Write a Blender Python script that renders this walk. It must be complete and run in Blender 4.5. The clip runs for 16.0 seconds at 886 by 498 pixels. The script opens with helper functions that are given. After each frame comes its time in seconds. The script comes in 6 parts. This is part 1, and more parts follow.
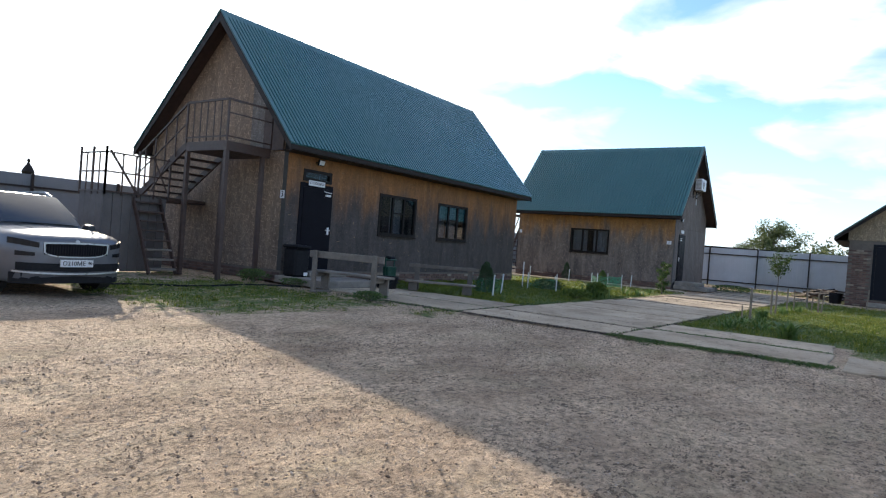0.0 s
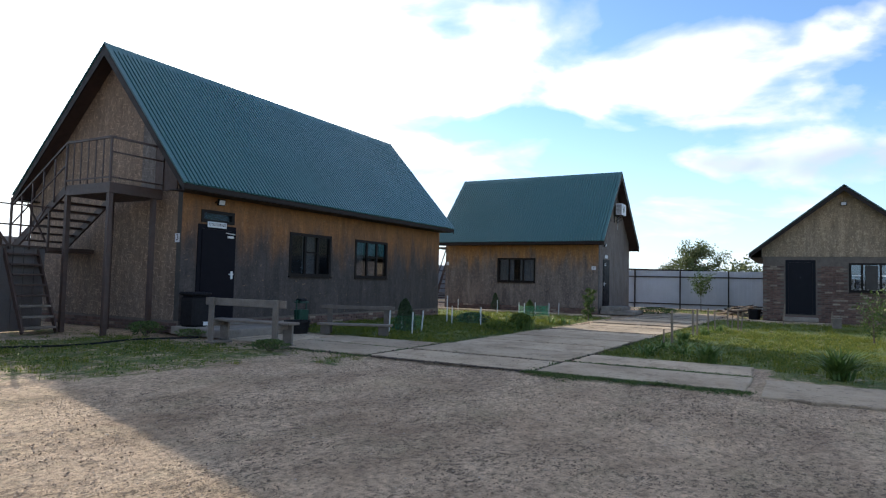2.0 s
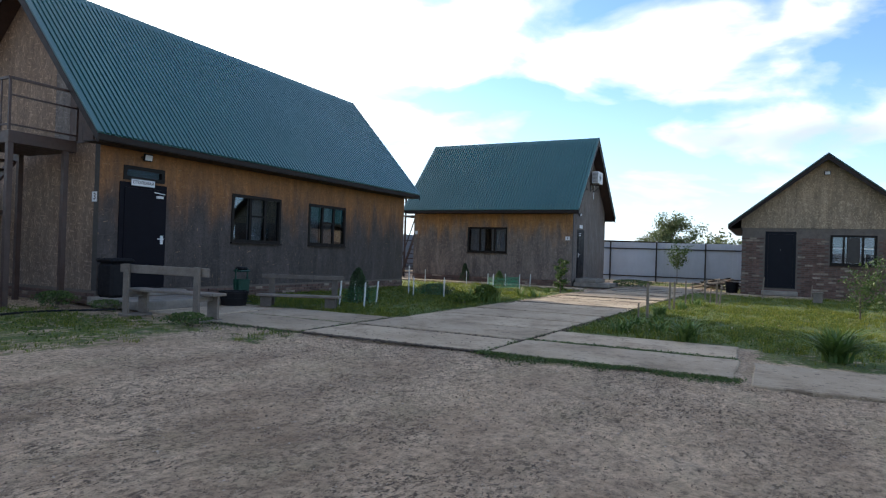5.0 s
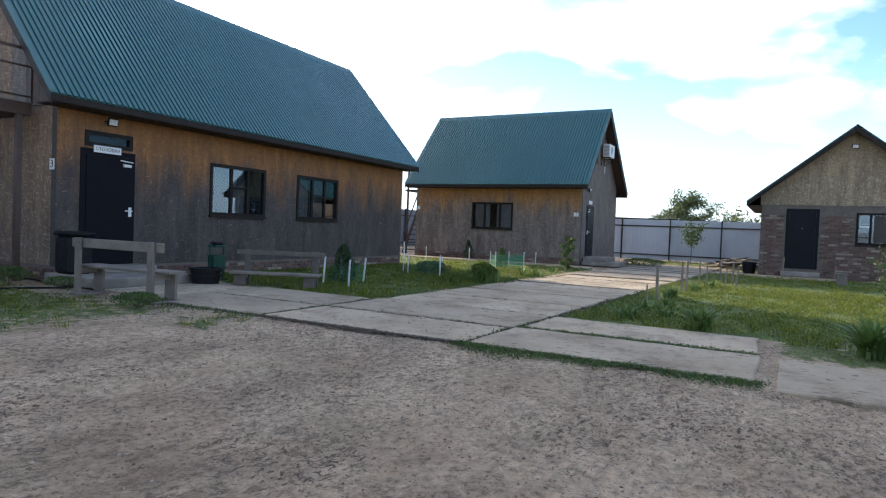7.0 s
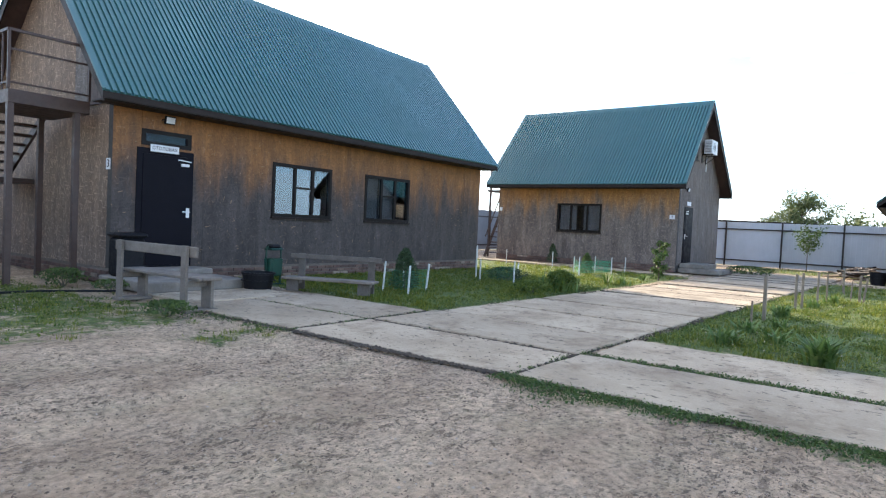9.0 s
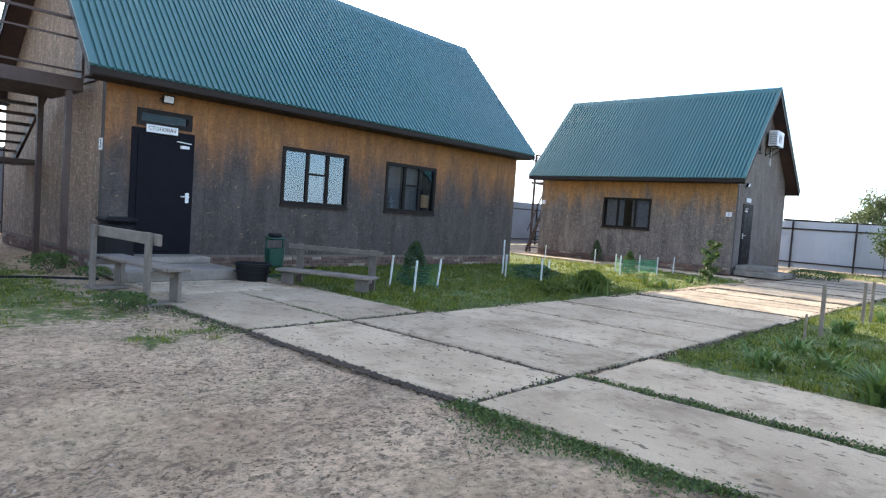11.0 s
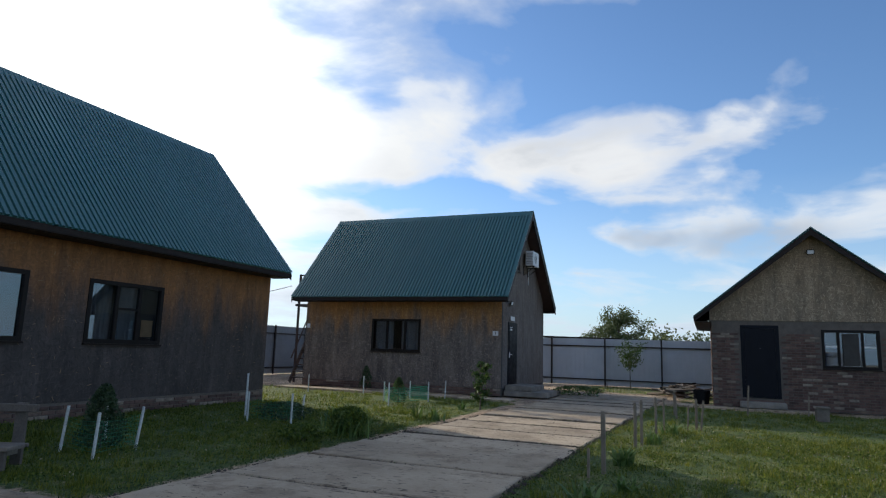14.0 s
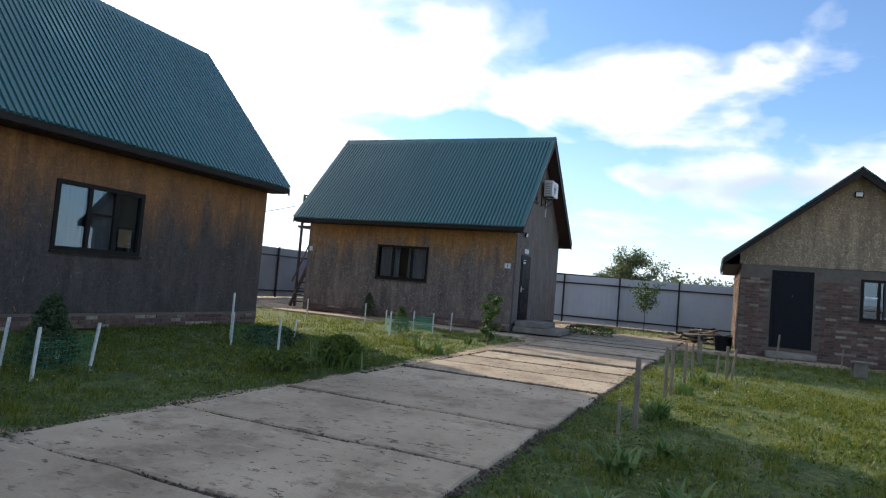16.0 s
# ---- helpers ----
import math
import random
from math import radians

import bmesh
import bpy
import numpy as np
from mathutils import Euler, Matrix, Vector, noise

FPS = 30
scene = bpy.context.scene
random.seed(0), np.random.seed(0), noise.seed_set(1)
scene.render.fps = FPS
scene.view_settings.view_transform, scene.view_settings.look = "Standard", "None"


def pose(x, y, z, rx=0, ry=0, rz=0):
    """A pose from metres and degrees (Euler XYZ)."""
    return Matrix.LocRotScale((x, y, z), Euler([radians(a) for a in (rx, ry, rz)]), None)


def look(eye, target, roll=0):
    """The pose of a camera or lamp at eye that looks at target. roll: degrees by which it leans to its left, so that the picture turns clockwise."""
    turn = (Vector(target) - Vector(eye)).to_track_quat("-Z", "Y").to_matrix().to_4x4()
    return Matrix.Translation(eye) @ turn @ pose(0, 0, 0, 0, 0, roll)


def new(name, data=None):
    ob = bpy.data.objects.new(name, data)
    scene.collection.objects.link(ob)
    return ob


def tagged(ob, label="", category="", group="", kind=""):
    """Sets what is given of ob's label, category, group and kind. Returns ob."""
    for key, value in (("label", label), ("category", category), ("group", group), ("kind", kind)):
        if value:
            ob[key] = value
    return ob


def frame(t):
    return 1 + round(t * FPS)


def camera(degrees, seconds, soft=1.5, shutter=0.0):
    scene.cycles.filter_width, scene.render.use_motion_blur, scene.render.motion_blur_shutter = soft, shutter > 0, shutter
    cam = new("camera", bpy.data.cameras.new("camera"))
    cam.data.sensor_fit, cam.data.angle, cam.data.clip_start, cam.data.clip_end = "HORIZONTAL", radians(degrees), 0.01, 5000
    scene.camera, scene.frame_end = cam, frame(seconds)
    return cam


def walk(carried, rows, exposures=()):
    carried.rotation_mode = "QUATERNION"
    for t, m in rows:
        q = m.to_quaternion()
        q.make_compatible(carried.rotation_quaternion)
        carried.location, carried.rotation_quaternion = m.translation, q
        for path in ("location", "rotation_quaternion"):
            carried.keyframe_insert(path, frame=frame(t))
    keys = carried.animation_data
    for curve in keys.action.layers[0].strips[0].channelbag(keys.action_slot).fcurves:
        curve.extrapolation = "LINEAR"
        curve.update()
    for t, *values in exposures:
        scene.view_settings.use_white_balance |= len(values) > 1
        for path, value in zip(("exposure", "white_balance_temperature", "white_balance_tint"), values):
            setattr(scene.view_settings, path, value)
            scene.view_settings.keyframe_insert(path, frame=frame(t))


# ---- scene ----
cam = camera(70.3, 16.0, soft=1.2)
PATH = [
    (0, (-9.557, -11.639, 1.207), (-7.916, -10.495, 1.189), 4.4),
    (0.5, (-9.339, -11.643, 1.256), (-7.704, -10.49, 1.236), 1.8),
    (1, (-9.068, -11.601, 1.261), (-7.572, -10.275, 1.318), 3.4),
    (1.5, (-8.931, -11.717, 1.254), (-7.393, -10.439, 1.195), 2.3),
    (2, (-8.669, -11.695, 1.286), (-6.927, -10.717, 1.386), 1.4),
    (2.5, (-8.458, -11.607, 1.249), (-6.715, -10.626, 1.215), 3.4),
    (3, (-8.268, -11.654, 1.224), (-6.593, -10.561, 1.253), 2.5),
    (3.5, (-8.083, -11.664, 1.211), (-6.336, -10.692, 1.261), 2.6),
    (3.7, (-7.925, -11.588, 1.218), (-6.132, -10.705, 1.286), 0.9),
    (5.8, (-6.765, -11.425, 1.21), (-5.028, -10.433, 1.183), 2.5),
    (6, (-6.627, -11.428, 1.213), (-4.934, -10.364, 1.213), 2.4),
    (6.5, (-6.353, -11.414, 1.228), (-4.667, -10.338, 1.19), 3.5),
    (7, (-6.018, -11.316, 1.21), (-4.26, -10.365, 1.146), 2.3),
    (7.5, (-5.645, -11.238, 1.196), (-4.095, -9.976, 1.137), 3.4),
    (8, (-5.365, -11.228, 1.228), (-3.75, -10.049, 1.182), 5.2),
    (8.5, (-5.039, -11.149, 1.248), (-3.405, -10.008, 1.077), 2.0),
    (8.7, (-4.92, -11.121, 1.265), (-3.289, -9.968, 1.167), 2.0),
    (10.8, (-3.555, -11.132, 1.305), (-2.153, -9.714, 1.154), 2.7),
    (11, (-3.391, -11.077, 1.31), (-1.908, -9.739, 1.202), 4.0),
    (11.5, (-3.012, -10.955, 1.326), (-1.355, -9.836, 1.257), 4.0),
    (12, (-2.637, -10.887, 1.345), (-0.998, -9.743, 1.389), 1.9),
    (12.5, (-2.335, -10.772, 1.401), (-0.53, -9.963, 1.7), 0.4),
    (12.8, (-2.163, -10.59, 1.419), (-0.286, -9.976, 1.732), -1.1),
    (13, (-2.071, -10.534, 1.4), (-0.232, -9.8, 1.681), -0.7),
    (13.5, (-1.737, -10.486, 1.38), (-0.078, -9.386, 1.567), 2.3),
    (14, (-1.414, -10.399, 1.379), (0.406, -9.634, 1.697), 1.9),
    (14.5, (-1.079, -10.229, 1.366), (0.774, -9.496, 1.537), 0.3),
    (15, (-0.754, -10.15, 1.353), (0.98, -9.163, 1.483), 3.5),
    (15.5, (-0.431, -10.043, 1.327), (1.376, -9.209, 1.524), 5.8),
    (16, (-0.108, -9.868, 1.292), (1.724, -9.072, 1.4), 4.8),
]
EXPOSURE = [(0, 0.88, 6900, 10), (0.5, 0.68, 6900, 10), (1.0, 0.68, 6900, 10), (3.5, 0.7, 6900, 10), (5.8, 0.85, 6900, 10), (7, 1.15, 6900, 10), (8, 1.7, 7000, 10), (8.7, 1.75, 7000, 10), (10.8, 1.85, 7100, 10), (12, 1.7, 7100, 10),
            (12.5, 0.78, 7000, 10), (12.8, -0.4, 6100, 8), (13.2, 0.0, 6400, 8), (14.5, 0.1, 6700, 9), (15, 0.43, 6900, 10), (16, 0.68, 7050, 10)]
walk(cam, [(t, look(eye, target, roll)) for t, eye, target, roll in PATH], EXPOSURE)


# ---- world, sun ----
SUN_AZ, SUN_EL = 65.0, 21.0          # degrees from +x towards +y, and above the horizon
SUN_DIR = Vector((math.cos(radians(SUN_EL)) * math.cos(radians(SUN_AZ)),
                  math.cos(radians(SUN_EL)) * math.sin(radians(SUN_AZ)), math.sin(radians(SUN_EL))))


def N(tree, kind, **kw):
    """A node with its attributes and input values set."""
    n = tree.nodes.new(kind)
    for k, v in kw.items():
        if k.startswith("i_"):
            n.inputs[int(k[2:])].default_value = v
        elif k == "op":
            n.operation = v
        elif k == "blend":
            n.blend_type = v
    return n


def ramp(tree, stops, source=None, interp="LINEAR"):
    n = tree.nodes.new("ShaderNodeValToRGB")
    n.color_ramp.interpolation = interp
    e = n.color_ramp.elements
    while len(e) < len(stops):
        e.new(0.5)
    for el, (p, c) in zip(e, stops):
        el.position = p
        el.color = (*c, 1) if len(c) == 3 else c
    if source is not None:
        tree.links.new(source, n.inputs[0])
    return n


def g(v):
    return (v, v, v)


world = bpy.data.worlds.new("sky")
scene.world = world
world.use_nodes = True
wt = world.node_tree
wt.nodes.clear()
L = wt.links.new
w_out = N(wt, "ShaderNodeOutputWorld")
w_bg = N(wt, "ShaderNodeBackground")
w_bg.inputs[1].default_value = 0.13
sky = wt.nodes.new("ShaderNodeTexSky")
sky.sky_type = "NISHITA"
sky.sun_disc = False
sky.sun_elevation, sky.sun_rotation = radians(SUN_EL), radians(90 - SUN_AZ)
sky.air_density, sky.dust_density, sky.ozone_density = 1.0, 0.4, 2.0
# clouds: the direction is laid onto a flat layer overhead, and noise breaks it up
tc = N(wt, "ShaderNodeTexCoord")
sep = N(wt, "ShaderNodeSeparateXYZ")
L(tc.outputs["Generated"], sep.inputs[0])
zc = N(wt, "ShaderNodeMath", op="ADD", i_1=0.16)
L(sep.outputs[2], zc.inputs[0])
div = wt.nodes.new("ShaderNodeVectorMath")
div.operation = "DIVIDE"
comb = N(wt, "ShaderNodeCombineXYZ")
for i in range(3):
    L(zc.outputs[0], comb.inputs[i])
L(tc.outputs["Generated"], div.inputs[0])
L(comb.outputs[0], div.inputs[1])
n1 = N(wt, "ShaderNodeTexNoise")
n1.inputs["Scale"].default_value, n1.inputs["Detail"].default_value, n1.inputs["Roughness"].default_value = 1.75, 9, 0.52
n1.inputs["Distortion"].default_value = 0.3
L(div.outputs[0], n1.inputs["Vector"])
dot = wt.nodes.new("ShaderNodeVectorMath")
dot.operation = "DOT_PRODUCT"
L(tc.outputs["Generated"], dot.inputs[0])
dot.inputs[1].default_value = SUN_DIR
# the veil is thicker towards the sun
near = N(wt, "ShaderNodeMapRange", i_1=0.62, i_2=0.97, i_3=-0.01, i_4=0.16)
near.interpolation_type = "SMOOTHSTEP"
L(dot.outputs["Value"], near.inputs[0])
dens = N(wt, "ShaderNodeMath", op="ADD")
L(n1.outputs[0], dens.inputs[0])
L(near.outputs[0], dens.inputs[1])
# cloud masses and clear gaps: bearing, height, half width, half height (degrees), weight
az = N(wt, "ShaderNodeMath", op="ARCTAN2")
L(sep.outputs[1], az.inputs[0])
L(sep.outputs[0], az.inputs[1])
el = N(wt, "ShaderNodeMath", op="ARCSINE")
L(sep.outputs[2], el.inputs[0])
bear = N(wt, "ShaderNodeCombineXYZ")
L(az.outputs[0], bear.inputs[0])
L(el.outputs[0], bear.inputs[1])
wisp = wt.nodes.new("ShaderNodeTexNoise")
wisp.inputs["Scale"].default_value, wisp.inputs["Detail"].default_value = 9.0, 4
L(bear.outputs[0], wisp.inputs["Vector"])
wsc = wt.nodes.new("ShaderNodeVectorMath")
wsc.operation = "MULTIPLY_ADD"
L(wisp.outputs["Color"], wsc.inputs[0])
wsc.inputs[1].default_value, wsc.inputs[2].default_value = (0.10, 0.05, 0), (-0.05, -0.025, 0)
wad = wt.nodes.new("ShaderNodeVectorMath")
wad.operation = "ADD"
L(bear.outputs[0], wad.inputs[0])
L(wsc.outputs[0], wad.inputs[1])


def mass(a, e, ra, re, weight, tone):
    """Adds a weight round one bearing to a running sum."""
    d = wt.nodes.new("ShaderNodeVectorMath")
    d.operation = "SUBTRACT"
    L(wad.outputs[0], d.inputs[0])
    d.inputs[1].default_value = (radians(a), radians(e), 0)
    sc = wt.nodes.new("ShaderNodeVectorMath")
    sc.operation = "MULTIPLY"
    L(d.outputs[0], sc.inputs[0])
    sc.inputs[1].default_value = (1 / radians(ra), 1 / radians(re), 0)
    ln = wt.nodes.new("ShaderNodeVectorMath")
    ln.operation = "LENGTH"
    L(sc.outputs[0], ln.inputs[0])
    fall = N(wt, "ShaderNodeMapRange", i_1=0.35, i_2=1.25, i_3=weight, i_4=0.0)
    fall.interpolation_type = "SMOOTHSTEP"
    L(ln.outputs["Value"], fall.inputs[0])
    sm = N(wt, "ShaderNodeMath", op="ADD")
    L(tone, sm.inputs[0])
    L(fall.outputs[0], sm.inputs[1])
    return sm.outputs[0]


total = dens.outputs[0]
for a, e, ra, re, weight in ((7.5, 17.0, 5.2, 2.6, 0.13), (16.5, 16.0, 5.0, 2.2, 0.12), (33, 18.5, 12, 3.6, 0.14), (24, 22, 4.5, 2.5, 0.10), (50, 20, 14, 7, 0.16),
                             (-2.5, 9.8, 8.0, 2.4, 0.21), (-12, 11.5, 7, 2.6, 0.10), (-3.4, 20.2, 3.4, 1.6, 0.12), (-7.5, 23.5, 3.0, 2.2, 0.08), (-1.0, 15.5, 1.8, 1.3, 0.08),
                             (28, 14.2, 13, 1.3, -0.16), (8, 12.6, 8, 1.1, -0.12), (5, 23.5, 9, 3.0, -0.10), (14, 8.0, 8, 2.0, -0.06), (-16, 18, 8, 3.2, -0.08), (12, 27, 16, 3.5, -0.05)):
    total = mass(a, e, ra, re, weight, total)
cover = ramp(wt, [(0.46, g(0)), (0.54, g(0.30)), (0.60, g(0.72)), (0.70, g(1))], total)
under = N(wt, "ShaderNodeValue")
under.outputs[0].default_value = 0.0
dim = mass(-4.0, 9.8, 7.5, 2.0, 0.8, mass(4.2, 10.3, 2.8, 1.2, 0.6, mass(17, 26, 12, 2.4, 0.25, under.outputs[0])))
shade0 = ramp(wt, [(0.50, (6.6, 6.8, 7.1)), (0.62, (6.0, 6.2, 6.6)), (0.74, (4.6, 4.9, 5.4))], n1.outputs[0])
shade = N(wt, "ShaderNodeMix")
shade.data_type = "RGBA"
L(dim, shade.inputs[0])
L(shade0.outputs[0], shade.inputs[6])
shade.inputs[7].default_value = (2.5, 3.0, 3.9, 1)
glowing = N(wt, "ShaderNodeMapRange", i_1=0.78, i_2=1.0, i_3=1.0, i_4=2.0)
glowing.interpolation_type = "SMOOTHERSTEP"
L(dot.outputs["Value"], glowing.inputs[0])
lit = N(wt, "ShaderNodeMix")
lit.data_type, lit.blend_type = "RGBA", "MULTIPLY"
lit.inputs[0].default_value = 1
L(shade.outputs[2], lit.inputs[6])
L(glowing.outputs[0], lit.inputs[7])
wmix = N(wt, "ShaderNodeMix")
wmix.data_type = "RGBA"
L(cover.outputs[0], wmix.inputs[0])
blue = N(wt, "ShaderNodeMix")
blue.data_type, blue.blend_type = "RGBA", "MULTIPLY"
blue.inputs[0].default_value = 1
blue.inputs[7].default_value = (0.80, 1.0, 1.26, 1)
L(sky.outputs[0], blue.inputs[6])
L(blue.outputs[2], wmix.inputs[6])
L(lit.outputs[2], wmix.inputs[7])
# pale haze low over the horizon
haze = ramp(wt, [(0.0, g(0.85)), (0.10, g(0.35)), (0.26, g(0.0))], sep.outputs[2])
hmix = N(wt, "ShaderNodeMix")
hmix.data_type = "RGBA"
L(haze.outputs[0], hmix.inputs[0])
L(wmix.outputs[2], hmix.inputs[6])
hmix.inputs[7].default_value = (4.3, 5.4, 6.8, 1)
L(hmix.outputs[2], w_bg.inputs[0])
L(w_bg.outputs[0], w_out.inputs[0])

sun = new("sun", bpy.data.lights.new("sun", "SUN"))
sun.data.energy, sun.data.angle, sun.data.color = 3.5, radians(0.6), (1.0, 0.90, 0.75)
sun.matrix_world = look(SUN_DIR * 60, (0, 0, 0))


# ---- materials ----
def material(name, rough=0.7, metal=0.0):
    m = bpy.data.materials.new(name)
    m.use_nodes = True
    t = m.node_tree
    b = t.nodes["Principled BSDF"]
    b.inputs["Roughness"].default_value, b.inputs["Metallic"].default_value = rough, metal
    return m, t, b


def coords(t, scale=(1, 1, 1), rot=(0, 0, 0), kind="Object"):
    c = t.nodes.new("ShaderNodeTexCoord")
    m = t.nodes.new("ShaderNodeMapping")
    m.inputs["Scale"].default_value, m.inputs["Rotation"].default_value = scale, rot
    t.links.new(c.outputs[kind], m.inputs[0])
    return m.outputs[0]


def world_coords(t, scale=(1, 1, 1)):
    c = t.nodes.new("ShaderNodeNewGeometry")
    m = t.nodes.new("ShaderNodeMapping")
    m.inputs["Scale"].default_value = scale
    t.links.new(c.outputs["Position"], m.inputs[0])
    return m.outputs[0]


def noise_tex(t, v, scale, detail=4, rough=0.6):
    n = t.nodes.new("ShaderNodeTexNoise")
    n.inputs["Scale"].default_value, n.inputs["Detail"].default_value, n.inputs["Roughness"].default_value = scale, detail, rough
    t.links.new(v, n.inputs["Vector"])
    return n.outputs[0]


def mixc(t, fac, a, b, blend="MIX"):
    n = t.nodes.new("ShaderNodeMix")
    n.data_type, n.blend_type = "RGBA", blend
    for i, v in ((0, fac), (6, a), (7, b)):
        if isinstance(v, (int, float)):
            n.inputs[i].default_value = v
        elif isinstance(v, tuple):
            n.inputs[i].default_value = (*v, 1)
        else:
            t.links.new(v, n.inputs[i])
    return n.outputs[2]


def bump(t, b, height, strength=0.3, dist=0.01):
    n = t.nodes.new("ShaderNodeBump")
    n.inputs["Strength"].default_value, n.inputs["Distance"].default_value = strength, dist
    t.links.new(height, n.inputs["Height"])
    t.links.new(n.outputs[0], b.inputs["Normal"])


def rand(t):
    return t.nodes.new("ShaderNodeObjectInfo").outputs["Random"]


def worn(name, col, dark=0.6, rough=0.7, metal=0.0, scale=6.0, grain=60.0, bumps=0.15, vary=0.12):
    """A plain painted or raw surface with stains at one scale and grain at another."""
    m, t, b = material(name, rough, metal)
    v = world_coords(t)
    big = ramp(t, [(0.3, tuple(c * dark for c in col)), (0.65, col)], noise_tex(t, v, scale, 5, 0.65)).outputs[0]
    fine = ramp(t, [(0.3, g(1 - vary)), (0.7, g(1 + vary))], noise_tex(t, v, grain, 3)).outputs[0]
    c = mixc(t, 1.0, big, fine, "MULTIPLY")
    t.links.new(c, b.inputs["Base Color"])
    r = ramp(t, [(0.3, g(max(0, rough - 0.1))), (0.7, g(min(1, rough + 0.1)))], noise_tex(t, v, scale * 2.3, 3)).outputs[0]
    t.links.new(r, b.inputs["Roughness"])
    if bumps:
        bump(t, b, noise_tex(t, v, grain, 4), bumps, 0.004)
    return m


def slab_material():
    m, t, b = material("concrete_slab", 0.92)
    v = world_coords(t)
    c = ramp(t, [(0.28, (0.24, 0.195, 0.15)), (0.45, (0.375, 0.315, 0.25)), (0.7, (0.47, 0.405, 0.33))], noise_tex(t, v, 0.7, 8, 0.66)).outputs[0]
    tone = ramp(t, [(0.0, g(0.80)), (1.0, g(1.10))], rand(t)).outputs[0]
    c = mixc(t, 1.0, c, tone, "MULTIPLY")
    c = mixc(t, 1.0, c, ramp(t, [(0.3, g(0.86)), (0.7, g(1.1))], noise_tex(t, v, 60, 5, 0.7)).outputs[0], "MULTIPLY")
    # brushed pale scrapes along the slab and washed-in earth
    scrape = ramp(t, [(0.60, g(0)), (0.70, g(0.5))], noise_tex(t, world_coords(t, (6.0, 0.9, 1)), 2.2, 5, 0.6)).outputs[0]
    c = mixc(t, scrape, c, (0.55, 0.49, 0.41))
    soil = ramp(t, [(0.51, g(0)), (0.62, g(0.8))], noise_tex(t, v, 1.3, 9, 0.74)).outputs[0]
    c = mixc(t, soil, c, (0.20, 0.155, 0.115))
    # pits and dark crumbs
    speck = ramp(t, [(0.60, g(0)), (0.635, g(0.9))], noise_tex(t, world_coords(t, (1.0, 0.5, 1)), 18, 4, 0.62)).outputs[0]
    where = ramp(t, [(0.34, g(0.15)), (0.54, g(1))], noise_tex(t, v, 1.1, 4, 0.6)).outputs[0]
    c = mixc(t, mixc(t, 1.0, speck, where, "MULTIPLY"), c, (0.085, 0.068, 0.052))
    # earth crept over the edges along the joints
    gen = t.nodes.new("ShaderNodeTexCoord")
    sp = t.nodes.new("ShaderNodeSeparateXYZ")
    t.links.new(gen.outputs["Generated"], sp.inputs[0])
    mid = N(t, "ShaderNodeMath", op="SUBTRACT", i_1=0.5)
    t.links.new(sp.outputs[0], mid.inputs[0])
    ab = N(t, "ShaderNodeMath", op="ABSOLUTE")
    t.links.new(mid.outputs[0], ab.inputs[0])
    wob = N(t, "ShaderNodeMapRange", i_1=0.3, i_2=0.7, i_3=-0.20, i_4=0.12)
    t.links.new(noise_tex(t, v, 2.4, 8, 0.72), wob.inputs[0])
    near_edge = N(t, "ShaderNodeMath", op="ADD")
    t.links.new(ab.outputs[0], near_edge.inputs[0])
    t.links.new(wob.outputs[0], near_edge.inputs[1])
    c = mixc(t, ramp(t, [(0.47, g(0)), (0.53, g(0.85))], near_edge.outputs[0]).outputs[0], c, (0.135, 0.103, 0.078))
    c = mixc(t, 1.0, c, (1.04, 0.97, 0.85), "MULTIPLY")
    t.links.new(c, b.inputs["Base Color"])
    bump(t, b, noise_tex(t, v, 40, 8, 0.75), 0.6, 0.008)
    return m


def matte(m, spec):
    """Lowers a surface's mirror-like share."""
    m.node_tree.nodes["Principled BSDF"].inputs["Specular IOR Level"].default_value = spec
    return m


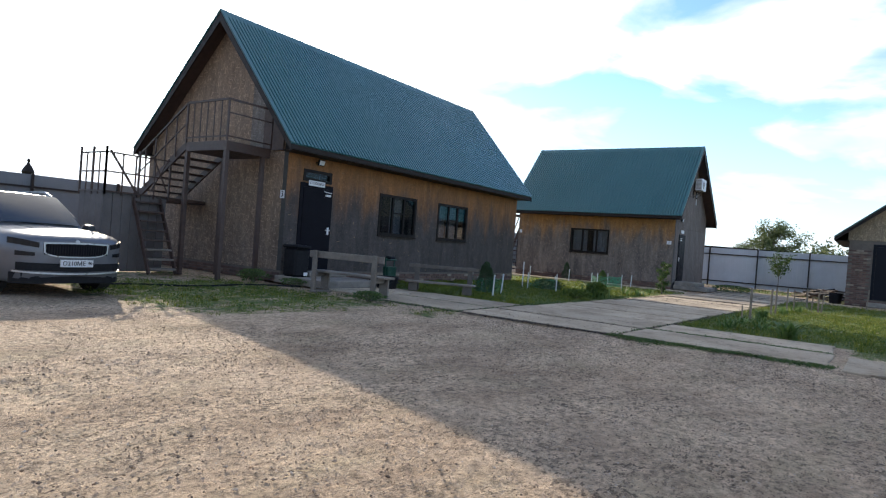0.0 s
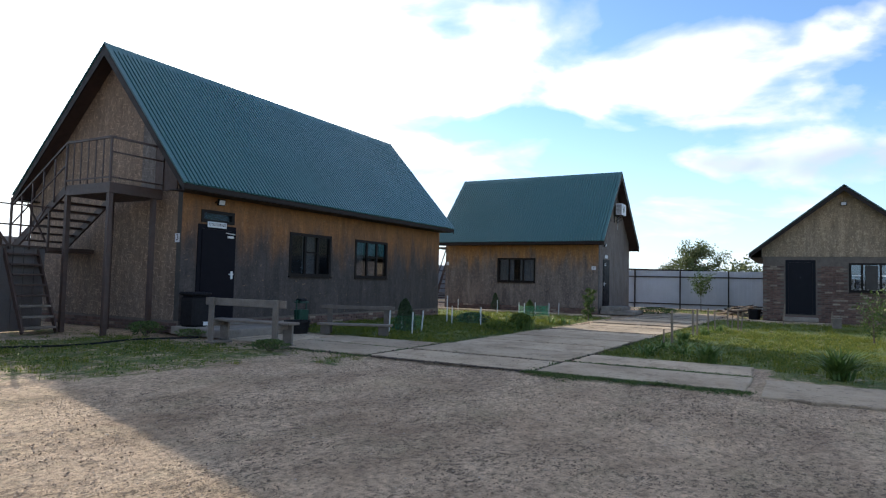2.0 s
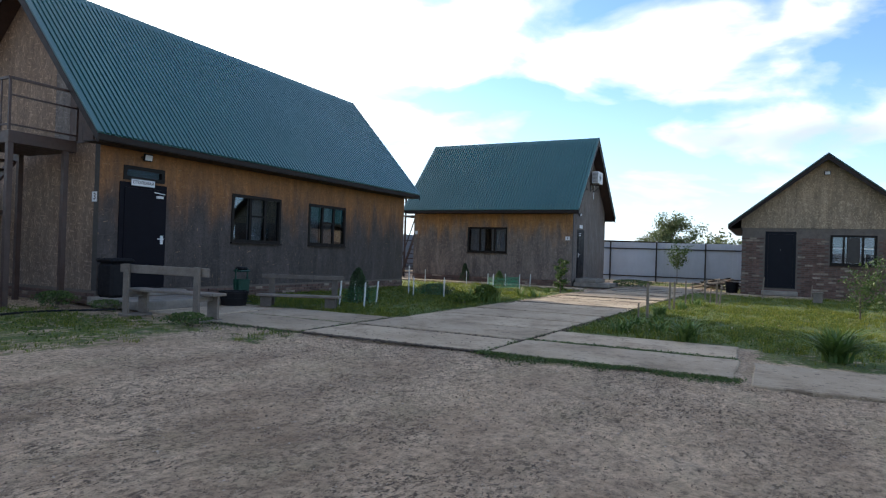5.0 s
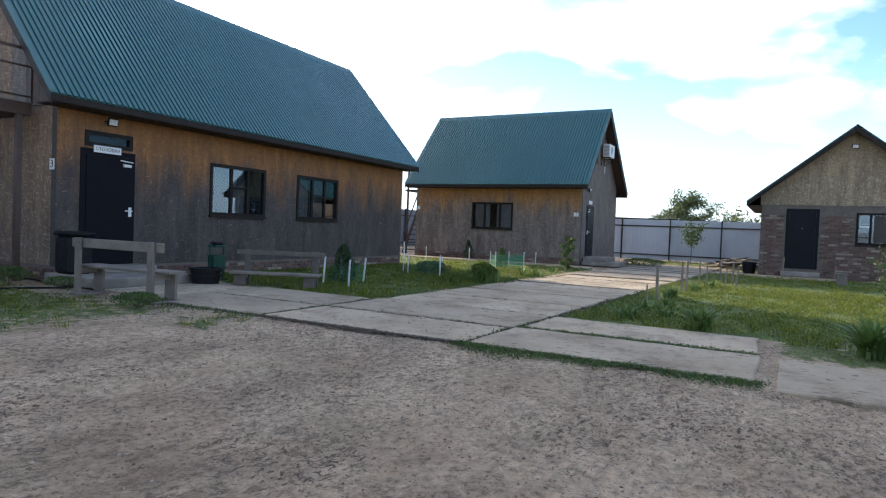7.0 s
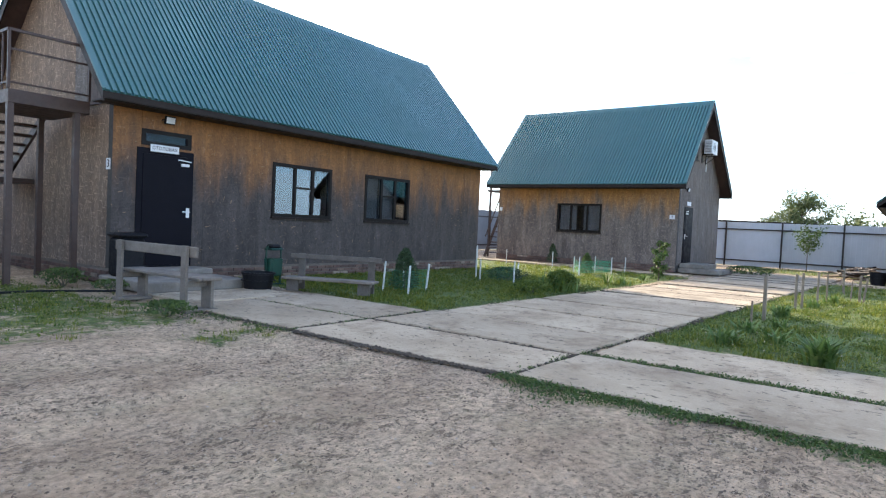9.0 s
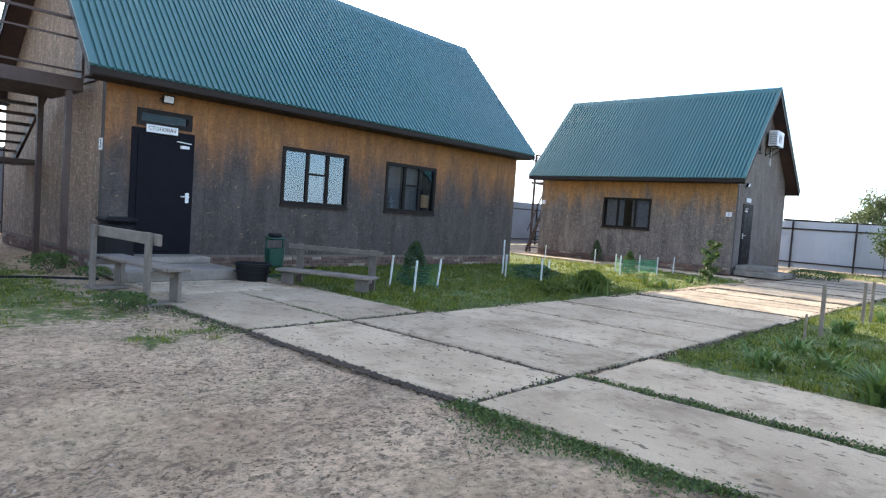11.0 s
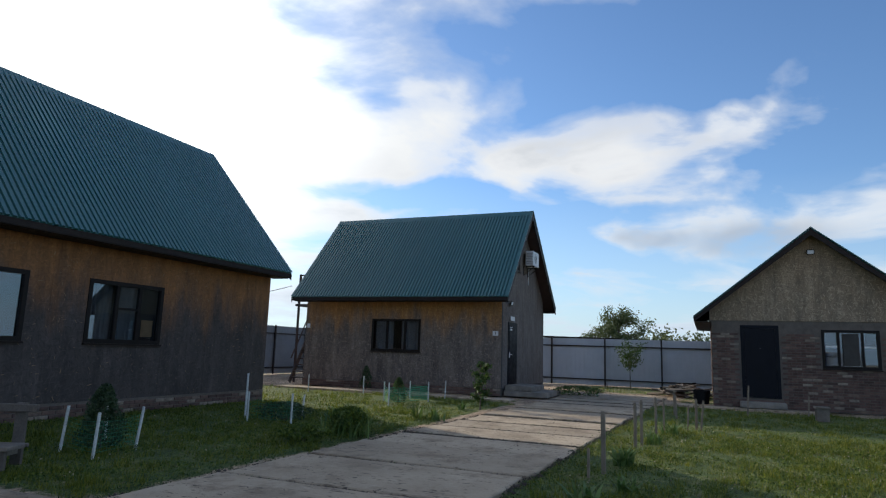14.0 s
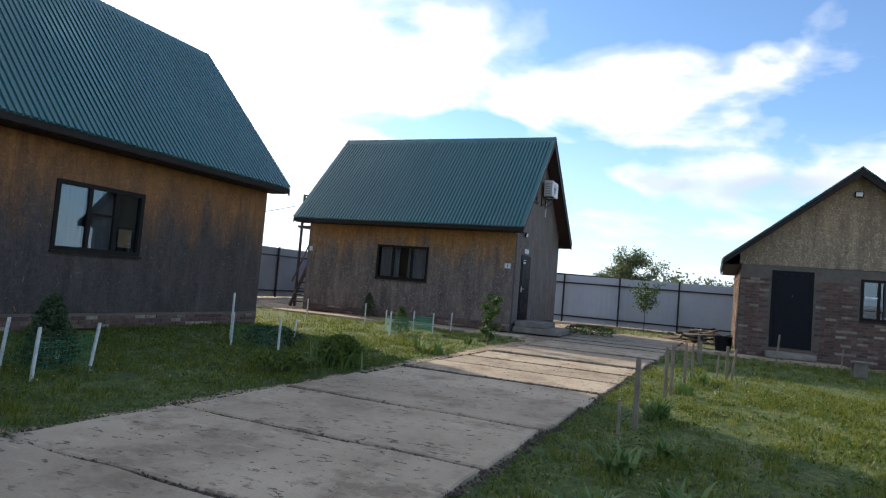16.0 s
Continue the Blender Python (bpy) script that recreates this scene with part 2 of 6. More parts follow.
def osb(name, grey_top, grey_bot, strength=1.0, fresh=(0.36, 0.19, 0.065), old=(0.15, 0.135, 0.125), flake=0.5):
    """Strand board: fresh orange where the eaves shelter it, weathered grey where rain reaches it."""
    m, t, b = material(name, 0.78)
    v = world_coords(t)
    hz = t.nodes.new("ShaderNodeSeparateXYZ")
    t.links.new(v, hz.inputs[0])
    # along the wall and up it
    along = N(t, "ShaderNodeMath", op="ADD")
    t.links.new(hz.outputs[0], along.inputs[0])
    t.links.new(hz.outputs[1], along.inputs[1])
    flat = N(t, "ShaderNodeCombineXYZ")
    t.links.new(along.outputs[0], flat.inputs[0])
    t.links.new(hz.outputs[2], flat.inputs[1])

    def strokes(turn, lo, hi, seed):
        """Short strands laid at one angle."""
        mp = t.nodes.new("ShaderNodeMapping")
        mp.vector_type = "TEXTURE"
        mp.inputs["Rotation"].default_value = (0, 0, radians(turn))
        mp.inputs["Scale"].default_value = (0.19, 0.036, 1)
        mp.inputs["Location"].default_value = (seed, seed * 1.7, 0)
        t.links.new(flat.outputs[0], mp.inputs[0])
        return ramp(t, [(lo, g(0)), (hi, g(1))], noise_tex(t, mp.outputs[0], 1.0, 2, 0.5)).outputs[0]

    streak = noise_tex(t, world_coords(t, (1.6, 1.6, 0.45)), 1.2, 7, 0.66)
    edge = N(t, "ShaderNodeMapRange", i_1=0.25, i_2=0.75, i_3=-0.75, i_4=0.75)
    t.links.new(streak, edge.inputs[0])
    zz = N(t, "ShaderNodeMath", op="ADD")
    t.links.new(hz.outputs[2], zz.inputs[0])
    t.links.new(edge.outputs[0], zz.inputs[1])
    k = N(t, "ShaderNodeMapRange", i_1=grey_bot, i_2=grey_top, i_3=0.0, i_4=strength)
    k.interpolation_type = "SMOOTHSTEP"
    t.links.new(zz.outputs[0], k.inputs[0])
    patch = ramp(t, [(0.32, tuple(c * 0.62 for c in old)), (0.48, old), (0.60, tuple(c * 1.22 for c in old)), (0.74, tuple(c * 1.7 for c in old))],
                 noise_tex(t, world_coords(t, (1.5, 1.5, 0.55)), 1.5, 8, 0.64)).outputs[0]
    c = mixc(t, k.outputs[0], patch, fresh)
    # dark and pale strands lying every way
    dark = tuple(x * 0.45 for x in old)
    for turn, seed in ((20, 3.1), (95, 7.7), (-38, 12.3)):
        c = mixc(t, mixc(t, 1.0, strokes(turn, 0.565, 0.62, seed), g(0.36), "MULTIPLY"), c, mixc(t, k.outputs[0], dark, tuple(x * 0.55 for x in fresh)))
    pale = mixc(t, k.outputs[0], tuple(min(0.5, x * 2.3) for x in old), tuple(min(0.6, x * 1.9) for x in fresh))
    for turn, seed in ((62, 21.0), (-70, 33.0), (5, 44.0)):
        c = mixc(t, mixc(t, 1.0, strokes(turn, 0.61, 0.66, seed), g(flake), "MULTIPLY"), c, pale)
    # rare bright splinters
    for turn, seed in ((78, 60.0), (-55, 71.0), (12, 83.0)):
        c = mixc(t, mixc(t, 1.0, strokes(turn, 0.70, 0.73, seed), g(0.7), "MULTIPLY"), c, (0.30, 0.20, 0.11))
    drip = ramp(t, [(0.30, g(0.72)), (0.5, g(1.0)), (0.68, g(1.28))], noise_tex(t, world_coords(t, (4.2, 4.2, 0.6)), 1.5, 6, 0.68)).outputs[0]
    c = mixc(t, 1.0, c, drip, "MULTIPLY")
    t.links.new(c, b.inputs["Base Color"])
    bump(t, b, noise_tex(t, v, 30, 4, 0.6), 0.25, 0.004)
    return m


M_OSB = osb("osb_weathered", 3.0, 1.5, 1.0, (0.25, 0.108, 0.034), (0.058, 0.0465, 0.042), 0.26)
M_OSB_GABLE = osb("osb_brown_weathered", 3.0, -1.0, 0.5, (0.25, 0.135, 0.066), (0.16, 0.122, 0.096), 0.7)
M_OSB_H1 = osb("osb_weathered_house_one", 3.0, 1.7, 1.0, (0.36, 0.17, 0.058), (0.135, 0.108, 0.092), 0.5)
M_OSB_GABLE1 = osb("osb_grey_weathered", 4.0, 0.0, 0.25, (0.20, 0.12, 0.07), (0.118, 0.105, 0.097))
M_OSB_SHED = osb("osb_shed_gable", 6.0, 1.0, 0.55, (0.30, 0.20, 0.105), (0.23, 0.175, 0.12))


def roof_material():
    """Green coil-coated sheet: even paint, faint dusty streaks down the slope, a satin sheen."""
    m, t, b = material("roof_green_paint", 0.33)
    v = world_coords(t)
    c = ramp(t, [(0.3, (0.036, 0.118, 0.112)), (0.7, (0.044, 0.136, 0.132))], noise_tex(t, v, 0.5, 3, 0.5)).outputs[0]
    dust = ramp(t, [(0.45, g(0)), (0.75, g(0.22))], noise_tex(t, world_coords(t, (3.0, 1.2, 0.5)), 1.4, 5, 0.6)).outputs[0]
    t.links.new(mixc(t, dust, c, (0.10, 0.15, 0.14)), b.inputs["Base Color"])
    t.links.new(ramp(t, [(0.3, g(0.29)), (0.7, g(0.38))], noise_tex(t, v, 0.8, 4)).outputs[0], b.inputs["Roughness"])
    b.inputs["Specular IOR Level"].default_value = 0.75
    return m


M_ROOF = roof_material()
M_BROWN = matte(worn("brown_trim_paint", (0.022, 0.014, 0.011), 0.7, 0.6, 0.0, 4, 50, 0.1), 0.25)
M_STEELBROWN = worn("brown_steel_paint", (0.062, 0.034, 0.026), 0.65, 0.55, 0.0, 5, 60, 0.1)
M_GABLEBOARD = worn("gable_dark_brown_paint", (0.075, 0.042, 0.031), 0.7, 0.7, 0.0, 5, 60, 0.1)
M_SHEDDOOR = matte(worn("shed_door_navy", (0.007, 0.008, 0.013), 0.8, 0.5, 0.0, 3, 80, 0.05), 0.15)
M_DOOR = matte(worn("door_dark_steel", (0.0075, 0.0072, 0.0115), 0.8, 0.5, 0.0, 3, 80, 0.05), 0.08)
M_FRAME = matte(worn("window_dark_frame", (0.012, 0.009, 0.008), 0.8, 0.55, 0.0, 3, 60, 0.03), 0.2)
M_WHITE = worn("white_plastic", (0.72, 0.73, 0.74), 0.85, 0.45, 0.0, 5, 60, 0.02, 0.04)
M_CONC = worn("concrete_grey", (0.27, 0.24, 0.205), 0.5, 0.9, 0.0, 2.2, 45, 0.35)
M_SLAB = slab_material()
M_MORTAR = worn("mortar_grey", (0.15, 0.125, 0.105), 0.7, 0.95, 0.0, 5, 60, 0.4)
M_FENCE = worn("galvanised_fence_sheet", (0.45, 0.48, 0.53), 0.85, 0.5, 0.0, 0.8, 30, 0.02, 0.04)
# darker copy of the fence sheet, with its backlit shade in the colour
M_FENCE_SHADED = worn("shaded_fence_sheet", (0.20, 0.208, 0.225), 0.8, 0.6, 0.0, 0.8, 30, 0.02, 0.04)
M_FPOST = worn("fence_post_brown", (0.03, 0.022, 0.02), 0.7, 0.5, 0.2, 5, 60, 0.1)
# browner plank that also holds the shade on the low bench's back
M_PLANK_DARK = worn("dark_and_shaded_wood", (0.13, 0.11, 0.093), 0.6, 0.85, 0.0, 3, 55, 0.4, 0.2)
M_PLANK = worn("bench_grey_wood", (0.205, 0.172, 0.142), 0.6, 0.85, 0.0, 3, 55, 0.4, 0.2)
M_BLACK = matte(worn("black_plastic", (0.010, 0.010, 0.012), 0.7, 0.6, 0.0, 8, 70, 0.1), 0.2)
M_GREEN = worn("bin_green_paint", (0.005, 0.05, 0.033), 0.7, 0.45, 0.0, 6, 60, 0.08)
M_DARK = worn("room_dark", (0.06, 0.055, 0.05), 0.8, 0.9)
M_CURTAIN = worn("curtain_cloth", (0.19, 0.19, 0.20), 0.75, 0.9, 0.0, 4, 90, 0.1)
M_INK = worn("black_ink", (0.012, 0.012, 0.014), 0.9, 0.6, 0.0, 8, 80, 0)
M_TIN = worn("zinc_grey_metal", (0.35, 0.36, 0.37), 0.75, 0.4, 0.8, 6, 70, 0.05)


def brick_material(joined=False):
    m, t, b = material("brick_red_brown", 0.9)
    r = t.nodes.new("ShaderNodeNewGeometry").outputs["Random Per Island"] if joined else rand(t)
    c = ramp(t, [(0.0, (0.10, 0.062, 0.052)), (0.45, (0.145, 0.085, 0.068)), (0.88, (0.18, 0.115, 0.088)), (0.93, (0.25, 0.195, 0.15)), (1.0, (0.34, 0.28, 0.22))], r).outputs[0]
    v = world_coords(t)
    d = ramp(t, [(0.3, g(0.5)), (0.7, g(1.2))], noise_tex(t, v, 6, 6, 0.7)).outputs[0]
    t.links.new(mixc(t, 1.0, c, d, "MULTIPLY"), b.inputs["Base Color"])
    bump(t, b, noise_tex(t, v, 70, 4), 0.5, 0.005)
    return m


def glass_material(name="window_glass", tint=(0.80, 0.83, 0.84), straight=0.17):
    """Clear pane: a weak mirror seen straight on, a strong one at a slant, see-through otherwise."""
    m, t, b = material(name)
    out = t.nodes["Material Output"]
    t.nodes.remove(b)
    gl = t.nodes.new("ShaderNodeBsdfGlossy")
    gl.inputs["Roughness"].default_value = 0.01
    gl.inputs[0].default_value = (0.44, 0.54, 0.64, 1)
    tr = t.nodes.new("ShaderNodeBsdfTransparent")
    tr.inputs[0].default_value = (*tint, 1)
    lw = t.nodes.new("ShaderNodeLayerWeight")
    lw.inputs[0].default_value = 0.5
    pw = N(t, "ShaderNodeMath", op="POWER", i_1=4.0)
    t.links.new(lw.outputs["Facing"], pw.inputs[0])
    mr = N(t, "ShaderNodeMapRange", i_1=0.0, i_2=1.0, i_3=straight, i_4=0.9)
    t.links.new(pw.outputs[0], mr.inputs[0])
    mx = t.nodes.new("ShaderNodeMixShader")
    t.links.new(mr.outputs[0], mx.inputs[0])
    t.links.new(tr.outputs[0], mx.inputs[1])
    t.links.new(gl.outputs[0], mx.inputs[2])
    t.links.new(mx.outputs[0], out.inputs[0])
    return m


def ground_material():
    m, t, b = material("ground_dirt_and_grass", 0.95)
    v = world_coords(t)
    dirt = ramp(t, [(0.32, (0.25, 0.17, 0.11)), (0.47, (0.43, 0.31, 0.208)), (0.62, (0.56, 0.42, 0.29))], noise_tex(t, world_coords(t, (0.75, 1.2, 1)), 0.8, 8, 0.68)).outputs[0]
    # crumbs, and dark soil specks that also carry the shade of the gaps
    grit = ramp(t, [(0.36, g(0.45)), (0.46, g(0.95)), (0.66, g(1.45))], noise_tex(t, v, 17, 6, 0.74)).outputs[0]
    dirt = mixc(t, 1.0, dirt, grit, "MULTIPLY")
    loose = ramp(t, [(0.40, g(0)), (0.56, g(1))], noise_tex(t, v, 0.8, 5, 0.65)).outputs[0]
    for scale, lo, hi, amount in ((11, 0.585, 0.615, 0.6), (27, 0.58, 0.61, 0.95), (60, 0.60, 0.63, 0.8)):
        speck = ramp(t, [(lo, g(0)), (hi, g(amount))], noise_tex(t, world_coords(t, (0.75, 1.15, 1)), scale, 3, 0.55)).outputs[0]
        dirt = mixc(t, mixc(t, 1.0, speck, loose, "MULTIPLY"), dirt, (0.10, 0.068, 0.045))
    pale = ramp(t, [(0.62, g(0)), (0.67, g(0.7))], noise_tex(t, v, 52, 3, 0.55)).outputs[0]
    dirt = mixc(t, mixc(t, 1.0, pale, loose, "MULTIPLY"), dirt, (0.60, 0.50, 0.39))
    # trodden pale dust and a thin green film
    dust = ramp(t, [(0.54, g(0)), (0.68, g(0.55))], noise_tex(t, v, 0.42, 5, 0.6)).outputs[0]
    dirt = mixc(t, dust, dirt, mixc(t, 1.0, (0.52, 0.40, 0.29), grit, "MULTIPLY"))
    moss = ramp(t, [(0.50, g(0)), (0.66, g(0.30))], noise_tex(t, world_coords(t, (0.7, 1.3, 1)), 0.9, 8, 0.72)).outputs[0]
    dirt = mixc(t, moss, dirt, mixc(t, 1.0, (0.33, 0.29, 0.17), grit, "MULTIPLY"))
    turf = ramp(t, [(0.27, (0.035, 0.068, 0.012)), (0.48, (0.082, 0.125, 0.022)), (0.61, (0.155, 0.165, 0.045)), (0.74, (0.28, 0.225, 0.13))], noise_tex(t, v, 2.3, 9, 0.76)).outputs[0]
    turf = mixc(t, 1.0, turf, ramp(t, [(0.34, g(0.4)), (0.5, g(1.0)), (0.66, g(1.6))], noise_tex(t, v, 16, 6, 0.75)).outputs[0], "MULTIPLY")
    at = t.nodes.new("ShaderNodeAttribute")
    at.attribute_name = "turf"
    ed = N(t, "ShaderNodeMapRange", i_1=0.2, i_2=0.8, i_3=-0.5, i_4=0.5)
    t.links.new(noise_tex(t, v, 2.6, 7, 0.75), ed.inputs[0])
    s = N(t, "ShaderNodeMath", op="ADD")
    t.links.new(at.outputs["Fac"], s.inputs[0])
    t.links.new(ed.outputs[0], s.inputs[1])
    k = ramp(t, [(0.42, g(0)), (0.62, g(1))], s.outputs[0]).outputs[0]
    t.links.new(mixc(t, k, dirt, turf), b.inputs["Base Color"])
    h = mixc(t, 0.35, noise_tex(t, v, 14, 8, 0.74), noise_tex(t, v, 60, 4, 0.65))
    bump(t, b, h, 1.0, 0.075)
    return m


def leaf_material(name, a, c, trans=0.25):
    m, t, b = material(name, 0.6)
    info = t.nodes.new("ShaderNodeNewGeometry")
    col = ramp(t, [(0.0, a), (1.0, c)], info.outputs["Random Per Island"]).outputs[0]
    t.links.new(col, b.inputs["Base Color"])
    out = t.nodes["Material Output"]
    tl = t.nodes.new("ShaderNodeBsdfTranslucent")
    t.links.new(col, tl.inputs[0])
    mx = t.nodes.new("ShaderNodeMixShader")
    mx.inputs[0].default_value = trans
    t.links.new(b.outputs[0], mx.inputs[1])
    t.links.new(tl.outputs[0], mx.inputs[2])
    t.links.new(mx.outputs[0], out.inputs[0])
    return m


M_BRICK, M_BRICKS, M_GLASS, M_GROUND = brick_material(), brick_material(True), glass_material(), ground_material()
M_GLASS_DULL = glass_material("window_glass_dull", (0.80, 0.83, 0.85), 0.025)
M_GRASS = leaf_material("grass_blades", (0.045, 0.088, 0.008), (0.235, 0.245, 0.03), 0.45)
M_LAWNWEED = leaf_material("lawn_weed_leaf", (0.035, 0.075, 0.01), (0.16, 0.205, 0.03), 0.35)
M_LITTERLEAF = leaf_material("dry_leaf", (0.20, 0.15, 0.08), (0.46, 0.40, 0.27), 0.1)
M_LEAF = leaf_material("leaf_green", (0.032, 0.07, 0.016), (0.10, 0.15, 0.035), 0.3)
M_IRIS = leaf_material("iris_leaf", (0.06, 0.125, 0.028), (0.15, 0.225, 0.055), 0.3)
M_THUJA = leaf_material("thuja_green", (0.018, 0.04, 0.016), (0.05, 0.09, 0.03), 0.15)
# paler copy of the tree leaf, distance haze mixed into its colour
M_TREE_HAZY = leaf_material("hazy_tree_leaf", (0.05, 0.085, 0.035), (0.15, 0.17, 0.075), 0.4)
M_TREE = leaf_material("tree_leaf", (0.03, 0.055, 0.018), (0.09, 0.11, 0.04), 0.3)
M_BARK = worn("bark_grey", (0.14, 0.115, 0.09), 0.6, 0.9, 0.0, 8, 50, 0.5)


# ---- mesh helpers ----
def box(bm, x0, x1, y0, y1, z0, z1, bev=0.0):
    m = Matrix.LocRotScale(((x0 + x1) / 2, (y0 + y1) / 2, (z0 + z1) / 2), None, (abs(x1 - x0), abs(y1 - y0), abs(z1 - z0)))
    r = bmesh.ops.create_cube(bm, size=1, matrix=m)
    if bev:
        es = list({e for v in r["verts"] for e in v.link_edges})
        bmesh.ops.bevel(bm, geom=es, offset=bev, segments=1, affect="EDGES")
    return bm


def obox(bm, m, sx, sy, sz, bev=0.0):
    """A box of that size centred on the pose m."""
    r = bmesh.ops.create_cube(bm, size=1, matrix=m @ Matrix.Diagonal((sx, sy, sz, 1)))
    if bev:
        es = list({e for v in r["verts"] for e in v.link_edges})
        bmesh.ops.bevel(bm, geom=es, offset=bev, segments=1, affect="EDGES")
    return bm


def bar(bm, p, q, w, h=None, bev=0.0):
    """A square bar from p to q."""
    p, q = Vector(p), Vector(q)
    d = q - p
    m = Matrix.Translation((p + q) / 2) @ d.to_track_quat("Z", "Y").to_matrix().to_4x4()
    return obox(bm, m, w, h or w, d.length, bev)


def tube(bm, p, q, r0, r1=None, seg=10, caps=True):
    p, q = Vector(p), Vector(q)
    d = q - p
    m = Matrix.Translation((p + q) / 2) @ d.to_track_quat("Z", "Y").to_matrix().to_4x4()
    bmesh.ops.create_cone(bm, cap_ends=caps, segments=seg, radius1=r0, radius2=r0 if r1 is None else r1, depth=d.length, matrix=m)
    return bm


def holed(bm, outer, holes, at, thick):
    """A plate with holes: outlines in two dimensions, laid into space by at(u, v, w), w running through the thickness."""
    from mathutils.geometry import tessellate_polygon
    loops = [outer, *holes]
    flat = [p for lp in loops for p in lp]
    tris = tessellate_polygon([[Vector((*p, 0)) for p in lp] for lp in loops])
    front = [bm.verts.new(at(u, v, 0)) for u, v in flat]
    back = [bm.verts.new(at(u, v, thick)) for u, v in flat]
    for a, b, c in tris:
        if len({a, b, c}) < 3:
            continue
        bm.faces.new((front[a], front[b], front[c]))
        bm.faces.new((back[c], back[b], back[a]))
    k = 0
    for lp in loops:
        n = len(lp)
        for i in range(n):
            a, b = k + i, k + (i + 1) % n
            bm.faces.new((front[a], front[b], back[b], back[a]))
        k += n
    bmesh.ops.recalc_face_normals(bm, faces=bm.faces[:])
    return bm


def rect(u0, v0, u1, v1):
    return [(u0, v0), (u1, v0), (u1, v1), (u0, v1)]


def mesh_of(name, bm, mat, smooth=False):
    me = bpy.data.meshes.new(name)
    bm.to_mesh(me)
    bm.free()
    if mat:
        me.materials.append(mat)
    if smooth:
        me.polygons.foreach_set("use_smooth", [True] * len(me.polygons))
    return me


def part(name, bm, mat, parent=None, label="", smooth=False):
    """Link a bmesh as one mesh object under its thing or part."""
    ob = new(name, mesh_of(name, bm, mat, smooth))
    if parent is not None:
        ob.parent = parent
    if label:
        ob["label"] = label
    return ob


def thing(name, loc, label, category, group="", rz=0.0, kind=""):
    ob = new(name)
    ob.matrix_world = pose(*loc, 0, 0, rz)
    ob.empty_display_size = 0.1
    return tagged(ob, label, category, group, kind)


def B():
    return bmesh.new()


def writing(name, text, size, mat, parent, m, depth=0.002, label=""):
    """Letters as a mesh, from the built-in font."""
    cu = bpy.data.curves.new(name, "FONT")
    cu.body, cu.size, cu.align_x, cu.align_y, cu.extrude = text, size, "CENTER", "CENTER", depth
    tmp = bpy.data.objects.new(name, cu)
    scene.collection.objects.link(tmp)
    me = bpy.data.meshes.new_from_object(tmp.evaluated_get(bpy.context.evaluated_depsgraph_get()))
    bpy.data.objects.remove(tmp)
    me.materials.clear()
    me.materials.append(mat)
    ob = new(name, me)
    ob.matrix_local = m
    ob.parent = parent
    if label:
        ob["label"] = label
    return ob


# ---- ground ----
def smooth01(a, b, x):
    t = np.clip((x - a) / (b - a), 0, 1)
    return t * t * (3 - 2 * t)


def inside(x, y, x0, x1, y0, y1, s=0.35):
    return smooth01(x0 - s, x0 + s, x) * (1 - smooth01(x1 - s, x1 + s, x)) * smooth01(y0 - s, y0 + s, y) * (1 - smooth01(y1 - s, y1 + s, y))


def turf_at(x, y):
    """How far the ground is grown over: 0 bare yard, 1 lawn."""
    k = inside(x, y, 2.75, 16.2, -5.35, 0.2)
    k = np.maximum(k, 0.9 * inside(x, y, 2.85, 18.6, -20, -8.42))
    k = np.maximum(k, 0.95 * inside(x, y, 12.2, 17.2, -5.2, 9))
    k = np.maximum(k, 0.62 * inside(x, y, -4.6, 0.0, -4.6, 1.2, 1.1))
    k = np.maximum(k, 0.5 * inside(x, y, -8, 0.0, 1.0, 8.8, 0.8))
    k = np.maximum(k, 0.35 * inside(x, y, -0.5, -0.02, -11.2, -8.4, 0.2))
    k = np.maximum(k, 0.7 * inside(x, y, 1.32, 1.46, -11.2, -8.4, 0.08))
    k = np.maximum(k, 0.7 * inside(x, y, 1.45, 3.0, -20, -11.3, 0.3))
    k = np.maximum(k, 0.55 * inside(x, y, -1.2, -0.05, -5.6, -4.9, 0.3))
    k = np.maximum(k, 0.62 * inside(x, y, 20.5, 29, -13, -5.0, 0.8) * (1 - inside(x, y, 18, 24.0, -9.4, -5.8, 0.3)))
    k = np.maximum(k, 0.75 * inside(x, y, 20, 400, -400, -16, 1.5))
    k = np.maximum(k, 0.75 * inside(x, y, -400, 400, 9.2, 400, 1.0))
    k = np.maximum(k, 0.75 * inside(x, y, 29.5, 400, -400, 400, 1.0))
    return k


def lumps(x, y, cell, seed):
    """Smooth random heights with that spacing."""
    r = np.random.default_rng(seed).uniform(-1, 1, (512, 512))
    u, w = x / cell, y / cell
    i, j = np.floor(u).astype(int), np.floor(w).astype(int)
    a, b = u - i, w - j
    a, b = a * a * (3 - 2 * a), b * b * (3 - 2 * b)
    top = r[i % 512, j % 512] * (1 - a) + r[(i + 1) % 512, j % 512] * a
    bot = r[i % 512, (j + 1) % 512] * (1 - a) + r[(i + 1) % 512, (j + 1) % 512] * a
    return top * (1 - b) + bot * b


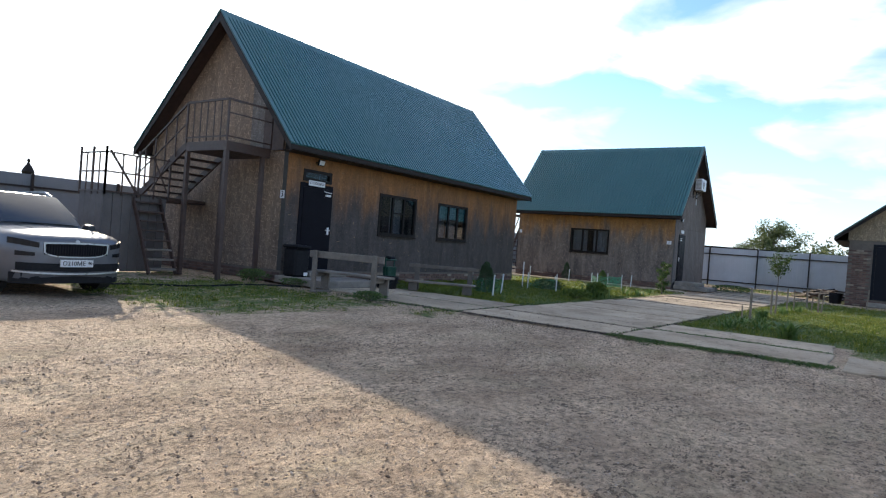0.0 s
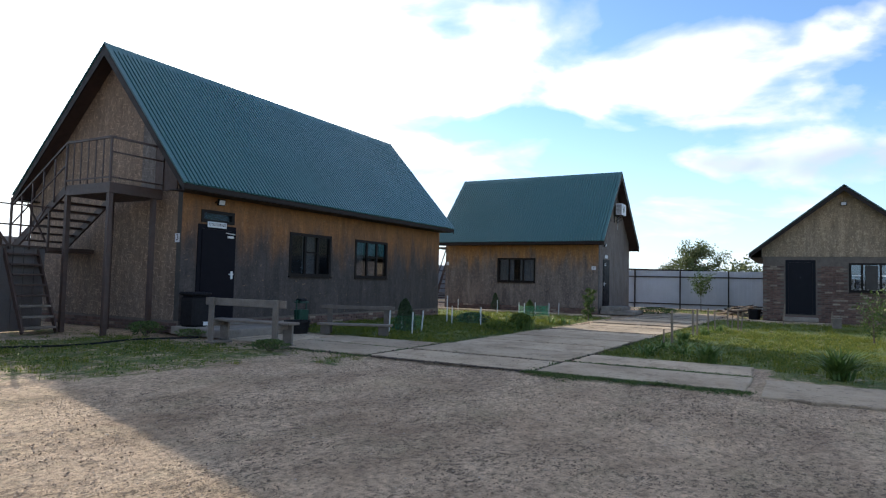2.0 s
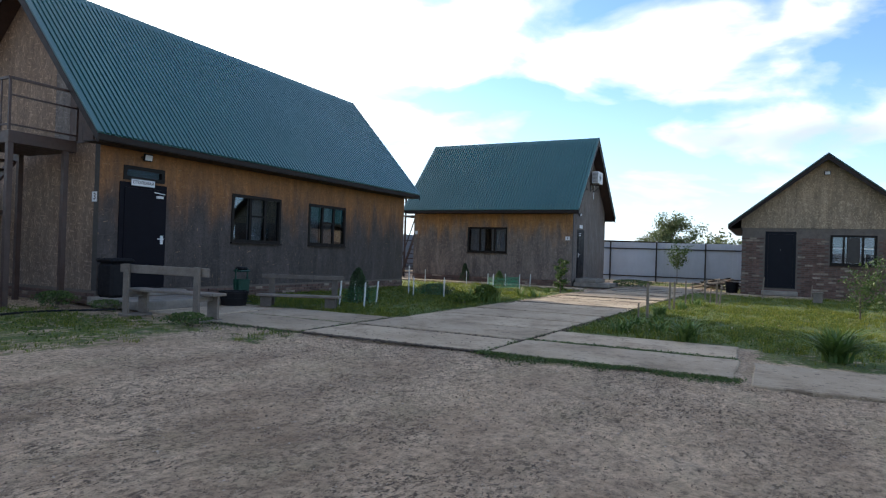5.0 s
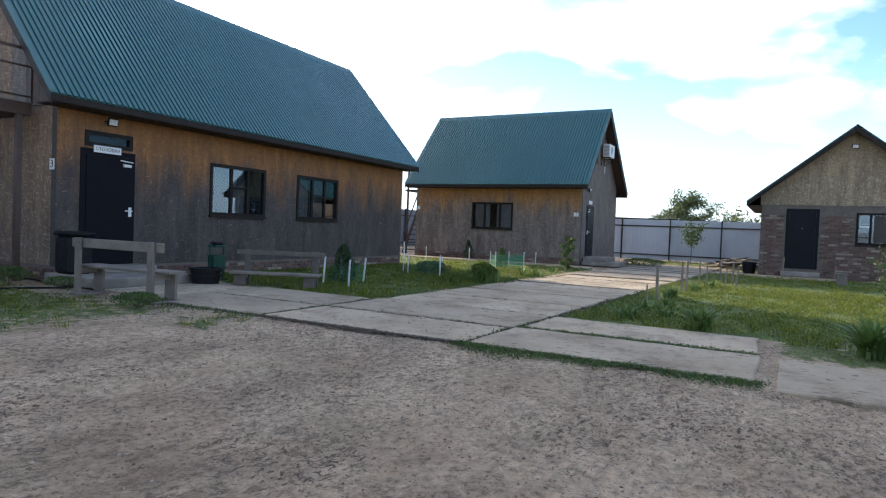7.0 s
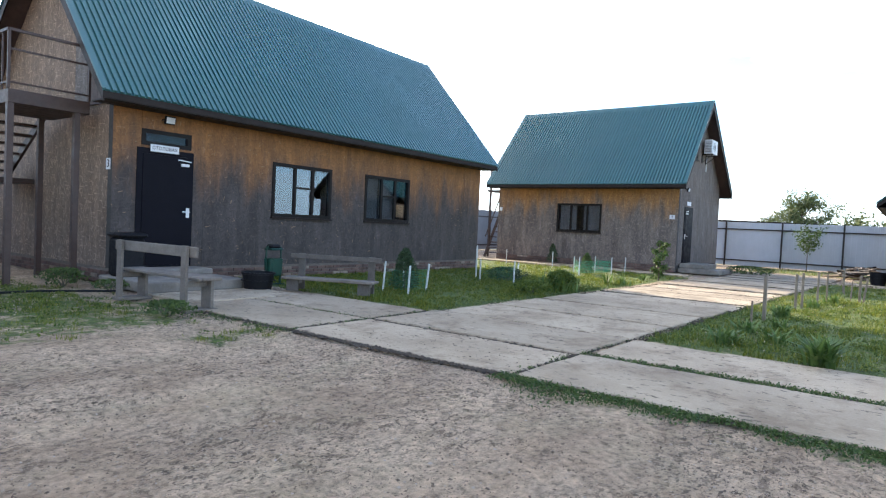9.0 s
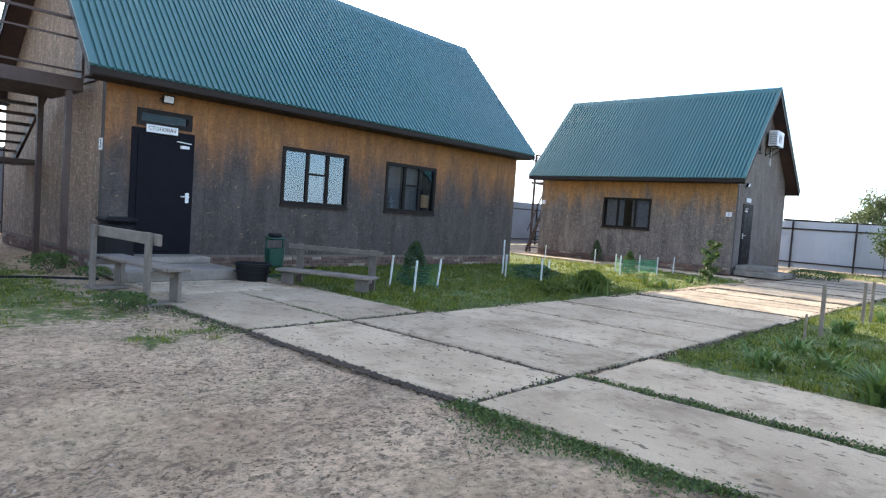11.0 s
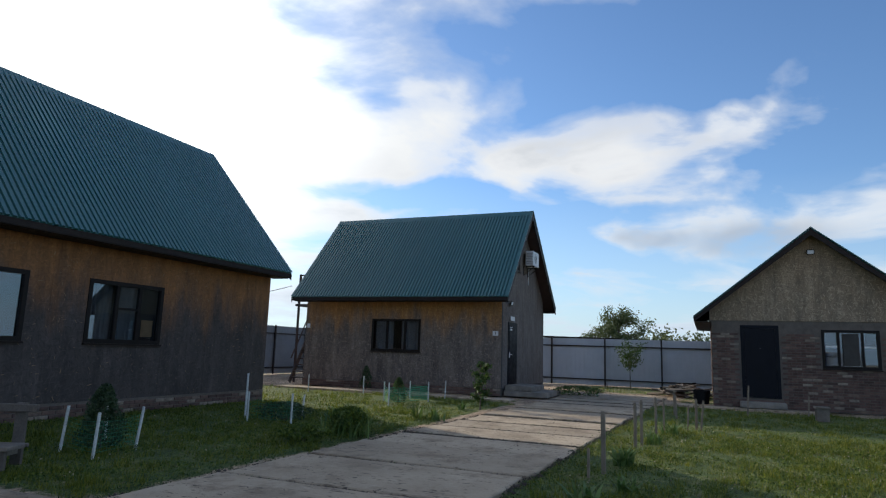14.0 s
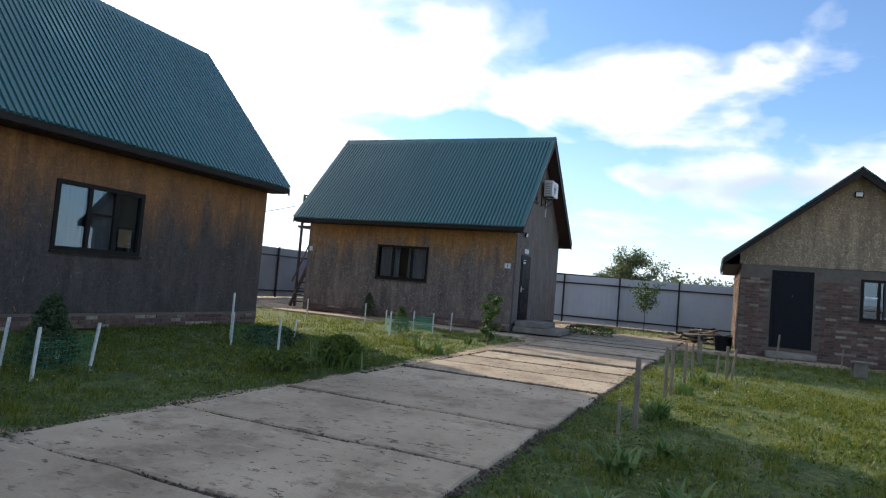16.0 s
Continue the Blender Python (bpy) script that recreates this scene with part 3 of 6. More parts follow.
def ground():
    far = np.array([2.0, 5, 12, 30, 80, 200, 600, 2000])
    xs = np.concatenate([-13 - far[::-1], np.arange(-13, -9.2, 0.16), np.arange(-9.2, 0.1, 0.036), np.arange(0.1, 31.01, 0.16), 31 + far])
    ys = np.concatenate([-19 - far[::-1], np.arange(-19, -12.6, 0.16), np.arange(-12.6, -4.2, 0.036), np.arange(-4.2, 11.01, 0.16), 11 + far])
    X, Y = np.meshgrid(xs, ys)
    rng = np.random.default_rng(3)
    Z = np.zeros_like(X)
    for k in range(14):
        a, f = rng.uniform(0, 6.28), rng.uniform(0.8, 5.0)
        Z += np.sin(X * f * math.cos(a) + Y * f * math.sin(a) + rng.uniform(0, 6.28)) * 0.006 / f ** 0.7
    T = turf_at(X, Y)
    # clods and hollows of the trodden yard
    rough = 0.35 + 0.65 * smooth01(-0.35, 0.5, lumps(X, Y, 1.1, 40))
    clod = 1.5 * (0.010 * lumps(X + 0.3 * Y, Y - 0.3 * X, 0.21, 41) + 0.009 * np.abs(lumps(X, Y, 0.11, 42)) + 0.008 * lumps(X - 0.6 * Y, Y + 0.6 * X, 0.065, 43))
    Z = np.clip(Z - 0.026 + clod * rough, -0.07, -0.001)
    Z -= 0.05 * inside(X, Y, -7.5, -3.4, -3.5, 4.5, 1.2)
    n, m = X.shape
    co = np.stack([X, Y, Z], -1).reshape(-1, 3)
    i = np.arange(n * m).reshape(n, m)
    q = np.stack([i[:-1, :-1], i[:-1, 1:], i[1:, 1:], i[1:, :-1]], -1).reshape(-1, 4)
    me = bpy.data.meshes.new("ground")
    me.from_pydata(co.tolist(), [], q.tolist())
    at = me.attributes.new("turf", "FLOAT", "POINT")
    at.data.foreach_set("value", T.reshape(-1).astype(np.float32))
    me.materials.append(M_GROUND)
    me.polygons.foreach_set("use_smooth", [True] * len(me.polygons))
    tagged(new("ground", me), "bare brown gravelly dirt yard with patchy grass", "ground", kind="structure")


ground()


# ---- houses ----
def sheet_profile(length, pitch=0.115, rib=0.036):
    """Section of trapezoidal sheet: pairs of (along, out)."""
    pts = [(0.0, 0.0)]
    u = 0.0
    while u + pitch <= length + 1e-6:
        pts += [(u + pitch * 0.30, 0.0), (u + pitch * 0.36, rib), (u + pitch * 0.93, rib), (u + pitch * 0.99, 0.0)]
        u += pitch
    if pts[-1][0] < length:
        pts.append((length, 0.0))
    return pts


def roof_slope(parent, u0, u1, low, high, at, mat, sheet=1.15):
    """Ribbed sheets side by side; low and high are (v, z) of eave and ridge; at(u, v, z) lays them into space."""
    (v0, z0), (v1, z1) = low, high
    n = Vector((0, -(z1 - z0), v1 - v0)).normalized()
    if n.z < 0:
        n = -n
    u, k = u0, 0
    while u < u1 - 0.02:
        w = min(sheet, u1 - u)
        bm = B()
        prof = sheet_profile(w)
        lift = 0.003 * (k % 2)
        rows = []
        for e, (v, z) in ((0, (v0, z0)), (1, (v1, z1))):
            rows.append([[bm.verts.new(at(u + a, v + n.y * (o + lift - d), z + n.z * (o + lift - d))) for a, o in prof] for d in (0.0, 0.004)])
        for top in (0, 1):
            for a in range(len(prof) - 1):
                bm.faces.new((rows[0][top][a], rows[0][top][a + 1], rows[1][top][a + 1], rows[1][top][a]))
        for e in (0, 1):
            for a in range(len(prof) - 1):
                bm.faces.new((rows[e][0][a], rows[e][1][a], rows[e][1][a + 1], rows[e][0][a + 1]))
        # the rib mouths at the eave are closed by a foam filler of the sheet's colour
        low = [bm.verts.new(at(u + a, v0 + n.y * (lift - 0.005), z0 + n.z * (lift - 0.005))) for a, o in prof]
        for a in range(len(prof) - 1):
            if prof[a][1] or prof[a + 1][1]:
                bm.faces.new((rows[0][0][a], rows[0][0][a + 1], low[a + 1], low[a]))
        bmesh.ops.recalc_face_normals(bm, faces=bm.faces[:])
        part("roof_sheet", bm, mat, parent)
        u += w
        k += 1


def window(parent, at, u0, z0, u1, z1, panes, depth=0.10, name="window", sill=True, glass=None):
    """Framed window in an opening. panes: (share of the width, has a transom bar). at(u, z, w): w runs into the wall."""
    fr = B()
    f = 0.05

    def bx(bm, a0, b0, a1, b1, w0, w1):
        holed(bm, rect(a0, b0, a1, b1), [], lambda u, v, w: at(u, v, w0 + w), w1 - w0)

    holed(fr, rect(u0 - 0.025, z0 - 0.025, u1 + 0.025, z1 + 0.025), [rect(u0 + f, z0 + f, u1 - f, z1 - f)], lambda u, v, w: at(u, v, -0.02 + w), 0.035)
    holed(fr, rect(u0 + 0.002, z0 + 0.002, u1 - 0.002, z1 - 0.002), [rect(u0 + f, z0 + f, u1 - f, z1 - f)], lambda u, v, w: at(u, v, 0.016 + w), 0.06)
    win = part(name, fr, M_FRAME, parent, "dark brown framed window")
    total = sum(s for s, _ in panes)
    a = u0 + f
    W = (u1 - u0 - 2 * f)
    for i, (s, tr) in enumerate(panes):
        b = a + W * s / total
        if i:
            bm = B()
            bx(bm, a - 0.035, z0 + f, a + 0.035, z1 - f, 0.002, 0.06)
            part("mullion", bm, M_FRAME, win)
        if tr:
            zt = z0 + (z1 - z0) * 0.57
            bm = B()
            bx(bm, a + 0.036, zt - 0.022, b - 0.036, zt + 0.022, 0.004, 0.05)
            part("transom_bar", bm, M_WHITE if tr == 2 else M_FRAME, win)
        bm = B()
        bx(bm, a + 0.002, z0 + f, b - 0.002, z1 - f, 0.03, 0.036)
        p = part("pane", bm, glass or M_GLASS, win)
        p.visible_shadow = False
        a = b
    if not sill:
        return win
    bm = B()
    bx(bm, u0 - 0.04, z0 - 0.06, u1 + 0.04, z0 - 0.028, -0.06, -0.002)
    part("sill", bm, M_BROWN, win)
    return win


def curtain(at, u0, z0, u1, z1, w, label):
    """Hanging cloth with folds, inside the window."""
    bm = B()
    n = max(8, int((u1 - u0) / 0.025))
    rows = []
    for z in (z0, z1):
        rows.append([bm.verts.new(at(u0 + (u1 - u0) * i / n, z, w + 0.02 * math.sin(i * 1.9) + 0.012 * math.sin(i * 0.7))) for i in range(n + 1)])
    back = [[bm.verts.new(v.co + (at(0, 0, 0.003) - at(0, 0, 0))) for v in r] for r in rows]
    for r in (rows, back):
        for i in range(n):
            bm.faces.new((r[0][i], r[0][i + 1], r[1][i + 1], r[1][i]))
    ob = part("curtain", bm, M_CURTAIN, None, smooth=True)
    return tagged(ob, label, "curtain")


def board_wall(parent, name, outer, holes, at, thick, mat, seams, label=""):
    """A wall core with its cladding sheets, cut at the seams, each 12 mm proud of it."""
    bm = holed(B(), outer, holes, lambda u, v, w: at(u, v, w + 0.014), thick)
    wall = part(name, bm, M_DARK, parent, label)
    for s0, s1, zb, zt in seams:
        cut = clip_poly(outer, s0 + 0.002, s1 - 0.002, zb + 0.002, zt - 0.002)
        if len(cut) < 3:
            continue
        pieces = [cut]
        hs = []
        for h in holes:
            us, vs = [p[0] for p in h], [p[1] for p in h]
            if max(us) <= s0 or min(us) >= s1 or max(vs) <= zb or min(vs) >= zt:
                continue
            hs.append((min(us), min(vs), max(us), max(vs)))
        if len(hs) == 1 and hs[0][0] <= s0 + 0.003 and hs[0][2] >= s1 - 0.003:
            for z0, z1 in ((zb, hs[0][1]), (hs[0][3], zt)):
                off = clip_poly(cut, s0, s1, z0, z1)
                if len(off) > 2:
                    part("board", holed(B(), off, [], at, 0.013), mat, wall)
            continue
        bm = B()
        if hs:
            split(bm, cut, hs, at, 0.013)
            bmesh.ops.remove_doubles(bm, verts=bm.verts[:], dist=1e-4)
        else:
            holed(bm, cut, [], at, 0.013)
        part("board", bm, mat, wall)
    return wall


def clip_poly(poly, u0, u1, v0, v1):
    def cut(ps, f):
        out = []
        for i, p in enumerate(ps):
            q = ps[(i + 1) % len(ps)]
            a, b = f(p), f(q)
            if a >= 0:
                out.append(p)
            if (a >= 0) != (b >= 0):
                t = a / (a - b)
                out.append((p[0] + (q[0] - p[0]) * t, p[1] + (q[1] - p[1]) * t))
        return out
    ps = list(poly)
    for f in (lambda p: p[0] - u0, lambda p: u1 - p[0], lambda p: p[1] - v0, lambda p: v1 - p[1]):
        ps = cut(ps, f) if ps else ps
    return [p for i, p in enumerate(ps) if abs(p[0] - ps[i - 1][0]) + abs(p[1] - ps[i - 1][1]) > 1e-4]


def split(bm, poly, hs, at, thick):
    """The part of a convex outline outside some rectangles, as strips."""
    us = sorted({min(p[0] for p in poly), max(p[0] for p in poly), *[h[0] for h in hs], *[h[2] for h in hs]})
    for a, b in zip(us[:-1], us[1:]):
        if b - a < 1e-4:
            continue
        blocks = sorted([(h[1], h[3]) for h in hs if h[0] < b - 1e-4 and h[2] > a + 1e-4])
        lo, hi = min(p[1] for p in poly), max(p[1] for p in poly)
        z = lo
        for h0, h1 in blocks + [(hi, hi)]:
            if h0 > z + 1e-4:
                c = clip_poly(poly, a, b, z, h0)
                if len(c) > 2:
                    holed(bm, c, [], at, thick)
            z = max(z, h1)


# canteen house: front wall along y = 0
H3X0, H3X1, H3D = 0.49, 11.87, 5.85
R3 = dict(x0=0.05, x1=12.0, ridge=(2.45, 6.63), front=(-0.55, 3.20), back=(6.1, 3.20))


def verge_z(y, r):
    """Height of a roof's underside at y."""
    (ry, rz), (fy, fz), (by, bz) = r["ridge"], r["front"], r["back"]
    return fz + (y - fy) * (rz - fz) / (ry - fy) if y < ry else bz + (by - y) * (rz - bz) / (by - ry)


def verge_board(parent, at, r, u0, u1, width=0.16):
    """Dark boards along both sloping edges of a gable end."""
    (ry, rz) = r["ridge"]
    for (v, z) in (r["front"], r["back"]):
        bm = B()
        holed(bm, [(v, z - 0.012), (ry, rz - 0.012), (ry, rz - 0.012 - width * 1.5), (v, z - 0.012 - width)], [], lambda a, b, w: at(u0 + w, a, b), u1 - u0)
        part("verge_board", bm, M_BROWN, parent)


def roof_of(house, r, at, u0, u1):
    roof = B()
    # underside boarding
    (ry, rz), (fy, fz), (by, bz) = r["ridge"], r["front"], r["back"]
    holed(roof, [(fy + 0.02, fz - 0.035), (ry, rz - 0.035), (by - 0.02, bz - 0.035), (by - 0.02, bz - 0.06), (ry, rz - 0.06), (fy + 0.02, fz - 0.06)], [],
          lambda a, b, w: at(u0 + 0.02 + w, a, b), u1 - u0 - 0.04)
    rf = part("roof", roof, M_STEELBROWN, house, "green ribbed metal roof with dark brown boarding below")
    roof_slope(rf, u0, u1, (fy, fz), (ry, rz), at, M_ROOF)
    roof_slope(rf, u0, u1, (by, bz), (ry, rz), at, M_ROOF)
    cap = B()
    holed(cap, [(ry - 0.15, rz - 0.13), (ry, rz + 0.055), (ry + 0.15, rz - 0.13), (ry + 0.15, rz - 0.14), (ry, rz + 0.045), (ry - 0.15, rz - 0.14)], [],
          lambda a, b, w: at(u0 - 0.01 + w, a, b), u1 - u0 + 0.02)
    part("ridge_cap", cap, M_ROOF, rf)
    # folded trim over the sloping edges
    for uu in (u0 - 0.012, u1 - 0.078):
        for (v, z) in ((fy, fz), (by, bz)):
            bm = B()
            holed(bm, [(v, z + 0.036), (ry, rz + 0.036), (ry, rz + 0.062), (v, z + 0.062)], [], lambda a, b, w, q=uu: at(q + w, a, b), 0.09)
            part("verge_trim", bm, M_ROOF, rf)
    for v, z, s in ((fy, fz, 1), (by, bz, -1)):
        bm = B()
        box_uv(bm, at, u0 + 0.01, u1 - 0.01, v + 0.006 * s, v + 0.04 * s, z - 0.115, z - 0.008)
        part("fascia_board", bm, M_BROWN, rf)
        bm = B()
        box_uv(bm, at, u0 + 0.06, u1 - 0.06, v + 0.06 * s, v + 0.5 * s, z - 0.13, z - 0.11)
        part("soffit", bm, M_BROWN, rf)
    return rf


def box_uv(bm, at, u0, u1, v0, v1, z0, z1):
    holed(bm, rect(u0, v0, u1, v1), [], lambda a, b, w: at(a, b, z0 + w), z1 - z0)


def plain_steps(parent_loc, sizes, label, name="concrete_steps"):
    """Cast steps: boxes (x0, x1, y0, y1, z0, z1) with worn edges."""
    root = thing(name, parent_loc, label, "steps")
    for s in sizes:
        part("step", box(B(), *s, 0.015), M_CONC, root)
    return root


house3 = thing("canteen_house", (0, 0, 0), "weathered strand board house with a steep green metal roof", "house")


def front3(u, v, w):
    return Vector((u, w, v))


def gable3(u, v, w):
    return Vector((H3X0 + w, u, v))


W1, W2 = (3.88, 1.33, 5.54, 2.45), (6.72, 1.33, 8.40, 2.45)
DOOR3 = (0.96, 0.28, 1.95, 2.38)
TRANS3 = (1.01, 2.50, 1.92, 2.74)
TOP3 = 3.12
holes3 = [rect(*W1), rect(*W2), rect(*DOOR3), rect(*TRANS3)]
cols = [H3X0, 0.99, 2.24, 3.49, 4.74, 5.99, 7.24, 8.49, 9.74, 10.99, H3X1]
board_wall(house3, "wall", rect(H3X0, 0.0, H3X1, TOP3), holes3, front3, 0.14, M_OSB,
           [(a, b, 0.27, TOP3) for a, b in zip(cols[:-1], cols[1:])], "strand board front wall, grey below and orange under the eaves")
gable_out = [(0.156, 0.0), (H3D, 0.0), (H3D, verge_z(H3D, R3) - 0.08), (2.45, 6.55), (0.156, verge_z(0.156, R3) - 0.08)]
gcols = [0.0, 1.25, 2.5, 3.75, H3D + 0.01]
board_wall(house3, "wall", gable_out, [], gable3, 0.14, M_OSB_GABLE,
           [(a, b, z0, z1) for a, b in zip(gcols[:-1], gcols[1:]) for z0, z1 in ((0.27, 2.72), (2.72, 5.2), (5.2, 6.6))], "brown weathered strand board gable wall")
bm = holed(B(), gable_out, [], lambda u, v, w: Vector((H3X1 - 0.15 + w, u, v)), 0.14)
part("wall", bm, M_OSB_GABLE, house3)
bm = box(B(), H3X0 + 0.01, H3X1 - 0.012, H3D + 0.002, H3D + 0.14, 0, TOP3)
part("wall", bm, M_OSB_GABLE, house3)
# unseen ceiling and cross wall, added to keep the room behind the panes dark
bm = box(B(), H3X0 + 0.1, H3X1 - 0.1, 0.1, H3D + 0.05, 2.85, 2.9)
part("inner_ceiling", bm, M_DARK, house3)
bm = box(B(), H3X0 + 0.1, H3X1 - 0.1, 3.2, 3.3, 0.0, 2.86)
part("inner_wall", bm, M_DARK, house3)
roof_of(house3, R3, lambda u, v, z: Vector((u, v, z)), R3["x0"], R3["x1"])
verge_board(house3, lambda u, v, z: Vector((u, v, z)), R3, R3["x0"] + 0.005, R3["x0"] + 0.03)
verge_board(house3, lambda u, v, z: Vector((u, v, z)), R3, R3["x1"] - 0.03, R3["x1"] - 0.005)

window(house3, lambda u, z, w: Vector((u, w, z)), *W1, [(0.36, 0), (0.33, 1), (0.31, 0)])
window(house3, lambda u, z, w: Vector((u, w, z)), *W2, [(0.36, 0), (0.33, 1), (0.31, 0)])
window(house3, lambda u, z, w: Vector((u, w, z)), *TRANS3, [(1, 0)], name="transom_window", sill=False, glass=M_GLASS_DULL)


def steel_door(parent, at, u0, z0, u1, z1, hinge_right=True, mat=M_DOOR, fittings=True):
    """Dark steel door leaf in its frame, with handle and closer hinges."""
    bm = holed(B(), rect(u0 - 0.05, z0, u1 + 0.05, z1 + 0.05), [rect(u0 + 0.05, z0 + 0.02, u1 - 0.05, z1 - 0.05)], lambda u, v, w: at(u, v, -0.02 + w), 0.1)
    fr = part("door", bm, mat, parent, "dark steel door in a steel frame")
    bm = holed(B(), rect(u0 + 0.055, z0 + 0.025, u1 - 0.055, z1 - 0.055), [], lambda u, v, w: at(u, v, -0.03 + w), 0.06)
    leaf = part("door_leaf", bm, mat, fr)
    if not fittings:
        zc = (z0 + z1) / 2
        part("keyhole", bar(B(), at((u0 + u1) / 2, zc + 0.4, -0.032), at((u0 + u1) / 2, zc + 0.4, -0.04), 0.02), M_TIN, fr)
        return fr
    h = u1 - 0.045 if hinge_right else u0 + 0.045
    s = -1 if hinge_right else 1
    zc = z0 + (z1 - z0) * 0.49
    bm = B()
    holed(bm, rect(min(h, h + s * 0.02) - 0.02, zc - 0.11, max(h, h + s * 0.02) + 0.02, zc + 0.07), [], lambda u, v, w: at(u, v, -0.042 + w), 0.012)
    bar(bm, at(h, zc, -0.04), at(h, zc, -0.085), 0.018)
    bar(bm, at(h + 0.01 * -s, zc, -0.08), at(h + s * 0.14, zc, -0.08), 0.02)
    part("handle", bm, M_WHITE, fr, "pale metal lever handle")
    zt = z1 - 0.2
    part("closer", bar(bar(B(), at(h + s * 0.02, zt, -0.05), at(h + s * 0.17, zt, -0.05), 0.05), at(h - s * 0.02, zt + 0.07, -0.06), at(h + s * 0.24, zt + 0.09, -0.06), 0.018), M_WHITE, fr, "pale door closer")
    return fr


steel_door(house3, lambda u, z, w: Vector((u, w, z)), *DOOR3)

# house one: long front towards -x, gable towards -y
H1X0, H1X1, H1Y0, H1Y1 = 18.25, 23.85, -4.28, 3.25
R1 = dict(ridge=(20.45, 6.44), front=(17.47, 3.10), back=(24.25, 3.14))
house1 = thing("guest_house", (0, 0, 0), "small weathered strand board house with a steep green roof", "house")
TOP1 = 3.05
WIN1 = (-1.38, 1.32, 0.45, 2.38)
cols = [H1Y0, -3.65, -2.4, -1.15, 0.1, 1.35, 2.6, H1Y1]
board_wall(house1, "wall", rect(H1Y0, 0, H1Y1, TOP1), [rect(*WIN1)], lambda u, v, w: Vector((H1X0 + w, u, v)), 0.14, M_OSB_H1,
           [(a, b, 0.24, TOP1) for a, b in zip(cols[:-1], cols[1:])], "strand board front wall, grey with an orange band under the eaves")


def gab1(u, v, w):
    return Vector((u, H1Y0 + w, v))


DOOR1 = (19.02, 0.34, 19.98, 2.34)
UPW1 = (19.75, 4.25, 20.25, 4.88)
go1 = [(H1X0 + 0.156, 0), (H1X1, 0), (H1X1, verge_z(H1X1, R1) - 0.08), (20.45, 6.36), (H1X0 + 0.156, verge_z(H1X0 + 0.156, R1) - 0.08)]
board_wall(house1, "wall", go1, [rect(*DOOR1), rect(*UPW1)], gab1, 0.14, M_OSB_GABLE1,
           [(a, b, z0, z1) for a, b in ((18.25, 19.5), (19.5, 20.75), (20.75, 22.0), (22.0, 23.86)) for z0, z1 in ((0.24, 2.7), (2.7, 5.2), (5.2, 6.5))], "grey-brown strand board gable wall")
part("wall", holed(B(), go1, [], lambda u, v, w: Vector((u, H1Y1 - 0.15 + w, v)), 0.14), M_OSB_GABLE1, house1)
part("wall", box(B(), H1X1 + 0.002, H1X1 + 0.14, H1Y0 + 0.01, H1Y1 - 0.012, 0, TOP1), M_OSB_GABLE1, house1)
# unseen ceiling and wall, added against sunlight leaking in behind the window
part("inner_ceiling", box(B(), H1X0 + 0.1, H1X1 + 0.05, H1Y0 + 0.1, H1Y1 - 0.1, 2.8, 2.85), M_DARK, house1)
part("inner_wall", box(B(), 20.2, 20.3, H1Y0 + 0.1, H1Y1 - 0.1, 0.0, 2.81), M_DARK, house1)
roof_of(house1, R1, lambda u, v, z: Vector((v, u, z)), -4.72, 3.42)
verge_board(house1, lambda u, v, z: Vector((v, u, z)), R1, -4.715, -4.69)
verge_board(house1, lambda u, v, z: Vector((v, u, z)), R1, 3.39, 3.415)
window(house1, lambda u, z, w: Vector((H1X0 + w, u, z)), *WIN1, [(0.3, 0), (0.4, 0), (0.3, 0)], glass=M_GLASS_DULL)
window(house1, lambda u, z, w: Vector((u, H1Y0 + w, z)), *UPW1, [(1, 0)], glass=M_GLASS_DULL)
steel_door(house1, lambda u, z, w: Vector((u, H1Y0 + w, z)), *DOOR1, hinge_right=False)

# brick outbuilding: gable front towards -x
SHX, SHY0, SHY1 = 19.73, -16.05, -10.55
RS = dict(ridge=(-13.3, 5.24), front=(-16.55, 2.62), back=(-10.05, 2.62))
shed = thing("brick_outbuilding", (0, 0, 0), "small brick outbuilding with a strand board gable and green roof", "outbuilding")
SDOOR = (-12.32, 0.30, -11.39, 2.38)
SWIN = (-14.86, 1.25, -13.48, 2.30)


def fronts(u, v, w):
    return Vector((SHX + w, u, v))


part("wall", holed(B(), rect(SHY0, 0, SHY1, 2.56), [rect(*SDOOR), rect(*SWIN)], fronts, 0.25), M_MORTAR, shed, "grey mortared wall of uneven red-brown bricks")
part("wall", box(B(), SHX + 0.252, SHX + 6, SHY1 - 0.25, SHY1, 0, 2.56), M_MORTAR, shed)
part("wall", box(B(), SHX + 0.252, SHX + 6, SHY0, SHY0 + 0.25, 0, 2.56), M_MORTAR, shed)
part("wall", box(B(), SHX + 5.75, SHX + 5.998, SHY0 + 0.252, SHY1 - 0.252, 0, 2.56), M_MORTAR, shed)
# unseen ceiling and wall, added to block light inside the outbuilding
part("inner_ceiling", box(B(), SHX + 0.26, SHX + 5.7, SHY0 + 0.26, SHY1 - 0.26, 2.5, 2.55), M_DARK, shed)
part("inner_wall", box(B(), SHX + 2.0, SHX + 2.1, SHY0 + 0.26, SHY1 - 0.26, 0, 2.49), M_DARK, shed)
gs = [(SHY0 - 0.05, 2.562), (SHY1 + 0.05, 2.562), (SHY1 + 0.05, verge_z(SHY1 + 0.05, RS) - 0.07), (-13.3, 5.16), (SHY0 - 0.05, verge_z(SHY0 - 0.05, RS) - 0.07)]
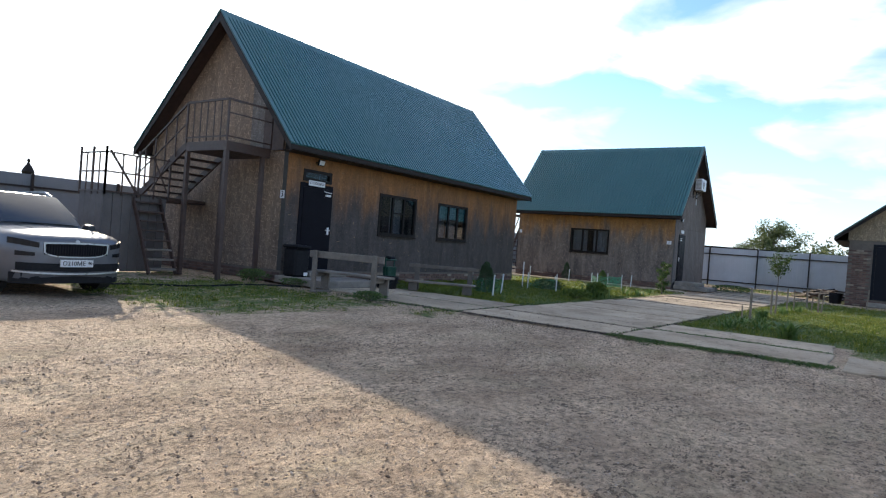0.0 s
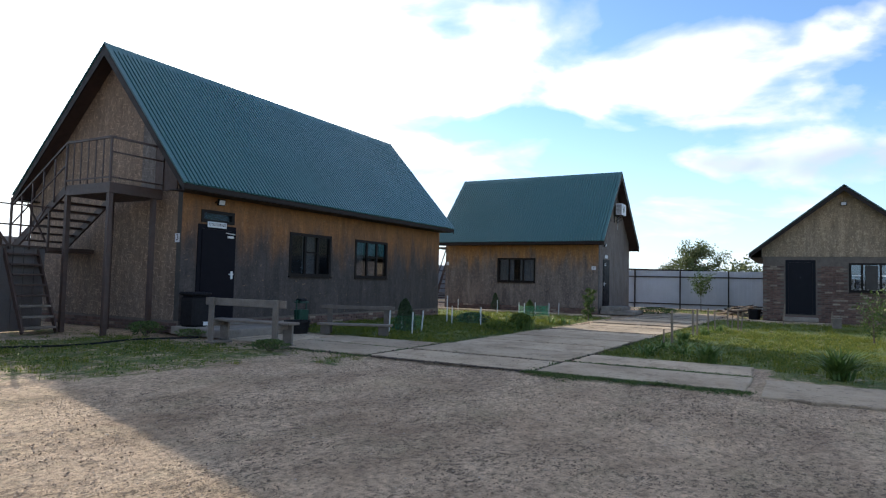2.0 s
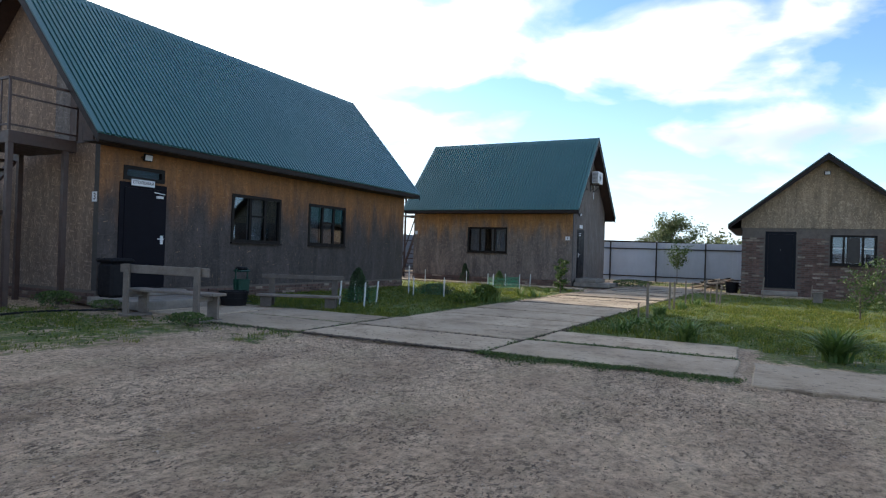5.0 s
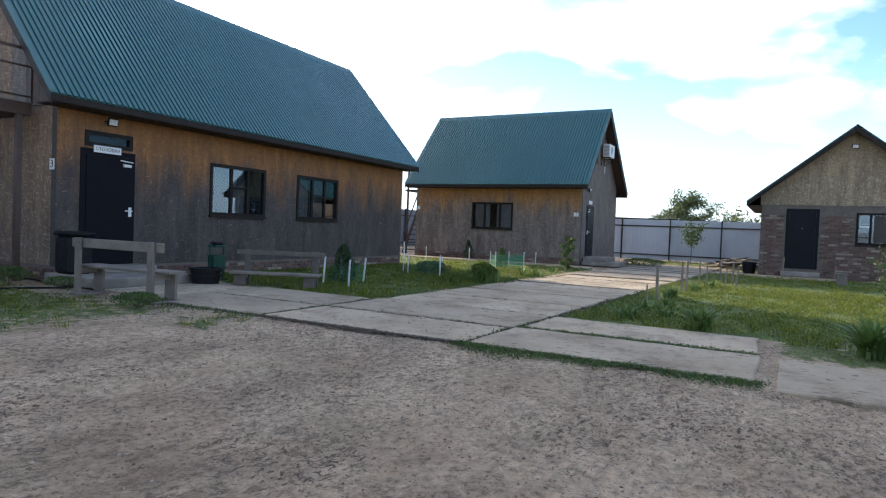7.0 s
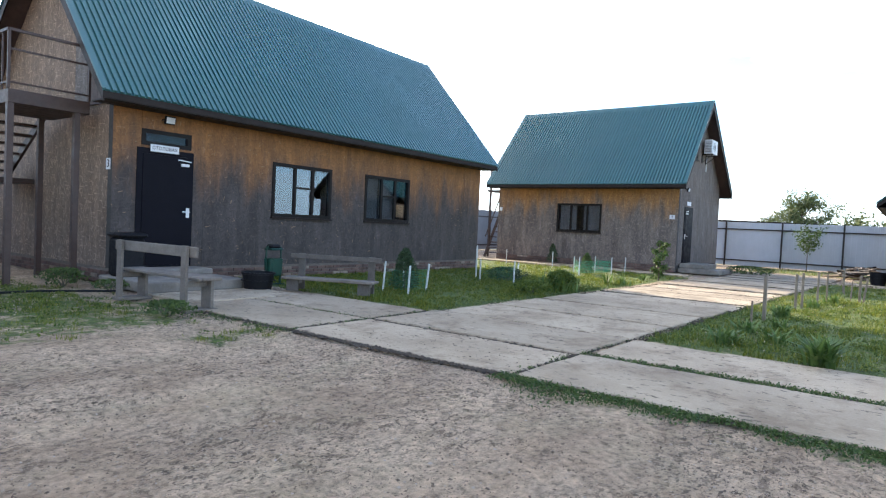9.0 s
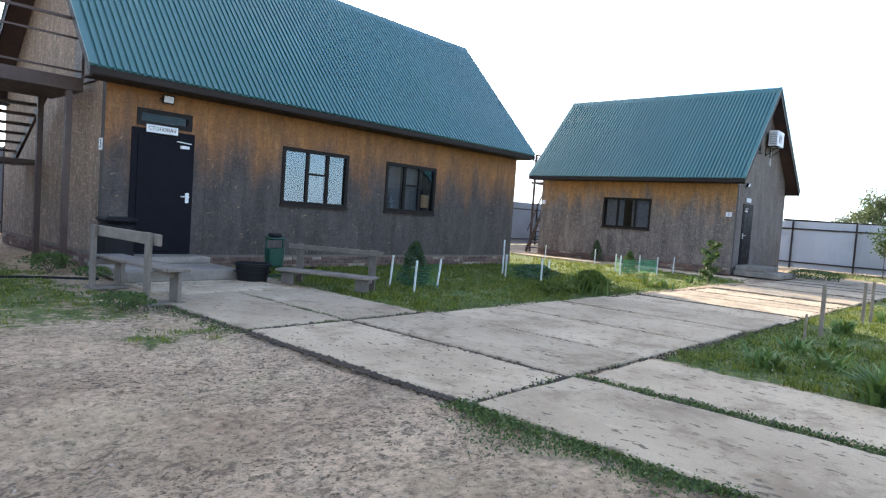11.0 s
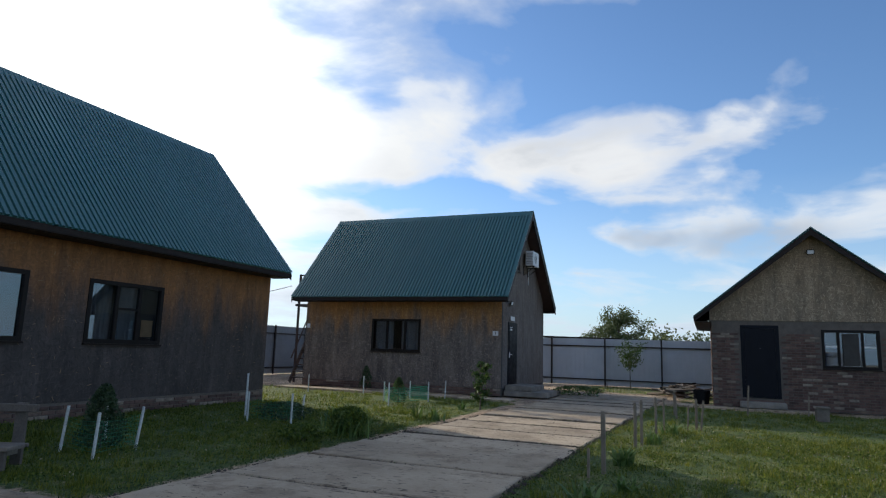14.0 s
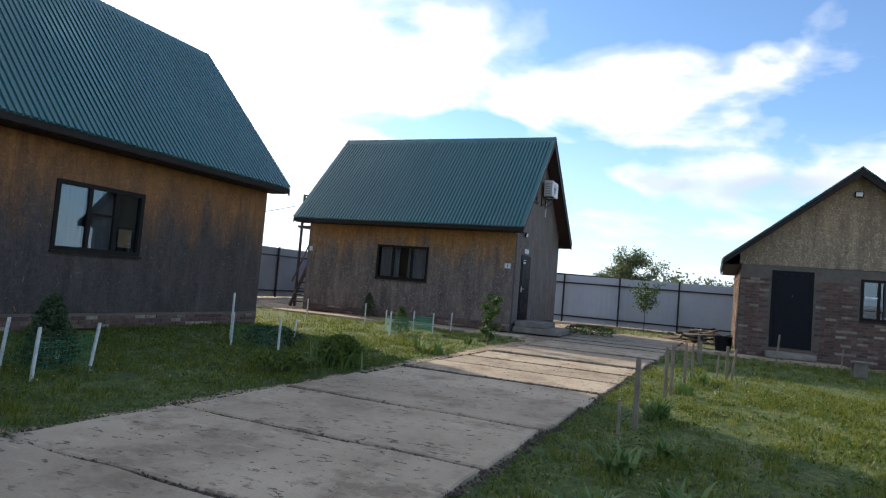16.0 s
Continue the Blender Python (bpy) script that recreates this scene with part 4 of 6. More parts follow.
sb = board_wall(shed, "gable_wall", gs, [], lambda u, v, w: Vector((SHX - 0.02 + w, u, v)), 0.12, M_OSB_SHED,
                [(a, b, 2.56, 5.2) for a, b in ((-16.2, -14.55), (-14.55, -13.3), (-13.3, -12.05), (-12.05, -10.4))], "brown weathered strand board gable")
part("gable_wall", holed(B(), gs, [], lambda u, v, w: Vector((SHX + 5.87 + w, u, v)), 0.12), M_OSB_SHED, shed)
roof_of(shed, RS, lambda u, v, z: Vector((u, v, z)), SHX - 0.42, SHX + 6.4)
verge_board(shed, lambda u, v, z: Vector((u, v, z)), RS, SHX - 0.415, SHX - 0.39, 0.12)
steel_door(shed, lambda u, z, w: Vector((SHX + w, u, z)), *SDOOR, mat=M_SHEDDOOR, fittings=False)
sw = window(shed, lambda u, z, w: Vector((SHX + w, u, z)), *SWIN, [(0.27, 2), (0.46, 0), (0.27, 2)])


# ---- fence ----
def fence_run(p, q, n, height, label, mat=M_FENCE, rib=0.007):
    """Ribbed sheets between posts with two rails on the yard side. The panels are the setting's pieces."""
    p, q = Vector((*p, 0)), Vector((*q, 0))
    d = (q - p).normalized()
    s = Vector((-d.y, d.x, 0))
    root = tagged(new("fence"), label, "fence", kind="structure")
    root.matrix_world = Matrix.Translation(p)
    step = (q - p).length / n
    for i in range(n):
        bm = B()
        a = d * (i * step)
        prof = sheet_profile(step, 0.21, rib)
        for off in (0.0, 0.006):
            rows = [[bm.verts.new(a + d * u + s * (o + off) + Vector((0, 0, z))) for u, o in prof] for z in (0.02, height)]
            for k in range(len(prof) - 1):
                bm.faces.new((rows[0][k], rows[0][k + 1], rows[1][k + 1], rows[1][k]))
        part("panel", bm, mat, root)
    for i in range(n + 1):
        part("post", box(B(), -0.035, 0.035, -0.035, 0.035, 0, height + 0.03), M_FPOST, root).location = d * (i * step) - s * 0.075
    for z in (height * 0.13, height * 0.84):
        bm = B()
        bar(bm, Vector((0, 0, z)) - s * 0.022, d * (step * n) + Vector((0, 0, z)) - s * 0.022, 0.05, 0.06)
        part("rail", bm, M_FPOST, root)
    return root


fence_run((29.0, 9.0), (29.0, -21.0), 12, 2.15, "pale grey ribbed metal fence with dark steel posts")
fence_run((-14.0, 9.0), (29.0, 9.0), 17, 2.3, "grey metal fence along the back of the yard, darkened as backlit", M_FENCE_SHADED, 0.003)
fence_run((-14.0, -21.0), (-14.0, 9.0), 12, 2.2, "pale grey ribbed metal fence behind the yard")


# ---- paving ----
paving = tagged(new("paving"), "cracked grey concrete road slabs with earth in the joints", "paving", kind="structure")
rng = random.Random(11)


def slab(x0, x1, y0, y1, top=0.014):
    """One cast slab with chipped, slightly uneven edges, about 14 cm thick."""
    bm = B()
    nx, ny = max(2, int((x1 - x0) / 0.28)), max(2, int((y1 - y0) / 0.28))
    out = []
    for i in range(nx):
        out.append((x0 + (x1 - x0) * i / nx, y0))
    for i in range(ny):
        out.append((x1, y0 + (y1 - y0) * i / ny))
    for i in range(nx):
        out.append((x1 - (x1 - x0) * i / nx, y1))
    for i in range(ny):
        out.append((x0, y1 - (y1 - y0) * i / ny))
    cx, cy = (x0 + x1) / 2, (y0 + y1) / 2
    out = [(x + rng.uniform(-0.022, 0.022) - cx, y + rng.uniform(-0.022, 0.022) - cy) for x, y in out]
    r = [bm.verts.new((x, y, top - 0.012)) for x, y in out]
    r2 = [bm.verts.new((x * (1 - 0.03 / (x1 - x0)), y * (1 - 0.03 / (y1 - y0)), top)) for x, y in out]
    r0 = [bm.verts.new((x, y, -0.11)) for x, y in out]
    n = len(out)
    for a, b in ((r0, r), (r, r2)):
        for i in range(n):
            bm.faces.new((a[i], a[(i + 1) % n], b[(i + 1) % n], b[i]))
    bm.faces.new(r2)
    ob = part("slab", bm, M_SLAB, paving)
    ob.matrix_local = pose(cx, cy, rng.uniform(-0.006, 0.010) if cx < 6 else rng.uniform(-0.012, 0.022), rng.uniform(-0.14, 0.14), rng.uniform(-0.2, 0.2), rng.uniform(-0.5, 0.5))


joints = [0.0, 1.34, 2.72, 4.2, 5.72, 7.2, 8.5, 9.7, 10.9, 12.1, 13.3, 14.5, 15.7, 16.9, 18.1, 19.3, 20.5, 21.7, 22.9]
for a, b in zip(joints[:-1], joints[1:]):
    m = (a + b) / 2
    slab(a + (0.02 if a < 6 else 0.045), b - (0.025 if a < 6 else 0.06), -8.32 - 0.032 * m, -5.42 - (0.03 * m if m < 15 else 0.03 * 15))
for s in ((0.02, 1.29, -5.36, -2.98), (1.33, 2.6, -5.36, -2.98), (0.25, 2.25, -2.94, -1.72), (0.0, 1.33, -11.15, -8.4), (1.52, 2.74, -11.1, -8.45),
          (-0.25, 1.27, -14.2, -11.32), (-0.25, 1.27, -17.1, -14.25),
          (16.4, 17.1, -5.1, -2.4), (16.45, 17.15, -2.35, 0.4), (16.5, 17.2, 0.45, 3.2),
          (18.85, 19.65, -11.6, -10.2), (18.85, 19.65, -13.1, -11.65), (18.9, 19.6, -10.15, -9.35)):
    slab(*s)

plain_steps((0, 0, 0), [(0.3, 2.15, -1.6, -0.02, 0.0, 0.17), (0.84, 2.1, -0.62, -0.025, 0.171, 0.28)], "low worn concrete steps before the canteen door")
plain_steps((0, 0, 0), [(18.45, 20.3, -5.75, -4.32, 0.0, 0.17), (18.6, 20.3, -5.2, -4.325, 0.171, 0.33)], "low concrete steps before the guest house door")
plain_steps((0, 0, 0), [(19.2, 19.7, -12.45, -11.25, 0.03, 0.2)], "concrete step before the outbuilding door", "concrete_step")


# ---- staircase and balcony on the canteen's gable ----
def outside_stair():
    st = thing("outside_staircase", (0, 0, 0), "brown steel staircase with a balcony up the house gable", "staircase")
    S = M_STEELBROWN
    bx0, bx1, by0, by1, bz = -0.95, 0.28, 0.40, 1.95, 3.02
    part("balcony_floor", box(B(), bx0, bx1, by0, by1, bz - 0.12, bz + 0.1, 0.01), S, st)
    for x, y in ((bx0 + 0.04, by0 + 0.04), (bx0 + 0.04, by1 - 0.04), (0.08, by0 + 0.04), (0.08, by1 - 0.04)):
        part("post", box(B(), x - 0.045, x + 0.045, y - 0.045, y + 0.045, 0, bz - 0.121), S, st)
    rail = part("top_rail", bar(B(), (bx0, by0, bz + 1.02), (bx0, by1, bz + 1.02), 0.045), S, st)
    part("low_rail", bar(B(), (bx0, by0, bz + 0.2), (bx0, by1, bz + 0.2), 0.03), S, st)
    for k in range(7):
        y = by0 + (by1 - by0) * k / 6
        part("baluster", bar(B(), (bx0, y, bz + 0.1), (bx0, y, bz + 1.0), 0.04 if k in (0, 6) else 0.022), S, rail)
    rail2 = part("top_rail", bar(B(), (bx0, by0, bz + 1.02), (bx1, by0, bz + 1.02), 0.045), S, st)
    part("low_rail", bar(B(), (bx0, by0, bz + 0.2), (bx1, by0, bz + 0.2), 0.03), S, st)
    part("mid_rail", bar(B(), (bx0, by0, bz + 0.72), (bx1, by0, bz + 0.72), 0.03), S, st)
    part("baluster", bar(B(), (bx1 - 0.02, by0, bz + 0.1), (bx1 - 0.02, by0, bz + 1.0), 0.04), S, rail2)
    # upper flight, from the landing up to the balcony, open treads
    lz, n = 1.82, 7
    y_lo = 4.05
    for x in (bx0 + 0.05, 0.2):
        part("stringer", bar(B(), (x, y_lo, lz - 0.05), (x, by1, bz + 0.05), 0.05, 0.16), S, st)
    for k in range(n):
        f = (k + 0.5) / n
        y, z = y_lo + (by1 - y_lo) * f, lz + (bz + 0.1 - lz) * (k + 1) / (n + 1)
        part("tread", box(B(), bx0 + 0.08, 0.18, y - 0.14, y + 0.14, z - 0.02, z + 0.02, 0.006), S, st)
    part("handrail", bar(B(), (bx0, y_lo, lz + 0.95), (bx0, by1, bz + 1.02), 0.04), S, st)
    part("handrail", bar(B(), (bx0, y_lo, lz + 0.5), (bx0, by1, bz + 0.55), 0.025), S, st)
    for k in range(6):
        f = k / 5
        y, z = y_lo + (by1 - y_lo) * f, lz + (bz - lz) * f
        part("baluster", bar(B(), (bx0, y, z), (bx0, y, z + 0.95), 0.03), S, st)
    # landing on a boarded brown store, railed all round
    lx0, lx1, ly0, ly1 = -2.43, -0.9, 2.6, 3.75
    part("landing", box(B(), -1.7, 0.4, 3.0, 4.4, lz - 0.1, lz, 0.01), S, st)
    for (a, b) in (((lx0, ly0), (lx1, ly0)), ((lx0, ly0), (lx0, ly1))):
        for zz in (lz - 0.02, lz + 0.42, lz + 0.85):
            part("rail", bar(B(), (*a, zz), (*b, zz), 0.032), S, st)
        for k in range(5):
            f = k / 4
            p = (a[0] + (b[0] - a[0]) * f, a[1] + (b[1] - a[1]) * f)
            part("rail_post", bar(B(), (*p, lz - 0.1), (*p, lz + (0.98 if k % 2 == 0 else 0.85)), 0.04 if k % 2 == 0 else 0.025), S, st)
    part("brace", bar(B(), (-2.35, ly0, lz + 0.9), (-1.7, ly0, lz), 0.04), S, st)
    part("brace", bar(B(), (-1.35, ly0, lz + 0.1), (-0.95, ly0, lz + 0.9), 0.03), S, st)
    part("brace", bar(B(), (-1.35, ly0, lz + 0.9), (-0.95, ly0, lz + 0.1), 0.03), S, st)
    # lower flight, climbing away from the yard
    for k in range(8):
        z = 0.12 + k * 0.215
        y = 1.85 + k * 0.11
        part("tread", box(B(), -1.72, -1.1, y - 0.11, y + 0.11, z - 0.022, z + 0.022, 0.006), M_PLANK if k < 3 else S, st)
    for x in (-1.74, -1.08):
        part("stringer", bar(B(), (x, 1.78, 0.02), (x, 2.66, lz - 0.1), 0.035, 0.10), S, st)


outside_stair()
# brown sheet, lightened and greyed to hold the haze in its colour
M_STORE = worn("store_brown_hazed_sheet", (0.115, 0.098, 0.094), 0.75, 0.6, 0.0, 2.0, 60, 0.05)
store = thing("boarded_store", (0, 0, 0), "brown sheet metal store under the stair landing, greyed for haze", "store")
for k in range(7):
    x = -2.43 + k * 0.216
    part("panel", box(B(), x + 0.004, x + 0.212, 2.64, 2.68, 0, 1.78, 0.006), M_STORE, store)
for k in range(4):
    part("panel", box(B(), -2.43, -2.39, 2.684 + k * 0.265, 2.944 + k * 0.265, 0, 1.78, 0.006), M_STORE, store)
part("roof_board", box(B(), -2.45, -0.92, 2.62, 3.76, 1.785, 1.81), M_STORE, store)
# brown boards over the gable behind the balcony
for y0, y1, nm, mat in ((0.17, 0.50, "gable_board", M_GABLEBOARD), (0.505, 0.92, "balcony_door", M_GABLEBOARD), (0.925, 1.40, "gable_board", M_OSB_GABLE1), (1.405, 1.87, "gable_board", M_OSB_GABLE)):
    bm = holed(B(), [(y0, 3.13), (y1, 3.13), (y1, verge_z(y1, R3) - 0.12), (y0, verge_z(y0, R3) - 0.12)], [], lambda u, v, w: Vector((H3X0 - 0.045 + w, u, v)), 0.03)
    part(nm, bm, mat, house3, "dark brown painted board" if mat is M_GABLEBOARD else "")
# back stair of the guest house
bs = thing("back_staircase", (19.2, 3.3, 0), "brown steel staircase behind the guest house", "staircase")
for p in ((0.0, 1.0), (1.3, 1.0), (0.0, 0.15)):
    part("post", bar(B(), (p[0], p[1], 0), (p[0], p[1], 4.15), 0.07), M_STEELBROWN, bs)
part("platform", box(B(), -0.1, 1.4, 0.05, 1.1, 2.9, 2.98), M_STEELBROWN, bs)
for z in (3.5, 4.12):
    part("rail", bar(B(), (0, 0.1, z), (0, 1.0, z), 0.035), M_STEELBROWN, bs)
    part("rail", bar(B(), (0, 1.0, z), (1.3, 1.0, z), 0.035), M_STEELBROWN, bs)
for y in (0.22, 0.95):
    part("stringer", bar(B(), (-0.35, y, 0.02), (1.35, y, 2.9), 0.05, 0.14), M_STEELBROWN, bs)
part("handrail", bar(B(), (-0.35, 0.95, 0.9), (1.1, 0.95, 3.3), 0.04), M_STEELBROWN, bs)
for k in range(12):
    part("tread", box(B(), -0.37 + k * 0.136, -0.13 + k * 0.136, 0.25, 0.92, 0.18 + k * 0.23, 0.22 + k * 0.23), M_STEELBROWN, bs)


# ---- things by the canteen door ----
def bench(half, seat_z, back_z, label, thick=0.14, back=M_PLANK):
    """Plank bench with a single back board, long side along x, back towards +y."""
    b = thing("garden_bench", (0, 0, 0), label, "bench", "benches by the canteen door")
    h = half
    part("seat", box(B(), -h, h, -0.36, -0.06, seat_z - 0.045, seat_z, 0.008), M_PLANK, b)
    part("seat", box(B(), -h, h, -0.05, 0.0, seat_z - 0.043, seat_z - 0.004, 0.006), M_PLANK, b)
    part("backrest", box(B(), -h - 0.02, h + 0.02, 0.03, 0.07, back_z - thick, back_z, 0.008), back, b)
    for x in (-h + 0.18, h - 0.18):
        part("back_post", box(B(), x - 0.06, x + 0.06, 0.075, 0.12, 0.023, back_z + 0.01, 0.006), back, b)
        part("leg", box(B(), x - 0.11, x + 0.11, -0.28, -0.23, 0.023, seat_z - 0.047, 0.006), back, b)
        if thick > 0.1:
            part("foot_runner", box(B(), x - 0.13, x + 0.13, -0.34, 0.14, -0.02, 0.022, 0.006), back, b)
        part("brace", box(B(), x - 0.025, x + 0.025, -0.23, 0.074, seat_z - 0.13, seat_z - 0.05, 0.004), M_PLANK, b)
    return b


b1 = bench(0.98, 0.445, 0.85, "weathered grey plank bench with a single back board")
b1.matrix_world = pose(-0.14, -2.72, 0.0, 0, 0, 92)
b2 = bench(0.84, 0.27, 0.66, "low plank bench on the grass edge, its back darkened for shade", 0.085, M_PLANK_DARK)
b2.matrix_world = pose(2.98, -2.95, 0.0, 0, 0, -66)


def litter_bin(x, y):
    r = thing("litter_bin", (x, y, 0), "dark green steel litter bin tilting in its stand", "bin")
    part("stand", bar(bar(bar(B(), (-0.17, 0, 0), (-0.17, 0, 0.72), 0.025), (0.17, 0, 0), (0.17, 0, 0.72), 0.025), (-0.17, 0, 0.72), (0.17, 0, 0.72), 0.02), M_GREEN, r)
    bm = B()
    ring = []
    for z, w in ((0.17, 0.12), (0.2, 0.14), (0.5, 0.155), (0.505, 0.14)):
        ring.append([bm.verts.new((sx * w, sy * w * 0.9, z)) for sx, sy in ((-1, -0.6), (-0.7, -1), (0.7, -1), (1, -0.6), (1, 0.6), (0.7, 1), (-0.7, 1), (-1, 0.6))])
    for a, b in zip(ring[:-1], ring[1:]):
        for i in range(8):
            bm.faces.new((a[i], a[(i + 1) % 8], b[(i + 1) % 8], b[i]))
    bm.faces.new(ring[0][::-1])
    bm.faces.new(ring[-1])
    part("body", bm, M_GREEN, r)
    part("hood", box(B(), -0.15, 0.15, -0.12, 0.12, 0.66, 0.70, 0.02), M_GREEN, r)
    part("ashtray", box(B(), -0.12, 0.10, -0.09, 0.09, 0.70, 0.77, 0.025), M_BLACK, r, "black top with rubbish")
    part("foot", box(B(), -0.2, 0.2, -0.02, 0.02, 0, 0.02), M_GREEN, r)
    part("foot", box(B(), -0.18, -0.16, -0.14, 0.14, 0, 0.018), M_GREEN, r)
    part("foot", box(B(), 0.16, 0.18, -0.14, 0.14, 0, 0.018), M_GREEN, r)


litter_bin(2.95, -1.3)


def tub(x, y, r, h, label, name="tub"):
    t = thing(name, (x, y, 0), label, "tub")
    bm = B()
    rings = [[bm.verts.new((q * math.cos(a * 0.2618), q * math.sin(a * 0.2618), z)) for a in range(24)] for q, z in [(r + 0.005, h - 0.035), (r * 0.86, 0.0)][::-1] + [(r + 0.025, h - 0.03), (r + 0.025, h), (r - 0.015, h), (r * 0.86 - 0.012, 0.02)]]
    for a, b in zip(rings[:-1], rings[1:]):
        for i in range(24):
            bm.faces.new((a[i], a[(i + 1) % 24], b[(i + 1) % 24], b[i]))
    bm.faces.new(rings[-1])
    bm.faces.new(rings[0][::-1])
    part("body", bm, M_BLACK, t)
    bm = B()
    for k in range(24):
        a, b = k * 0.2618, (k + 1) * 0.2618
        bar(bm, ((r + 0.02) * math.cos(a), (r + 0.02) * math.sin(a), h * 0.55), ((r + 0.02) * math.cos(b), (r + 0.02) * math.sin(b), h * 0.55), 0.014)
    part("rim", bm, M_BLACK, t)
    return t


tub(2.18, -1.88, 0.27, 0.31, "low black plastic tub beside the step").location.z = 0.0
bin2 = thing("waste_barrel", (0.58, -0.42, 0.17), "black lidded plastic waste barrel on the step", "bin")
part("body", box(B(), -0.22, 0.22, -0.22, 0.22, 0, 0.66, 0.05), M_BLACK, bin2)
part("lid", box(B(), -0.25, 0.25, -0.25, 0.25, 0.662, 0.74, 0.035), M_BLACK, bin2)
part("sticker", box(B(), 0.05, 0.17, -0.2265, -0.2225, 0.03, 0.11), M_WHITE, bin2, "small white sticker")
part("handle", bar(B(), (-0.12, -0.26, 0.7), (0.12, -0.26, 0.7), 0.025), M_BLACK, bin2)


def floodlight(m, name="floodlight"):
    f = thing(name, (0, 0, 0), "small square floodlight with a pale lens", "lamp")
    f.matrix_world = m
    part("housing", box(B(), -0.1, 0.1, -0.05, 0.0, -0.075, 0.075, 0.012), M_BLACK, f)
    part("lens", box(B(), -0.08, 0.08, -0.056, -0.051, -0.055, 0.055), M_WHITE, f, "pale glass lens")
    part("bracket", bar(bar(B(), (-0.11, -0.02, 0), (-0.11, 0.05, -0.02), 0.015), (0.11, -0.02, 0), (0.11, 0.05, -0.02), 0.015), M_BLACK, f)
    return f


floodlight(pose(1.46, -0.07, 2.97, 12))
floodlight(pose(SHX - 0.09, -13.3, 4.60, 12, 0, -90))


def plate(m, text, w, h, size, label, name="house_number"):
    p = thing(name, (0, 0, 0), label, "sign")
    p.matrix_world = m
    part("board", box(B(), -w / 2, w / 2, -0.008, 0.0, -h / 2, h / 2, 0.002), M_WHITE, p)
    part("edge", holed(B(), rect(-w / 2 - 0.004, -h / 2 - 0.004, w / 2 + 0.004, h / 2 + 0.004), [rect(-w / 2 + 0.001, -h / 2 + 0.001, w / 2 - 0.001, h / 2 - 0.001)], lambda u, v, q: Vector((u, q - 0.010, v)), 0.009), M_TIN, p)
    if text:
        writing("lettering", text, size, M_INK, p, pose(0, -0.0105, 0, 90))
    return p


plate(pose(1.40, -0.05, 2.435), "СТОЛОВАЯ", 0.54, 0.125, 0.086, "white sign lettered in black over the canteen door", "canteen_sign")
plate(pose(H3X0 - 0.004, 0.12, 2.08, 0, 0, -90), "3", 0.15, 0.19, 0.19, "white house number plate with a black three")
plate(pose(H1X0 - 0.004, -4.08, 1.98, 0, 0, -90), "1", 0.19, 0.15, 0.15, "white house number plate with a black one")
plate(pose(H1X0 - 0.004, 3.12, 2.12, 0, 0, -90), "", 0.13, 0.15, 0.1, "small white blank plate on the wall")
plate(pose(19.4, H1Y0 - 0.03, 2.52), "", 0.5, 0.14, 0.1, "white sign over the guest house door", "door_sign")


def air_conditioner(x, z):
    a = thing("air_conditioner", (x, H1Y0, z), "white air conditioner outdoor unit on wall brackets", "air conditioner")
    part("casing", box(B(), -0.4, 0.4, -0.40, -0.1, -0.27, 0.27, 0.02), M_WHITE, a)
    bm = B()
    for k in range(1, 6):
        r = 0.035 * k
        for i in range(20):
            q, s = i * 0.314, (i + 1) * 0.314
            bar(bm, (-0.1 + r * math.cos(q), -0.408, r * math.sin(q)), (-0.1 + r * math.cos(s), -0.408, r * math.sin(s)), 0.006)
    part("fan_grille", bm, M_TIN, a)
    for k in range(7):
        part("louvre", box(B(), -0.405, -0.401, -0.37, -0.14, -0.2 + k * 0.06, -0.175 + k * 0.06), M_TIN, a)
    for s in (-0.28, 0.28):
        part("bracket", bar(bar(bar(B(), (s, -0.005, -0.29), (s, -0.42, -0.29), 0.03), (s, -0.015, -0.29), (s, -0.015, -0.62), 0.03), (s, -0.4, -0.3), (s, -0.02, -0.6), 0.02), M_BROWN, a)
    part("pipe", bar(B(), (0.3, -0.02, -0.1), (0.36, -0.02, -0.9), 0.03), M_WHITE, a)


air_conditioner(21.1, 4.80)
floodlight(pose(19.05, H1Y0 - 0.06, 3.02, 12), "wall_lamp")
for c in ((4.50, 4.98), (6.78, 7.33), (7.36, 7.92)):
    curtain(lambda u, z, w: Vector((u, w, z)), c[0], 1.25, c[1], 2.5, 0.13, "pale grey gauze curtain hanging behind the window")
for c in ((-1.3, -0.62), (-0.32, 0.38)):
    curtain(lambda u, z, w: Vector((H1X0 + w, u, z)), c[0], 1.25, c[1], 2.45, 0.13, "pale hanging curtain behind the window")
# added board whose colour stands in for the outbuilding's reflection in the pane
part("notice", box(B(), 8.02, 8.3, 0.09, 0.095, 1.45, 1.78), worn("pane_orange_patch", (0.5, 0.3, 0.15), 0.8, 0.7), None)
tagged(bpy.data.objects["notice"], "small orange-brown board behind the pane, standing in for a reflection", "notice")
# thin dark sheet in front of the middle pane
dark_sheet = part("window_shutter", box(B(), SHX - 0.03, SHX - 0.022, -14.37, -13.98, 1.32, 2.23), M_DARK, None)
tagged(dark_sheet, "dark sheet over the middle of the window", "screen")

# hose across the yard grass
hose = thing("garden_hose", (-1.5, -0.6, 0), "black garden hose lying in the grass", "hose")
bm = B()
pts = [(-2.6 + k * 0.22, 0.25 + 0.18 * math.sin(k * 0.55) - k * 0.035, 0.018) for k in range(20)]
rings = []
